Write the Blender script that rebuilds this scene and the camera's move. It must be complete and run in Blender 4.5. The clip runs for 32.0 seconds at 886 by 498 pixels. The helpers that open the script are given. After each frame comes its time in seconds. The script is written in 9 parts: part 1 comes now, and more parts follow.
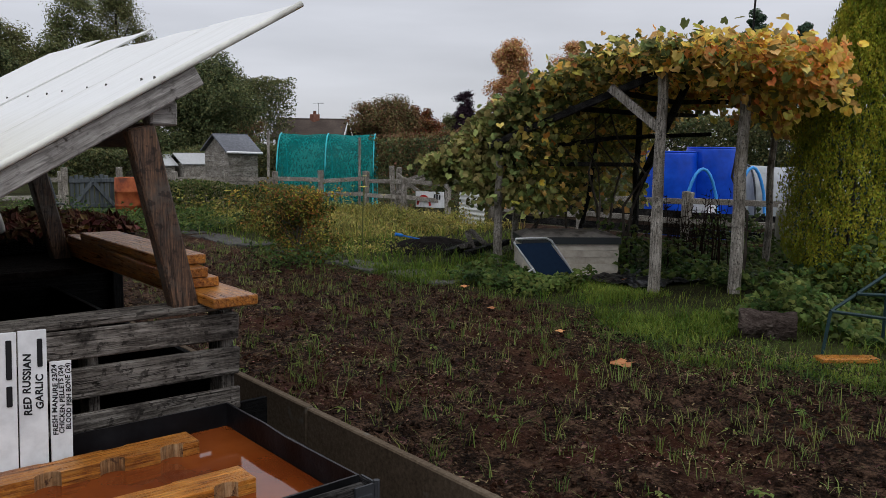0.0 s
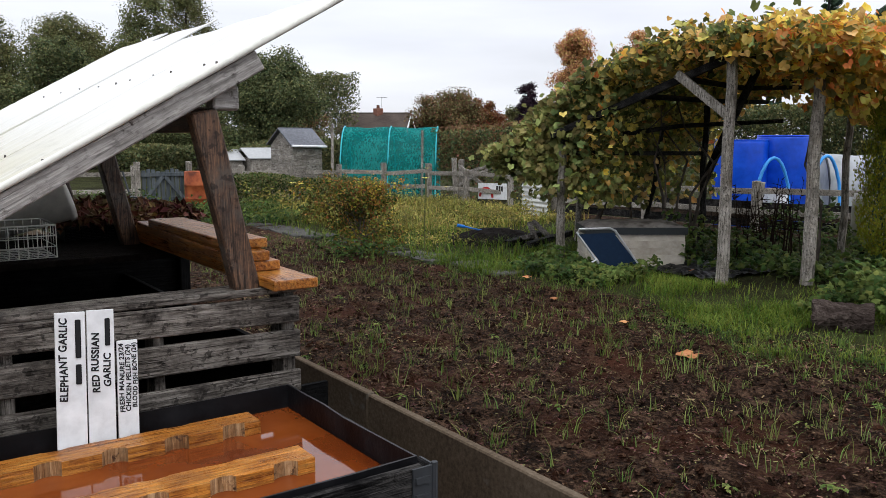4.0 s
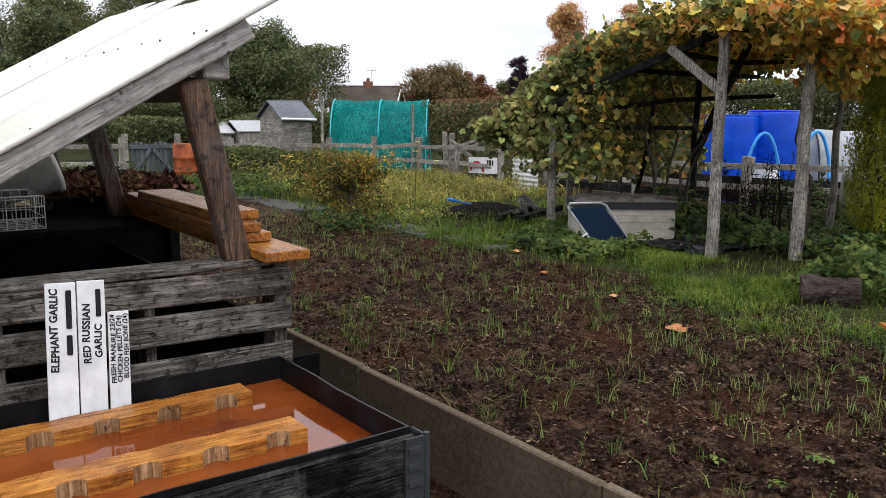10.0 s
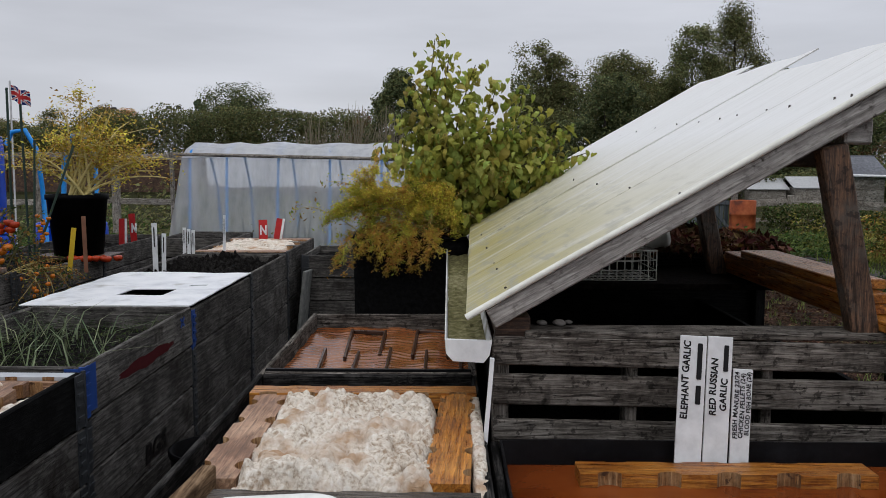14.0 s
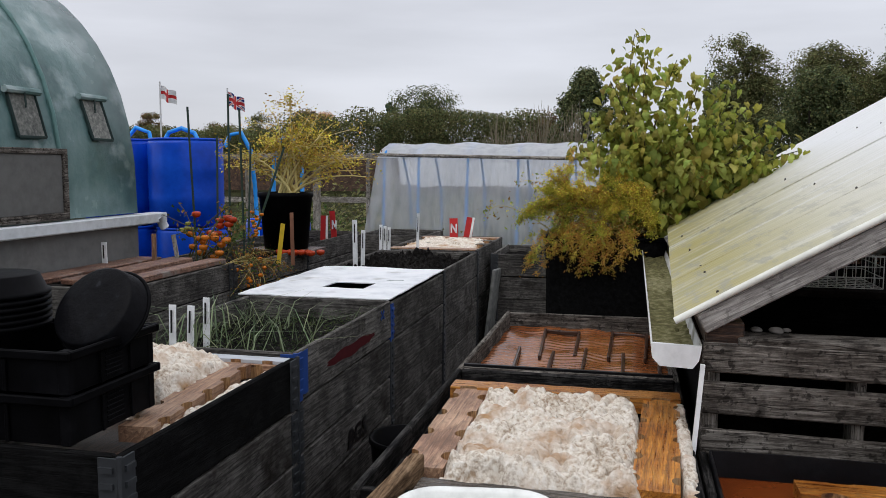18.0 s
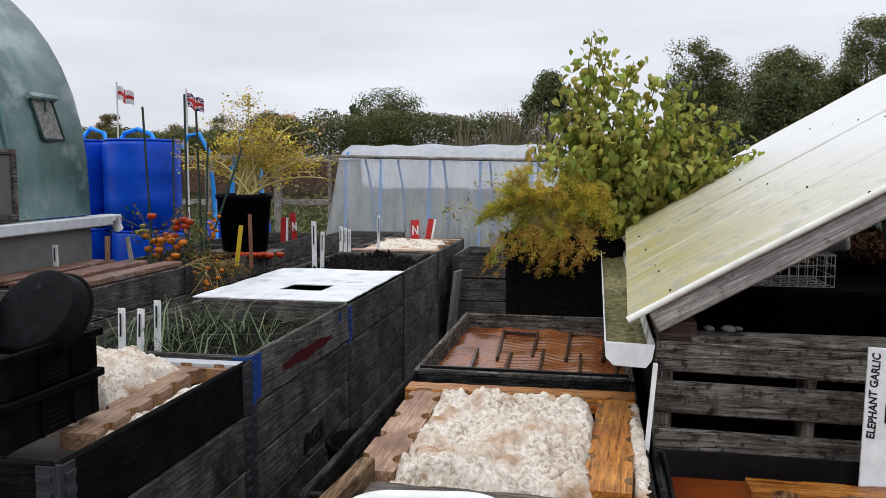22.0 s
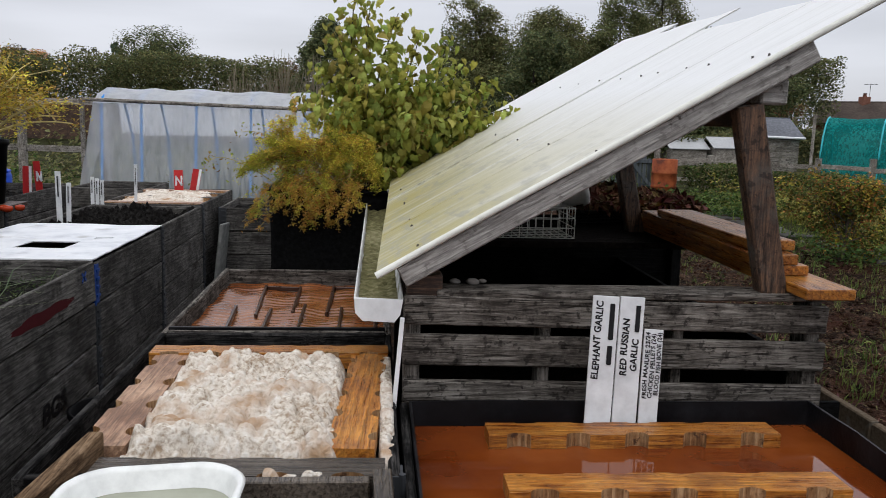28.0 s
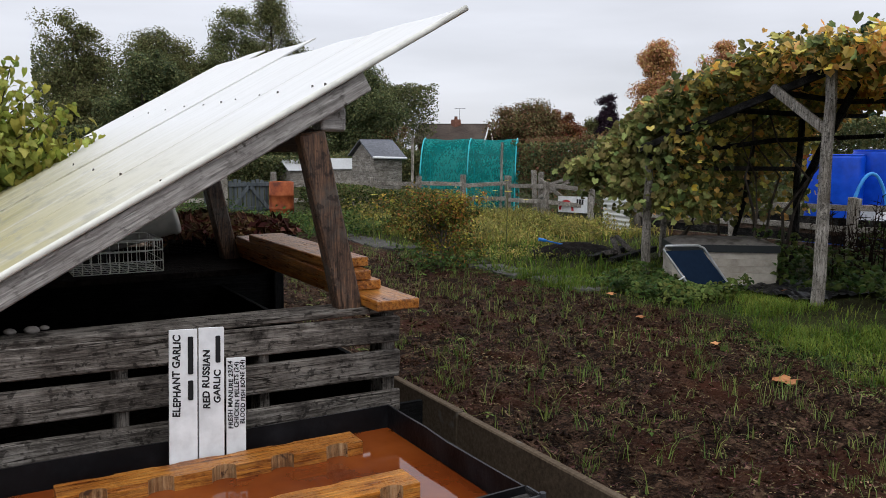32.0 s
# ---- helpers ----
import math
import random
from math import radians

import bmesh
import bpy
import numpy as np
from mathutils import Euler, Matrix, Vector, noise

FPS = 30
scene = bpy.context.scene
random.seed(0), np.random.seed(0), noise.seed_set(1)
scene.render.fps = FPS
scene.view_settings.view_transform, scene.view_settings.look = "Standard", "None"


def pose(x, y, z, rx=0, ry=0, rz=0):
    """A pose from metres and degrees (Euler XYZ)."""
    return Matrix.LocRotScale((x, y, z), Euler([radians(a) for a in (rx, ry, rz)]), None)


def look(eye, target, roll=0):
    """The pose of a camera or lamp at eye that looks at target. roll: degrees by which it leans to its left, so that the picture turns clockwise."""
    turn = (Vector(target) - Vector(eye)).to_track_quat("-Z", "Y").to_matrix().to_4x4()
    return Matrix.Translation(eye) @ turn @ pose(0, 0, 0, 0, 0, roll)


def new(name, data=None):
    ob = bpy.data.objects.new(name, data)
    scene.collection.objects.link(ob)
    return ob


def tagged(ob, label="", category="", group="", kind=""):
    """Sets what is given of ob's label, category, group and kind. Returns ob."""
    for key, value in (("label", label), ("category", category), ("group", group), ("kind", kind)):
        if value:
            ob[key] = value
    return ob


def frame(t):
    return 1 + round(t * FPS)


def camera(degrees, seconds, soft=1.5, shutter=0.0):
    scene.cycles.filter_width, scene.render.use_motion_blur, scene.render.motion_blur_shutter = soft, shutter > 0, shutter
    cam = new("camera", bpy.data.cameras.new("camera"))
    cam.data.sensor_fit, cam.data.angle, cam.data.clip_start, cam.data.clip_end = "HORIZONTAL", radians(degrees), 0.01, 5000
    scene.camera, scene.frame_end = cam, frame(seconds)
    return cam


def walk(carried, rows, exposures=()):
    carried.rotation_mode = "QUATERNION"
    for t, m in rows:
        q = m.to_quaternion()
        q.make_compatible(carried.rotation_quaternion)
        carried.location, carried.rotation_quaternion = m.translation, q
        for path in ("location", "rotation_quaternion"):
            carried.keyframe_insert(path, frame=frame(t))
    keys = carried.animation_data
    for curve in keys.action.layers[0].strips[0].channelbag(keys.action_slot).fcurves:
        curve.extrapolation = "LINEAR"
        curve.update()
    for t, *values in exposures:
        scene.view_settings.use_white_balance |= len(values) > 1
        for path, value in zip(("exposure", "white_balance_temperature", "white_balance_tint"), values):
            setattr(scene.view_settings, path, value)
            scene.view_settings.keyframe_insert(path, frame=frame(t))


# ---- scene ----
cam = camera(57.12, 32.0, soft=0.85, shutter=0.15)
PATH = [
    (0, pose(0.109, -2.263, 1.532, 82.87, -0.71, -40.15)),
    (0.5, pose(0.127, -2.257, 1.523, 82.90, -0.62, -39.97)),
    (1, pose(0.138, -2.256, 1.526, 83.13, -0.40, -39.88)),
    (1.5, pose(0.143, -2.259, 1.525, 83.51, -0.10, -39.51)),
    (2, pose(0.134, -2.252, 1.519, 83.57, -0.06, -38.68)),
    (2.5, pose(0.128, -2.251, 1.508, 83.51, 0.11, -37.88)),
    (3, pose(0.129, -2.242, 1.498, 83.33, 0.05, -37.05)),
    (3.5, pose(0.130, -2.249, 1.498, 82.92, -0.09, -36.34)),
    (5.5, pose(0.124, -2.260, 1.501, 81.17, 0.04, -34.90)),
    (6, pose(0.121, -2.263, 1.501, 81.08, 0.10, -34.98)),
    (6.5, pose(0.127, -2.258, 1.495, 81.04, 0.19, -35.06)),
    (7, pose(0.137, -2.258, 1.495, 80.87, 0.21, -35.18)),
    (7.5, pose(0.135, -2.266, 1.492, 80.85, 0.23, -35.29)),
    (8, pose(0.136, -2.265, 1.494, 80.67, 0.15, -35.45)),
    (8.5, pose(0.130, -2.267, 1.498, 80.69, 0.04, -35.72)),
    (9, pose(0.133, -2.264, 1.496, 80.67, -0.04, -36.18)),
    (9.5, pose(0.134, -2.260, 1.499, 80.62, -0.23, -36.48)),
    (10, pose(0.126, -2.248, 1.491, 80.59, -0.43, -36.44)),
    (10.5, pose(0.106, -2.246, 1.491, 80.70, -0.48, -34.59)),
    (11, pose(0.068, -2.240, 1.503, 80.91, 0.65, -27.33)),
    (11.5, pose(0.012, -2.232, 1.508, 81.29, 1.45, -19.64)),
    (12, pose(0.003, -2.241, 1.516, 81.98, 1.17, -13.83)),
    (12.5, pose(-0.036, -2.232, 1.523, 82.86, 0.14, -9.71)),
    (13, pose(-0.074, -2.242, 1.519, 83.65, 0.22, -5.98)),
    (13.5, pose(-0.106, -2.242, 1.519, 84.02, 0.09, -2.20)),
    (14, pose(-0.118, -2.236, 1.518, 84.20, -0.20, 0.39)),
    (14.5, pose(-0.127, -2.234, 1.515, 84.18, -0.27, 2.07)),
    (15, pose(-0.135, -2.237, 1.514, 84.20, -0.13, 3.35)),
    (15.5, pose(-0.155, -2.243, 1.517, 84.26, 0.23, 5.83)),
    (17.5, pose(-0.176, -2.243, 1.510, 84.23, 0.11, 12.43)),
    (18, pose(-0.183, -2.239, 1.512, 84.18, -0.12, 13.16)),
    (18.5, pose(-0.168, -2.247, 1.511, 84.18, -0.18, 13.09)),
    (19, pose(-0.170, -2.250, 1.529, 84.62, -0.14, 13.00)),
    (19.5, pose(-0.166, -2.269, 1.551, 89.08, -0.15, 12.83)),
    (20, pose(-0.167, -2.271, 1.551, 89.79, -0.13, 12.75)),
    (20.5, pose(-0.162, -2.263, 1.542, 90.18, -0.09, 12.43)),
    (21, pose(-0.166, -2.237, 1.516, 88.66, -0.01, 12.08)),
    (21.5, pose(-0.160, -2.218, 1.503, 86.16, 0.05, 11.21)),
    (22, pose(-0.155, -2.204, 1.502, 84.36, -0.14, 10.70)),
    (22.5, pose(-0.156, -2.216, 1.499, 83.50, -0.29, 10.51)),
    (23, pose(-0.168, -2.212, 1.499, 82.92, -0.37, 10.46)),
    (23.5, pose(-0.180, -2.212, 1.498, 82.46, -0.50, 10.47)),
    (24, pose(-0.184, -2.213, 1.499, 82.00, -0.60, 10.45)),
    (24.5, pose(-0.181, -2.212, 1.496, 81.85, -0.70, 10.46)),
    (26.5, pose(-0.153, -2.195, 1.494, 81.38, -0.90, 9.65)),
    (27, pose(-0.128, -2.187, 1.504, 81.25, -0.85, 8.70)),
    (27.5, pose(-0.093, -2.163, 1.510, 81.15, -1.34, 2.17)),
    (28, pose(-0.069, -2.153, 1.515, 81.05, -1.52, -4.52)),
    (28.5, pose(-0.058, -2.165, 1.524, 81.20, -1.29, -8.25)),
    (29, pose(-0.034, -2.183, 1.534, 81.47, -1.29, -13.37)),
    (29.5, pose(-0.026, -2.182, 1.533, 81.96, -0.84, -18.52)),
    (30, pose(-0.008, -2.185, 1.534, 82.41, -0.85, -22.16)),
    (30.5, pose(0.011, -2.187, 1.531, 82.96, -0.72, -24.29)),
    (31, pose(0.034, -2.185, 1.528, 83.18, -0.28, -26.48)),
    (31.5, pose(0.057, -2.182, 1.529, 83.17, -0.37, -28.52)),
    (32, pose(0.074, -2.187, 1.529, 83.10, -0.42, -30.46)),
]
EXPOSURES = [(0, -0.06), (1, 0.03), (2, 0.20), (3, 0.42), (5, 0.56), (6, 0.62), (8, 0.68), (10, 0.72), (11, 0.32), (12, -0.02), (13, -0.25), (15, -0.05), (17.5, 0.05), (19, -0.05), (20, -0.72), (21, -0.25), (22, 0.25), (24, 0.2), (27, 0.15), (28, 0.08), (29, -0.12), (30, -0.1), (31, 0.08), (32, 0.26)]
walk(cam, PATH, EXPOSURES)

# ---- world and light: overcast autumn sky ----
def make_world():
    w = bpy.data.worlds.new("overcast_sky")
    scene.world = w
    w.use_nodes = True
    nt = w.node_tree
    nt.nodes.clear()
    N, L = nt.nodes.new, nt.links.new
    out, bg = N("ShaderNodeOutputWorld"), N("ShaderNodeBackground")
    tc, sep = N("ShaderNodeTexCoord"), N("ShaderNodeSeparateXYZ")
    L(tc.outputs["Generated"], sep.inputs[0])
    ramp = N("ShaderNodeMapRange")
    ramp.inputs["From Min"].default_value, ramp.inputs["From Max"].default_value = 0.0, 1.0
    ramp.inputs["To Min"].default_value, ramp.inputs["To Max"].default_value = 0.68, 1.46
    L(sep.outputs["Z"], ramp.inputs["Value"])
    mp = N("ShaderNodeMapping")
    mp.inputs["Scale"].default_value = (1.2, 1.2, 7.0)
    L(tc.outputs["Generated"], mp.inputs[0])
    no = N("ShaderNodeTexNoise")
    no.inputs["Scale"].default_value, no.inputs["Detail"].default_value = 1.6, 5.0
    L(mp.outputs[0], no.inputs["Vector"])
    cl = N("ShaderNodeMapRange")
    cl.inputs["From Min"].default_value, cl.inputs["From Max"].default_value = 0.3, 0.7
    cl.inputs["To Min"].default_value, cl.inputs["To Max"].default_value = 0.84, 1.13
    L(no.outputs[0], cl.inputs["Value"])
    mul = N("ShaderNodeMath")
    mul.operation = "MULTIPLY"
    L(ramp.outputs[0], mul.inputs[0]), L(cl.outputs[0], mul.inputs[1])
    sky = N("ShaderNodeTexSky")
    sky.sky_type, sky.sun_disc = "NISHITA", False
    sky.sun_elevation, sky.sun_rotation = radians(35), radians(200)
    sk = N("ShaderNodeVectorMath")
    sk.operation = "SCALE"
    sk.inputs["Scale"].default_value = 0.08
    L(sky.outputs[0], sk.inputs[0])
    grey = N("ShaderNodeVectorMath")
    grey.operation = "SCALE"
    grey.inputs[0].default_value = (0.955, 0.975, 1.065)
    L(mul.outputs[0], grey.inputs["Scale"])
    mix = N("ShaderNodeMix")
    mix.data_type = "RGBA"
    mix.inputs["Factor"].default_value = 0.90
    L(sk.outputs[0], mix.inputs[6]), L(grey.outputs[0], mix.inputs[7])
    L(mix.outputs[2], bg.inputs[0])
    bg.inputs[1].default_value = 0.95
    L(bg.outputs[0], out.inputs[0])
    sun = new("sun", bpy.data.lights.new("sun", "SUN"))
    sun.data.energy, sun.data.angle, sun.data.color = 0.7, radians(40), (1.0, 0.97, 0.92)
    sun.matrix_world = look((0, 0, 30), (6, 16, 0))


make_world()


# ---- materials ----
MATS = {}


def surface(name, cols, scale=6.0, rough=0.8, bump=0.2, stretch=(1, 1, 1), coarse=0.8, metal=0.0, vary=0.15, spec=None,
            dist=0.01, detail=6.0, spread=0.12, wear=None, transmit=0.0, coords="Object", per_island=False, sheer=0.0):
    """A procedural surface: fine grain along a stretch, coarse stains, an object-by-object shift and relief."""
    if name in MATS:
        return MATS[name]
    m = bpy.data.materials.new(name)
    m.use_nodes = True
    nt = m.node_tree
    N, L = nt.nodes.new, nt.links.new
    b = nt.nodes["Principled BSDF"]
    tc, mp = N("ShaderNodeTexCoord"), N("ShaderNodeMapping")
    mp.inputs["Scale"].default_value = stretch
    info = N("ShaderNodeObjectInfo")
    add = N("ShaderNodeVectorMath")
    add.operation = "MULTIPLY_ADD"
    L(info.outputs["Random"], add.inputs[0])
    add.inputs[1].default_value = (7.3, 3.1, 5.7)
    L(tc.outputs[coords], add.inputs[2])
    L(add.outputs[0], mp.inputs[0])
    n1, n2 = N("ShaderNodeTexNoise"), N("ShaderNodeTexNoise")
    n1.inputs["Scale"].default_value, n1.inputs["Detail"].default_value, n1.inputs["Roughness"].default_value = scale, detail, 0.62
    n2.inputs["Scale"].default_value, n2.inputs["Detail"].default_value = coarse, 3.0
    L(mp.outputs[0], n1.inputs["Vector"]), L(add.outputs[0], n2.inputs["Vector"])
    ramp = N("ShaderNodeValToRGB")
    el = ramp.color_ramp.elements
    k = len(cols)
    for i in range(k):
        pos = 0.36 + 0.26 * i / max(1, k - 1)
        e = el[i] if i < 2 else el.new(pos)
        e.position = pos
        e.color = (*cols[i], 1)
    mixf = N("ShaderNodeMath")
    mixf.operation = "MULTIPLY_ADD"
    mixf.inputs[1].default_value = 0.6
    sub = N("ShaderNodeMath")
    sub.operation = "MULTIPLY_ADD"
    sub.inputs[1].default_value, sub.inputs[2].default_value = 0.4, 0.0
    L(n2.outputs[0], sub.inputs[0])
    L(n1.outputs[0], mixf.inputs[0]), L(sub.outputs[0], mixf.inputs[2])
    L(mixf.outputs[0], ramp.inputs[0])
    hsv = N("ShaderNodeHueSaturation")
    vr = N("ShaderNodeMapRange")
    vr.inputs["To Min"].default_value, vr.inputs["To Max"].default_value = 1 - vary, 1 + vary
    if per_island:
        geo = N("ShaderNodeNewGeometry")
        L(geo.outputs["Random Per Island"], vr.inputs["Value"])
        hr = N("ShaderNodeMapRange")
        hr.inputs["To Min"].default_value, hr.inputs["To Max"].default_value = 0.5 - vary * 0.12, 0.5 + vary * 0.10
        wn = N("ShaderNodeMath")
        wn.operation = "MULTIPLY"
        wn.inputs[1].default_value = 17.7
        fr = N("ShaderNodeMath")
        fr.operation = "FRACT"
        L(geo.outputs["Random Per Island"], wn.inputs[0]), L(wn.outputs[0], fr.inputs[0]), L(fr.outputs[0], hr.inputs["Value"])
        L(hr.outputs[0], hsv.inputs["Hue"])
    else:
        L(info.outputs["Random"], vr.inputs["Value"])
    L(vr.outputs[0], hsv.inputs["Value"]), L(ramp.outputs[0], hsv.inputs["Color"])
    colour = hsv.outputs[0]
    if wear:
        wcol, lo, hi, wsc = wear
        n3 = N("ShaderNodeTexNoise")
        n3.inputs["Scale"].default_value, n3.inputs["Detail"].default_value = wsc, 8.0
        L(add.outputs[0], n3.inputs["Vector"])
        wr = N("ShaderNodeMapRange")
        wr.inputs["From Min"].default_value, wr.inputs["From Max"].default_value = lo, hi
        L(n3.outputs[0], wr.inputs["Value"])
        mx = N("ShaderNodeMix")
        mx.data_type = "RGBA"
        L(wr.outputs[0], mx.inputs["Factor"]), L(colour, mx.inputs[6])
        mx.inputs[7].default_value = (*wcol, 1)
        colour = mx.outputs[2]
    L(colour, b.inputs["Base Color"])
    b.inputs["Metallic"].default_value = metal
    b.inputs["Specular IOR Level"].default_value = spec if spec is not None else (0.03 if rough > 0.7 else 0.3)
    rr = N("ShaderNodeMapRange")
    rr.inputs["To Min"].default_value, rr.inputs["To Max"].default_value = max(0.02, rough - spread), min(1, rough + spread)
    L(n1.outputs[0], rr.inputs["Value"]), L(rr.outputs[0], b.inputs["Roughness"])
    if bump:
        bp = N("ShaderNodeBump")
        bp.inputs["Strength"].default_value, bp.inputs["Distance"].default_value = bump, dist
        L(n1.outputs[0], bp.inputs["Height"]), L(bp.outputs[0], b.inputs["Normal"])
    if transmit:
        tr, mixs = N("ShaderNodeBsdfTranslucent"), N("ShaderNodeMixShader")
        L(colour, tr.inputs[0])
        mixs.inputs[0].default_value = transmit
        out = nt.nodes["Material Output"]
        L(b.outputs[0], mixs.inputs[1]), L(tr.outputs[0], mixs.inputs[2]), L(mixs.outputs[0], out.inputs[0])
        if sheer:
            clear, mix2 = N("ShaderNodeBsdfTransparent"), N("ShaderNodeMixShader")
            mix2.inputs[0].default_value = sheer
            L(mixs.outputs[0], mix2.inputs[1]), L(clear.outputs[0], mix2.inputs[2]), L(mix2.outputs[0], out.inputs[0])
    MATS[name] = m
    return m


AX = {"x": (0.05, 1, 1), "y": (1, 0.05, 1), "z": (1, 1, 0.05), "slope": (0.05, 1, 1)}


def wood(kind, axis):
    c = {
        "grey": [(0.034, 0.029, 0.025), (0.108, 0.096, 0.084), (0.225, 0.206, 0.184)],
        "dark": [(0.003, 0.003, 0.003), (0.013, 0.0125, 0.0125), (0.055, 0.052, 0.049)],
        # black: the blackened bed, and the shade put into the compost bay boards
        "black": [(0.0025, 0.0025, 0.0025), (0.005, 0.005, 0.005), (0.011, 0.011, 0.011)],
        "collar": [(0.034, 0.032, 0.030), (0.084, 0.079, 0.073), (0.170, 0.161, 0.148)],
        "orange": [(0.15, 0.040, 0.006), (0.38, 0.138, 0.019), (0.55, 0.245, 0.046)],
        "wet": [(0.055, 0.020, 0.006), (0.135, 0.050, 0.012), (0.25, 0.11, 0.032)],
        "pale": [(0.15, 0.075, 0.042), (0.29, 0.165, 0.10), (0.42, 0.27, 0.175)],
        "brown": [(0.018, 0.010, 0.007), (0.060, 0.032, 0.020), (0.14, 0.080, 0.050)],
        "silver": [(0.18, 0.168, 0.157), (0.30, 0.285, 0.268), (0.43, 0.412, 0.39)],
        "tan": [(0.060, 0.036, 0.020), (0.15, 0.095, 0.055), (0.25, 0.17, 0.105)],
        "wetgrey": [(0.020, 0.015, 0.011), (0.055, 0.043, 0.032), (0.13, 0.105, 0.08)],
        "notch": [(0.15, 0.065, 0.022), (0.31, 0.17, 0.075), (0.47, 0.31, 0.17)],
        "notch_dark": [(0.006, 0.005, 0.004), (0.022, 0.018, 0.015), (0.06, 0.05, 0.04)],
        "post": [(0.11, 0.098, 0.082), (0.27, 0.246, 0.212), (0.43, 0.40, 0.355)],
    }[kind]
    wet = {"wetgrey": 0.28, "notch": 0.6, "notch_dark": 0.5, "orange": 0.30, "wet": 0.25, "brown": 0.45, "pale": 0.5}.get(kind, 0.8)
    wear = {"grey": ((0.022, 0.019, 0.017), 0.56, 0.68, 7.0), "collar": ((0.022, 0.018, 0.015), 0.56, 0.70, 4.0),
            "post": ((0.10, 0.085, 0.065), 0.55, 0.75, 4.0), "dark": ((0.11, 0.105, 0.095), 0.62, 0.75, 5.0),
            "orange": ((0.16, 0.055, 0.015), 0.58, 0.75, 4.0), "silver": ((0.07, 0.06, 0.052), 0.62, 0.67, 13.0),
            "notch": ((0.06, 0.026, 0.012), 0.58, 0.63, 30.0)}.get(kind)
    return timber(f"{kind}_timber_{axis}", c, wet, AX[axis], wear, {"grey": 0.85, "silver": 0.45, "post": 0.8, "collar": 0.5, "dark": 0.6}.get(kind, 0.35))


def timber(name, cols, rough, stretch, wear, age):
    """Sawn wood: fine and coarse grain along the board, drying cracks, dark specks, knots and stains."""
    if name in MATS:
        return MATS[name]
    m = bpy.data.materials.new(name)
    m.use_nodes = True
    nt = m.node_tree
    N, L = nt.nodes.new, nt.links.new
    b = nt.nodes["Principled BSDF"]
    tc, mp, info, add = N("ShaderNodeTexCoord"), N("ShaderNodeMapping"), N("ShaderNodeObjectInfo"), N("ShaderNodeVectorMath")
    add.operation = "MULTIPLY_ADD"
    add.inputs[1].default_value = (7.3, 3.1, 5.7)
    L(info.outputs["Random"], add.inputs[0]), L(tc.outputs["Object"], add.inputs[2])
    mp.vector_type = "TEXTURE"
    mp.inputs["Scale"].default_value = [1 / q for q in stretch]
    if name.endswith("slope"):
        mp.inputs["Rotation"].default_value = (0, -0.521, 0)

    def tex(scale, detail, vec, rgh=0.6, warp=0.0):
        n = N("ShaderNodeTexNoise")
        n.inputs["Scale"].default_value, n.inputs["Detail"].default_value = scale, detail
        n.inputs["Roughness"].default_value, n.inputs["Distortion"].default_value = rgh, warp
        L(vec, n.inputs["Vector"])
        return n.outputs[0]

    def span(value, lo, hi, a=0.0, c=1.0):
        r = N("ShaderNodeMapRange")
        r.inputs["From Min"].default_value, r.inputs["From Max"].default_value = lo, hi
        r.inputs["To Min"].default_value, r.inputs["To Max"].default_value = a, c
        L(value, r.inputs["Value"])
        return r.outputs[0]

    def calc(op, p, q, r=None):
        k = N("ShaderNodeMath")
        k.operation = op
        for i, v in enumerate((p, q, r)):
            if v is None:
                continue
            if isinstance(v, (int, float)):
                k.inputs[i].default_value = v
            else:
                L(v, k.inputs[i])
        return k.outputs[0]

    # knots bend the grain
    knot = N("ShaderNodeTexVoronoi")
    knot.inputs["Scale"].default_value = 3.2
    L(add.outputs[0], knot.inputs["Vector"])
    near = span(knot.outputs["Distance"], 0.16, 0.0)
    bend = N("ShaderNodeVectorMath")
    bend.operation = "SCALE"
    bend.inputs[0].default_value = (0.025, 0.025, 0.025)
    L(near, bend.inputs["Scale"])
    moved = N("ShaderNodeVectorMath")
    L(add.outputs[0], moved.inputs[0]), L(bend.outputs[0], moved.inputs[1])
    L(moved.outputs[0], mp.inputs[0])
    fine, mid = tex(420, 3, mp.outputs[0], 0.75), tex(120, 7, mp.outputs[0], 0.72)
    blot, speck = tex(5.5, 9, add.outputs[0], 0.72), tex(42, 4, add.outputs[0], 0.6)
    f = calc("MULTIPLY_ADD", mid, 0.34, calc("MULTIPLY_ADD", fine, 0.26, calc("MULTIPLY", blot, 0.40)))
    ramp = N("ShaderNodeValToRGB")
    el = ramp.color_ramp.elements
    for i, c in enumerate(cols):
        e = el[i] if i < 2 else el.new(0.6)
        e.position = (0.43, 0.495, 0.565)[i]
        e.color = (*c, 1)
    L(f, ramp.inputs[0])
    ring = N("ShaderNodeTexWave")
    ring.wave_type, ring.bands_direction, ring.wave_profile = "BANDS", "DIAGONAL", "SAW"
    for key, value in (("Scale", 26.0), ("Distortion", 7.0), ("Detail", 3.0), ("Detail Scale", 0.9), ("Detail Roughness", 0.6)):
        ring.inputs[key].default_value = value
    L(mp.outputs[0], ring.inputs["Vector"])
    rings = span(ring.outputs[1], 0.0, 1.0, 1.18, 0.72)
    hsv = N("ShaderNodeHueSaturation")
    L(calc("MULTIPLY", rings, span(info.outputs["Random"], 0, 1, 0.84, 1.16)), hsv.inputs["Value"]), L(ramp.outputs[0], hsv.inputs["Color"])
    colour = hsv.outputs[0]

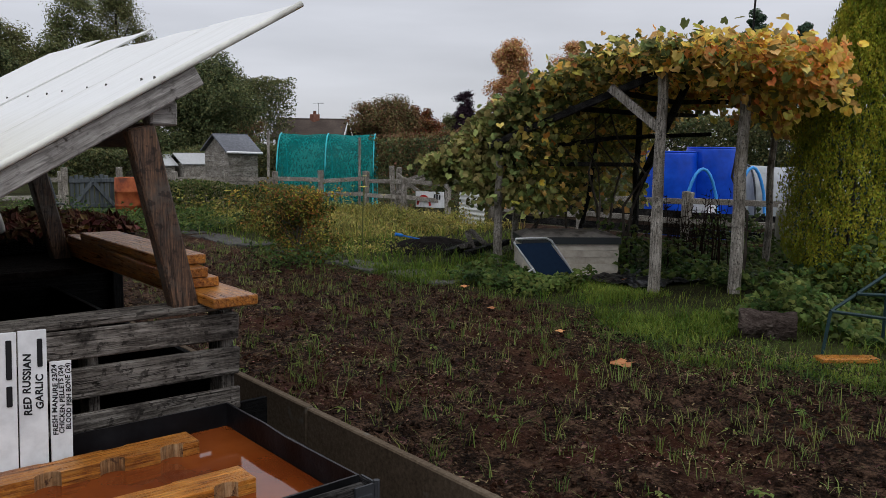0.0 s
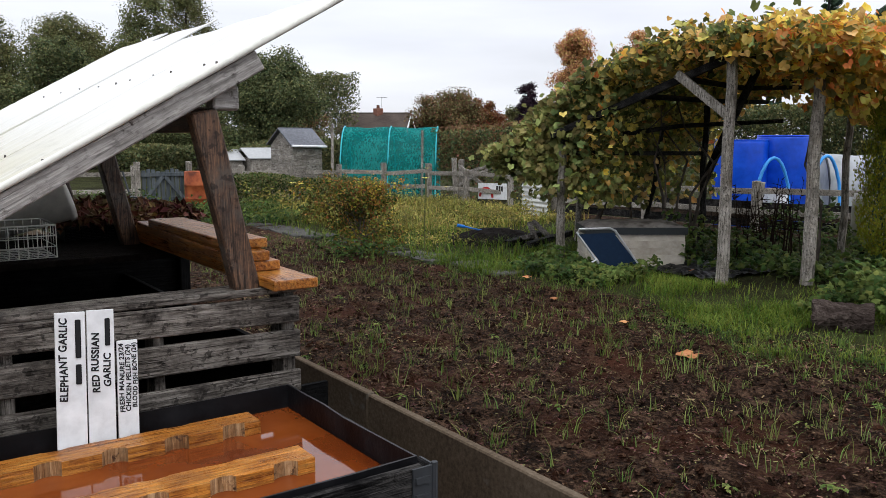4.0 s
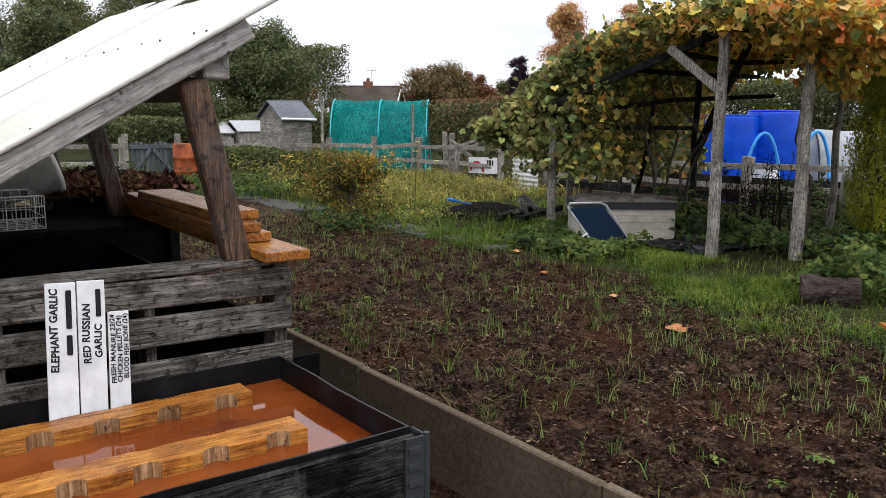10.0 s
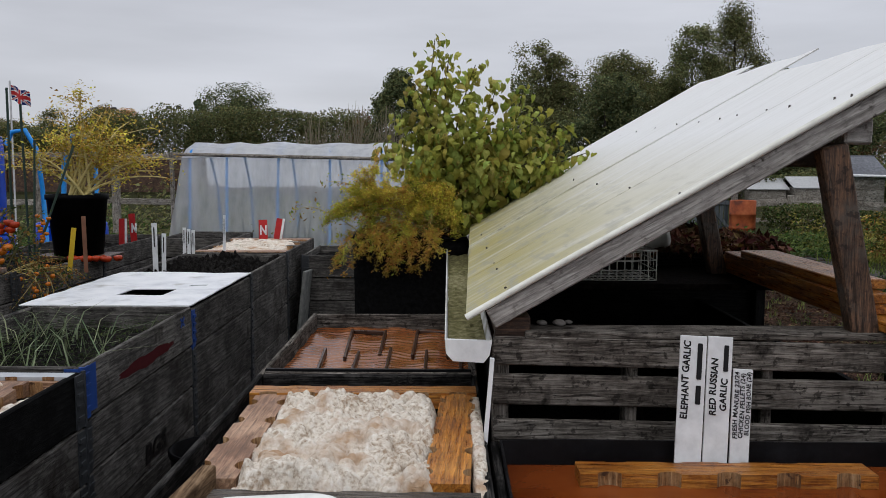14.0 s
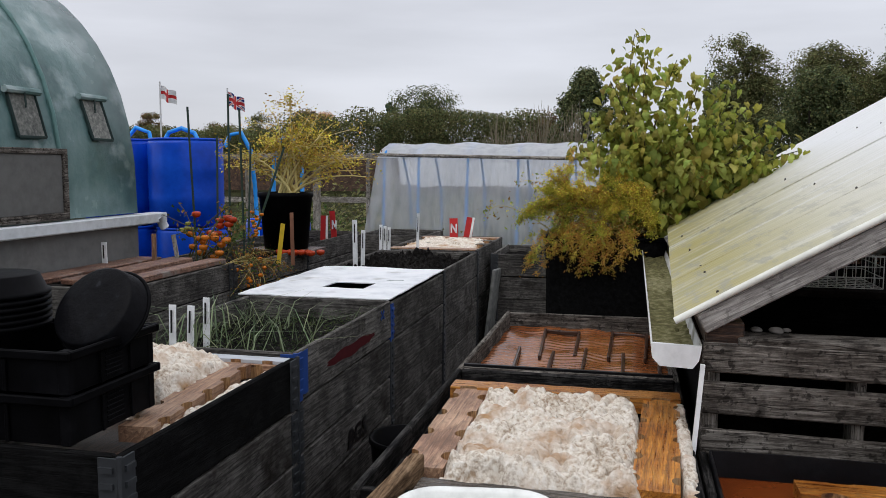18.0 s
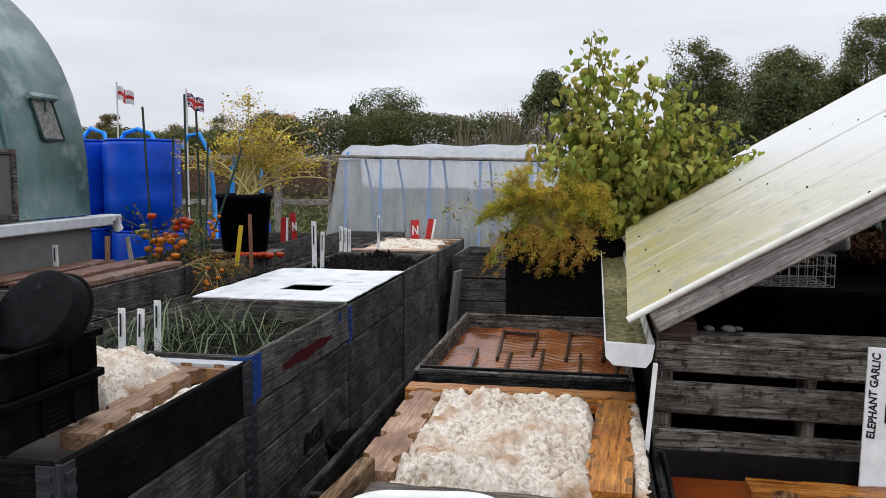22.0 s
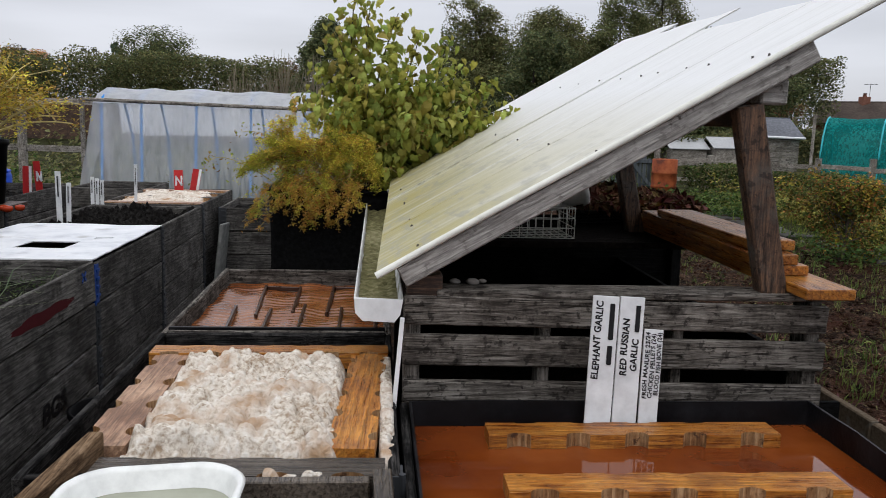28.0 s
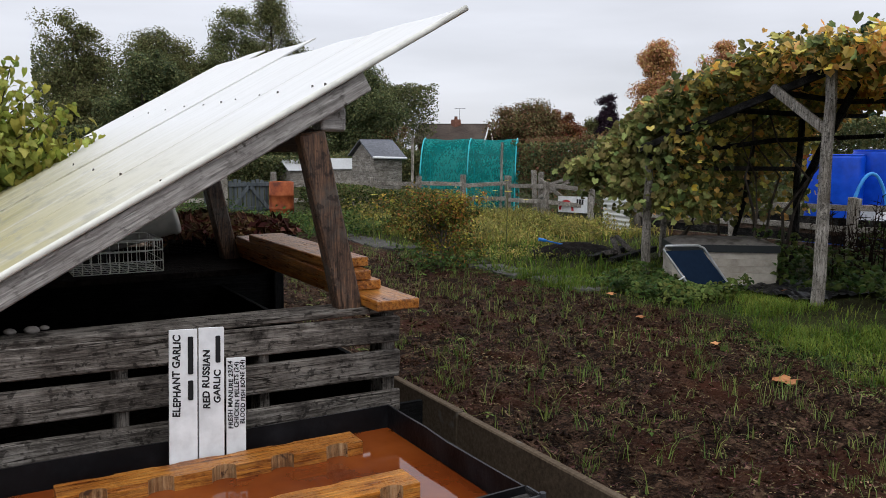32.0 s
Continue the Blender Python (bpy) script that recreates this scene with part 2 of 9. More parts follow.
    def over(fac, col):
        mx = N("ShaderNodeMix")
        mx.data_type = "RGBA"
        L(fac, mx.inputs["Factor"]), L(colour, mx.inputs[6])
        mx.inputs[7].default_value = (*col, 1)
        return mx.outputs[2]

    if wear:
        wcol, lo, hi, wsc = wear
        colour = over(span(tex(wsc, 8, add.outputs[0], 0.65), lo, hi), wcol)
    deep = tuple(v * 0.25 for v in cols[0])
    line = calc("ABSOLUTE", calc("SUBTRACT", tex(48, 3, mp.outputs[0], 0.5), 0.5), 0)
    crack = calc("MULTIPLY", span(line, 0.022, 0.006), span(blot, 0.42, 0.52, 0, age))
    colour = over(crack, deep)
    colour = over(span(speck, 0.575, 0.625, 0, 0.8 * age), deep)
    colour = over(span(near, 0.55, 0.85, 0, 0.7), deep)
    L(colour, b.inputs["Base Color"])
    b.inputs["Specular IOR Level"].default_value = 0.04 if rough > 0.7 else 0.35
    L(span(mid, 0, 1, max(0.05, rough - 0.15), min(1, rough + 0.15)), b.inputs["Roughness"])
    hgt = calc("SUBTRACT", f, calc("MULTIPLY", crack, 0.5))
    bp = N("ShaderNodeBump")
    bp.inputs["Strength"].default_value, bp.inputs["Distance"].default_value = 0.8, 0.006
    L(hgt, bp.inputs["Height"]), L(bp.outputs[0], b.inputs["Normal"])
    MATS[name] = m
    return m


def plain(name, col, rough=0.5, metal=0.0, **k):
    d = tuple(c * 0.8 for c in col)
    e = tuple(min(1, c * 1.15) for c in col)
    return surface(name, [d, col, e], k.pop("scale", 14), rough, k.pop("bump", 0.08), metal=metal, vary=k.pop("vary", 0.06), **k)


# ---- building helpers ----
def thing(name, at, label, category, group="", kind=""):
    ob = new(name)
    ob.location = at
    ob.empty_display_size = 0.1
    return tagged(ob, label, category, group, kind)


def root_of(ob):
    v = Vector(ob.location)
    while ob.parent:
        ob = ob.parent
        v += Vector(ob.location)
    return v


def finish(name, bm, material, smooth=False):
    me = bpy.data.meshes.new(name)
    bm.normal_update()
    bm.to_mesh(me)
    bm.free()
    for m in material if isinstance(material, (list, tuple)) else [material]:
        me.materials.append(m)
    if smooth:
        me.polygons.foreach_set("use_smooth", [True] * len(me.polygons))
    return me


def part(name, bm, material, parent, label="", smooth=False, kind=""):
    """One mesh under a thing or a part; the bmesh is in world metres."""
    bmesh.ops.translate(bm, vec=-root_of(parent), verts=bm.verts)
    ob = new(name, finish(name, bm, material, smooth))
    ob.parent = parent
    return tagged(ob, label, kind=kind)


def single(name, bm, material, label, category, at=(0, 0, 0), kind="", group="", smooth=False):
    """A thing that is one mesh."""
    bmesh.ops.translate(bm, vec=-Vector(at), verts=bm.verts)
    ob = new(name, finish(name, bm, material, smooth))
    ob.location = at
    return tagged(ob, label, category, group, kind)


def mesh_np(name, verts, faces, material, smooth=False):
    me = bpy.data.meshes.new(name)
    me.from_pydata(np.asarray(verts).tolist(), [], np.asarray(faces).tolist() if not isinstance(faces, list) else faces)
    me.materials.append(material)
    if smooth:
        me.polygons.foreach_set("use_smooth", [True] * len(me.polygons))
    me.update()
    return me


def thicken(bm, depth):
    """Gives a sheet its thickness."""
    bm.normal_update()
    bmesh.ops.solidify(bm, geom=bm.faces, thickness=depth)


def box(bm, x0, x1, y0, y1, z0, z1, bev=0.004, jit=0.0):
    vs = [bm.verts.new((x, y, z)) for x in (x0, x1) for y in (y0, y1) for z in (z0, z1)]
    if jit:
        for v in vs:
            v.co += Vector([random.uniform(-jit, jit) for _ in range(3)])
    fs = [bm.faces.new([vs[i] for i in f]) for f in ((0, 1, 3, 2), (4, 6, 7, 5), (0, 4, 5, 1), (2, 3, 7, 6), (0, 2, 6, 4), (1, 5, 7, 3))]
    if bev:
        es = list({e for f in fs for e in f.edges})
        bmesh.ops.bevel(bm, geom=es, offset=bev, segments=1, affect="EDGES", profile=0.5)
    return bm


def beam(bm, a, b, w, h, bev=0.004, up=(0, 0, 1)):
    """A bar of section w (across) by h (towards up) from a to b."""
    a, b = Vector(a), Vector(b)
    d = (b - a).normalized()
    side = d.cross(Vector(up))
    side = side.normalized() if side.length > 1e-4 else Vector((1, 0, 0))
    top = side.cross(d).normalized()
    vs = []
    for p in (a, b):
        for s, t in ((-1, -1), (1, -1), (1, 1), (-1, 1)):
            vs.append(bm.verts.new(p + side * s * w / 2 + top * t * h / 2))
    fs = [bm.faces.new([vs[i] for i in f]) for f in ((3, 2, 1, 0), (4, 5, 6, 7), (0, 1, 5, 4), (1, 2, 6, 5), (2, 3, 7, 6), (3, 0, 4, 7))]
    if bev:
        es = list({e for f in fs for e in f.edges})
        bmesh.ops.bevel(bm, geom=es, offset=bev, segments=1, affect="EDGES", profile=0.5)
    return bm


def tube(bm, pts, r, n=8, r2=None):
    """A round bar through points, tapering from r to r2."""
    pts = [Vector(p) for p in pts]
    rings = []
    for i, p in enumerate(pts):
        d = (pts[min(i + 1, len(pts) - 1)] - pts[max(i - 1, 0)]).normalized()
        s = d.cross(Vector((0.13, 0.21, 1))).normalized()
        t = s.cross(d)
        rr = r + ((r2 if r2 is not None else r) - r) * i / max(1, len(pts) - 1)
        rings.append([bm.verts.new(p + (s * math.cos(2 * math.pi * k / n) + t * math.sin(2 * math.pi * k / n)) * rr) for k in range(n)])
    for a, b in zip(rings, rings[1:]):
        for k in range(n):
            bm.faces.new((a[k], a[(k + 1) % n], b[(k + 1) % n], b[k]))
    bm.faces.new(rings[0]), bm.faces.new(rings[-1][::-1])
    return bm


def lathe(bm, cx, cy, prof, n=28, closed=False):
    """A turned body: prof is a list of (radius, z)."""
    rings = [[bm.verts.new((cx + r * math.cos(2 * math.pi * k / n), cy + r * math.sin(2 * math.pi * k / n), z)) for k in range(n)] for r, z in prof]
    for a, b in zip(rings, rings[1:]):
        for k in range(n):
            bm.faces.new((a[k], a[(k + 1) % n], b[(k + 1) % n], b[k]))
    bm.faces.new(rings[0][::-1])
    if closed:
        bm.faces.new(rings[-1])
    return bm


def prism(bm, outline, z0, z1, m=None):
    """An upright prism over a plan outline."""
    lo = [bm.verts.new((x, y, z0)) for x, y in outline]
    hi = [bm.verts.new((x, y, z1)) for x, y in outline]
    n = len(outline)
    bm.faces.new(hi), bm.faces.new(lo[::-1])
    for k in range(n):
        bm.faces.new((lo[k], lo[(k + 1) % n], hi[(k + 1) % n], hi[k]))
    if m:
        bmesh.ops.transform(bm, matrix=m, verts=lo + hi)
    return bm


def leaf_cloud(centres, normals, size, rng, shape="leaf", hang=0.0):
    """Vertices and faces of many small folded leaves."""
    n = len(centres)
    sz = size * rng.uniform(0.6, 1.35, (n, 1))
    z = np.asarray(normals, float)
    z /= np.linalg.norm(z, axis=1, keepdims=True) + 1e-9
    a = rng.normal(size=(n, 3)) + np.array([0, 0, -hang])
    u = a - (a * z).sum(1, keepdims=True) * z
    u /= np.linalg.norm(u, axis=1, keepdims=True) + 1e-9
    v = np.cross(z, u)
    if shape == "heart":
        plan = [(0, 0, 0), (-0.16, 0.26, -0.02), (0.12, 0.44, -0.04), (0.50, 0.40, -0.06), (0.85, 0.20, -0.16), (1.2, 0, -0.38), (0.85, -0.20, -0.16), (0.50, -0.40, -0.06), (0.12, -0.44, -0.04), (-0.16, -0.26, -0.02), (0.5, 0, 0.10)]
        fc = [(0, 10, 2, 1), (10, 4, 3, 2), (10, 5, 4), (0, 9, 8, 10), (10, 8, 7, 6), (10, 6, 5)]
    elif shape == "vine":
        plan = [(0.08, 0, 0), (-0.20, 0.26, 0.02), (-0.02, 0.54, 0.10), (0.30, 0.50, 0.05), (0.60, 0.50, 0.06), (0.74, 0.26, 0.0), (0.98, 0.0, -0.16), (0.74, -0.26, 0.0), (0.60, -0.50, 0.06), (0.30, -0.50, 0.05), (-0.02, -0.54, 0.10), (-0.20, -0.26, 0.02)]
        fc = [(0, 3, 2, 1), (0, 5, 4, 3), (0, 7, 6, 5), (0, 9, 8, 7), (0, 11, 10, 9)]
    elif shape == "thread":
        plan = [(0, 0, 0), (0.5, 0.14, 0.05), (1, 0, -0.05), (0.5, -0.14, 0.05)]
        fc = [(0, 2, 1), (0, 3, 2)]
    elif shape == "blob":
        plan = [(-0.5, 0, 0), (0, 0.42, 0.12), (0.5, 0, 0), (0, -0.42, 0.12)]
        fc = [(0, 2, 1), (0, 3, 2)]
    else:
        plan = [(0, 0, 0), (0.45, 0.26, 0.08), (1, 0, -0.08), (0.45, -0.26, 0.08)]
        fc = [(0, 2, 1), (0, 3, 2)]
    k = len(plan)
    V = np.concatenate([centres + sz * (p[0] * u + p[1] * v + p[2] * z) for p in plan], 1).reshape(-1, 3)
    F = []
    for i in range(n):
        F += [tuple(i * k + q for q in f) for f in fc]
    return V, F


def smoothstep(a, b, x):
    t = np.clip((x - a) / (b - a), 0, 1)
    return t * t * (3 - 2 * t)


def lattice(x, y, f, seed):
    """Smooth value noise on arrays."""
    x, y = np.asarray(x, float) * f, np.asarray(y, float) * f
    xi, yi = np.floor(x).astype(int), np.floor(y).astype(int)
    xf, yf = x - xi, y - yi

    def r(i, j):
        s = np.sin(i * 127.1 + j * 311.7 + seed * 74.7) * 43758.5453
        return s - np.floor(s)

    xf, yf = xf * xf * (3 - 2 * xf), yf * yf * (3 - 2 * yf)
    return (r(xi, yi) * (1 - xf) + r(xi + 1, yi) * xf) * (1 - yf) + (r(xi, yi + 1) * (1 - xf) + r(xi + 1, yi + 1) * xf) * yf


# ---- ground ----
PATH_X = 5.45


def ground_z(x, y):
    x, y = np.asarray(x, float), np.asarray(y, float)
    near = smoothstep(1.97, 2.06, x)
    wide = smoothstep(0.0, 5.0, x)
    k = smoothstep(11.5, 13.5, y)
    z = 0.15 * (near * (1 - k) + wide * k)
    plot = smoothstep(2.1, 2.25, x) * (1 - smoothstep(5.15, 5.35, x)) * (1 - smoothstep(10.5, 11.5, y))
    rough = (lattice(x, y, 4, 1) - 0.5) * 0.045 + (lattice(x, y, 11, 2) - 0.5) * 0.035 + (lattice(x, y, 23, 3) - 0.5) * 0.02
    z = z + plot * rough + (1 - plot) * near * (lattice(x, y, 1.3, 4) - 0.5) * 0.03
    return z


def make_ground():
    xs = np.concatenate([[-900, -300, -120, -60, -30, -15, -8], np.arange(-5, 1.9, 0.7), np.arange(1.95, 5.6, 0.045), np.arange(5.6, 9, 0.15), np.arange(9, 16, 0.6), [18, 22, 30, 45, 70, 120, 300, 900]])
    ys = np.concatenate([[-900, -300, -100, -40, -15, -8, -5], np.arange(-3.5, -0.5, 0.2), np.arange(-0.5, 5.0, 0.045), np.arange(5.0, 11.5, 0.08), np.arange(11.5, 18, 0.4), [20, 24, 30, 45, 70, 120, 300, 900]])
    X, Y = np.meshgrid(xs, ys, indexing="ij")
    Z = ground_z(X, Y)
    nx, ny = X.shape
    V = np.stack([X, Y, Z], -1).reshape(-1, 3)
    i, j = np.meshgrid(np.arange(nx - 1), np.arange(ny - 1), indexing="ij")
    a = (i * ny + j).ravel()
    F = np.stack([a, a + ny, a + ny + 1, a + 1], 1)
    soil = surface("damp_soil", [(0.0015, 0.0010, 0.0007), (0.019, 0.0105, 0.0066), (0.105, 0.062, 0.039)], 48, 0.75, 1.0, coarse=9, vary=0, dist=0.035,
                   wear=((0.055, 0.020, 0.011), 0.50, 0.74, 1.3), detail=10)
    turf = surface("weedy_earth", [(0.010, 0.008, 0.005), (0.026, 0.026, 0.011), (0.050, 0.060, 0.020)], 40, 0.9, 1.0, coarse=1.6, vary=0, dist=0.03)
    me = mesh_np("ground", V, F, soil)
    me.materials.append(turf)
    cx, cy = V[F].mean(1)[:, 0], V[F].mean(1)[:, 1]
    edge = PATH_X - 0.15 + (lattice(cx, cy, 1.2, 9) - 0.5) * 0.7 - 0.35 * smoothstep(2.5, 0.3, cy)
    grass = (cx > edge) | (cy > 10.8) | (cx < -6)
    me.polygons.foreach_set("material_index", grass.astype(int))
    me.polygons.foreach_set("use_smooth", [True] * len(me.polygons))
    tagged(new("ground", me), "dark damp allotment soil with weedy grass verges", "ground", kind="structure")


make_ground()

# ---- collar beds ----
GALV = plain("galvanised_steel", (0.035, 0.038, 0.042), 0.6, 0.15, vary=0.1, bump=0.15)
BLUE_PAINT = plain("blue_stencil_paint", (0.012, 0.05, 0.22), 0.6, vary=0)
HINGE_CACHE = {}


def hinge(parent, x, y, z, sx, sy, paint=None):
    """A folded corner bracket with ribs and a pin, round an outer corner."""
    bm = bmesh.new()
    h = 0.185
    if sx:
        box(bm, x, x + sx * 0.006, min(y, y + sy * 0.055), max(y, y + sy * 0.055), z - h, z, 0)
        for k in range(4):
            zz = z - h + 0.03 + k * 0.04
            box(bm, x + sx * 0.004, x + sx * 0.013, y + sy * 0.012 if sy > 0 else y - 0.05, y + sy * 0.05 if sy > 0 else y - 0.012, zz, zz + 0.014, 0)
    box(bm, min(x, x - sx * 0.055), max(x, x - sx * 0.055), min(y, y - sy * 0.006), max(y, y - sy * 0.006), z - h, z, 0)
    for k in range(4):
        zz = z - h + 0.03 + k * 0.04
        box(bm, min(x - sx * 0.05, x - sx * 0.012), max(x - sx * 0.05, x - sx * 0.012), min(y - sy * 0.004, y - sy * 0.013), max(y - sy * 0.004, y - sy * 0.013), zz, zz + 0.014, 0)
    tube(bm, [(x + sx * 0.004, y - sy * 0.004, z - h - 0.004), (x + sx * 0.004, y - sy * 0.004, z + 0.006)], 0.008, 6)
    bmesh.ops.recalc_face_normals(bm, faces=bm.faces)
    part("hinge", bm, paint or GALV, parent)


def collar_bed(x0, x1, y0, y1, top, n, kind="collar", label="", hinges=((1, -1), (1, 1)), paint=None, kinds=None):
    """A raised bed of stacked hinged pallet collars."""
    t = thing("collar_bed", ((x0 + x1) / 2, (y0 + y1) / 2, 0), label, "raised bed", "pallet collar beds")
    th = 0.022
    for lev in range(n):
        z1 = top - lev * 0.198
        z0 = max(0.001, z1 - 0.190)
        kd = (kinds or {}).get(lev, kind)
        for nm, b, ax in (("board", (x0 + th, x1 - th, y0, y0 + th), "x"), ("board", (x0 + th, x1 - th, y1 - th, y1), "x"),
                          ("board", (x0, x0 + th, y0, y1), "y"), ("board", (x1 - th, x1, y0, y1), "y")):
            bm = bmesh.new()
            j = random.uniform(-0.003, 0.003)
            box(bm, b[0] + j, b[1] + j, b[2], b[3], z0, z1 + j, 0.005, 0.002)
            part(nm, bm, wood(kd, ax), t)
        for sx, sy in hinges:
            hinge(t, x1 if sx > 0 else x0, y1 if sy > 0 else y0, z1 - 0.004, sx, -sy, (paint or {}).get((lev, sx, sy)))
    return t


LT = 0.828
near_bed = collar_bed(-2.15, -1.365, -0.58, 0.47, LT - 0.01, 4, "collar", "blackened timber collar bed filled with sheep wool", ((1, -1), (1, 1)), kinds={0: "black"})
onion_bed = collar_bed(-2.17, -1.375, 0.485, 1.69, LT, 4, "collar", "grey pallet collar bed growing spring onions", ((1, -1),), paint={(0, 1, -1): BLUE_PAINT})
cover_bed = collar_bed(-2.19, -1.385, 1.705, 2.91, LT - 0.02, 4, "collar", "grey pallet collar bed under a white sheet", ((1, -1),), paint={(0, 1, -1): BLUE_PAINT})
soil_bed = collar_bed(-2.19, -1.390, 2.925, 4.12, LT, 4, "collar", "grey pallet collar bed of dark compost", ((1, -1),))
wool_bed_far = collar_bed(-2.20, -1.41, 4.22, 5.55, LT, 4, "collar", "grey pallet collar bed with wool and notched boards", ((1, -1),))
back_bed = collar_bed(-1.35, -0.15, 4.60, 5.45, LT - 0.06, 4, "collar", "grey collar bed behind the black planter", ((-1, -1), (1, -1)))
row_bed = collar_bed(-3.72, -2.93, 1.72, 2.98, LT, 4, "collar", "grey collar bed edged with old brown planks", ((1, 1),))
tomato_bed = collar_bed(-3.72, -2.95, 3.02, 4.38, LT - 0.03, 4, "collar", "grey collar bed with tomato plants", ((1, -1),))
pot_bed = collar_bed(-3.74, -2.97, 4.42, 5.85, LT, 4, "collar", "grey collar bed beside the blue barrels", ((1, -1),))
far_bed = collar_bed(-2.95, -2.22, 5.7, 6.5, LT - 0.02, 4, "collar", "grey collar bed at the end of the row", ((1, -1),))
wool_bed = collar_bed(-0.79, 0.0 - 0.012, -0.56, 0.56, 0.79, 4, "dark", "dark collar bed packed with raw sheep wool", ((1, -1),))
sheet_bed = collar_bed(-0.79, 0.0 - 0.012, 0.575, 1.76, 0.79, 4, "dark", "dark collar bed covered by a wet brown sheet", ((1, 1),), kinds={0: "grey"})
tank_bed = collar_bed(0.0, 1.152, -0.795, -0.062, 0.768, 4, "dark", "dark collar bed flooded with rusty brown water", ((1, -1),))

# ---- flooded bed: liner, water, notched planks, labels ----
BLACK_PLASTIC = surface("black_liner", [(0.003, 0.003, 0.0035), (0.006, 0.006, 0.007), (0.014, 0.014, 0.016)], 9, 0.4, 0.5, spec=0.15, vary=0.05, dist=0.01)


def liner(parent, x0, x1, y0, y1, z0, z1):
    bm = bmesh.new()
    t = 0.006
    rings = []
    for z, k in ((z0, 0), (z1, 0), (z1, t), (z0, t)):
        rings.append([bm.verts.new(p) for p in ((x0 + k, y0 + k, z), (x1 - k, y0 + k, z), (x1 - k, y1 - k, z), (x0 + k, y1 - k, z))])
    for a, b in zip(rings, rings[1:] + rings[:1]):
        for i in range(4):
            bm.faces.new((a[i], a[(i + 1) % 4], b[(i + 1) % 4], b[i]))
    bmesh.ops.subdivide_edges(bm, edges=bm.edges[:], cuts=5, use_grid_fill=True)
    for v in bm.verts:
        v.co.z += 0.006 * noise.noise((v.co.x * 12, v.co.y * 12, 1))
    return part("liner", bm, BLACK_PLASTIC, parent, "black plastic liner")


liner(tank_bed, 0.024, 1.128, -0.771, -0.086, 0.40, 0.779)
WATER_Z = 0.712
bm = bmesh.new()
bmesh.ops.create_grid(bm, x_segments=24, y_segments=16, size=0.5)
for v in bm.verts:
    v.co = Vector((0.032 + (v.co.x + 0.5) * 1.088, -0.763 + (v.co.y + 0.5) * 0.669, WATER_Z))
thicken(bm, 0.05)
water_mat = surface("rusty_water", [(0.11, 0.021, 0.004), (0.165, 0.036, 0.006), (0.21, 0.053, 0.011)], 3, 0.05, 0.01, spread=0.02, coarse=1.5, vary=0, spec=0.5, dist=0.004)
single("water", bm, water_mat, "still rusty brown water standing in the lined bed", "water", (0.58, -0.4, 0.66))


def notched(L, W, notches, r, both=False, depth=0.28):
    """Plan outline of a plank with round bites out of its near long edge (and the far one), and which edges belong to a bite."""
    out, bite = [], []

    def edge(y, sgn, xs, dep):
        out.append((0 if sgn > 0 else L, y)), bite.append(False)
        for c in (xs if sgn > 0 else xs[::-1]):
            for k in range(0, 9):
                a = math.pi * k / 8
                out.append((c - sgn * r * math.cos(a), y + (1 if sgn > 0 else -1) * r * dep * math.sin(a)))
                bite.append(k < 8)
        out.append((L if sgn > 0 else 0, y)), bite.append(False)

    xs = [L * (i + 0.5) / notches for i in range(notches)]
    edge(0, 1, xs, 0.8 if both else depth)
    if both or depth > 0.5:
        edge(W, -1, xs if both else [c + r for c in xs[:-1]], 0.8 if both else 0.2)
    else:
        out.extend([(L, W), (0, W)]), bite.extend([False, False])
    return out, bite


def notched_plank(name, origin, ang, L, W, th, notches, r, material, label, both=False, tilt=0.0, group="notched packing planks", depth=0.28):
    bm = bmesh.new()
    out, bite = notched(L, W, notches, r, both, depth)
    prism(bm, out, 0, th)
    bm.faces.ensure_lookup_table()
    for k, f in enumerate(list(bm.faces)[2:]):
        f.material_index = 1 if bite[k] else 0
    bmesh.ops.triangulate(bm, faces=[f for f in bm.faces if len(f.verts) > 4])
    bmesh.ops.recalc_face_normals(bm, faces=bm.faces)
    rough = {"dark": "notch_dark"}.get(material.name.split("_")[0], "notch")
    ob = new(name, finish(name, bm, [material, wood(rough, "z")]))
    ob.matrix_world = pose(*origin, tilt, 0, ang)
    return tagged(ob, label, "plank", group)


OR_X = wood("orange", "x")
for (ox, oy, ang, L, W) in ((0.217, -0.250, -0.2, 0.750, 0.088), (0.218, -0.563, -0.4, 0.752, 0.094)):
    notched_plank("notched_plank", (ox, oy, 0.672), ang, L, W, 0.076, 5, 0.030, OR_X, "wet orange pine plank with round notches in brown water", depth=0.62)

WHITE = plain("white_painted_board", (0.72, 0.73, 0.74), 0.55, bump=0.1, vary=0.03)
INK = plain("black_marker", (0.006, 0.006, 0.007), 0.5, vary=0)


def marker_text(parent, body, m, length, size):
    """Capital letters written along the local x axis of m, drawn out to a length."""
    c = bpy.data.curves.new("lettering", "FONT")
    c.body, c.size, c.extrude, c.offset, c.shear, c.space_character = body, size, 0.0005, size * 0.030, 0.10, 1.04
    ob = new("lettering", c)
    dg = bpy.context.evaluated_depsgraph_get()
    me = bpy.data.meshes.new_from_object(ob.evaluated_get(dg))
    bpy.data.objects.remove(ob)
    me.materials.clear()
    me.materials.append(INK)
    xs = [v.co.x for v in me.vertices]
    k = length / (max(xs) - min(xs))
    for v in me.vertices:
        v.co.x = (v.co.x - min(xs)) * k
        v.co.y += 0.0012 * math.sin(v.co.x * 47 + len(body))
    t = new("lettering", me)
    t.parent = parent
    t.matrix_basis = m
    return t


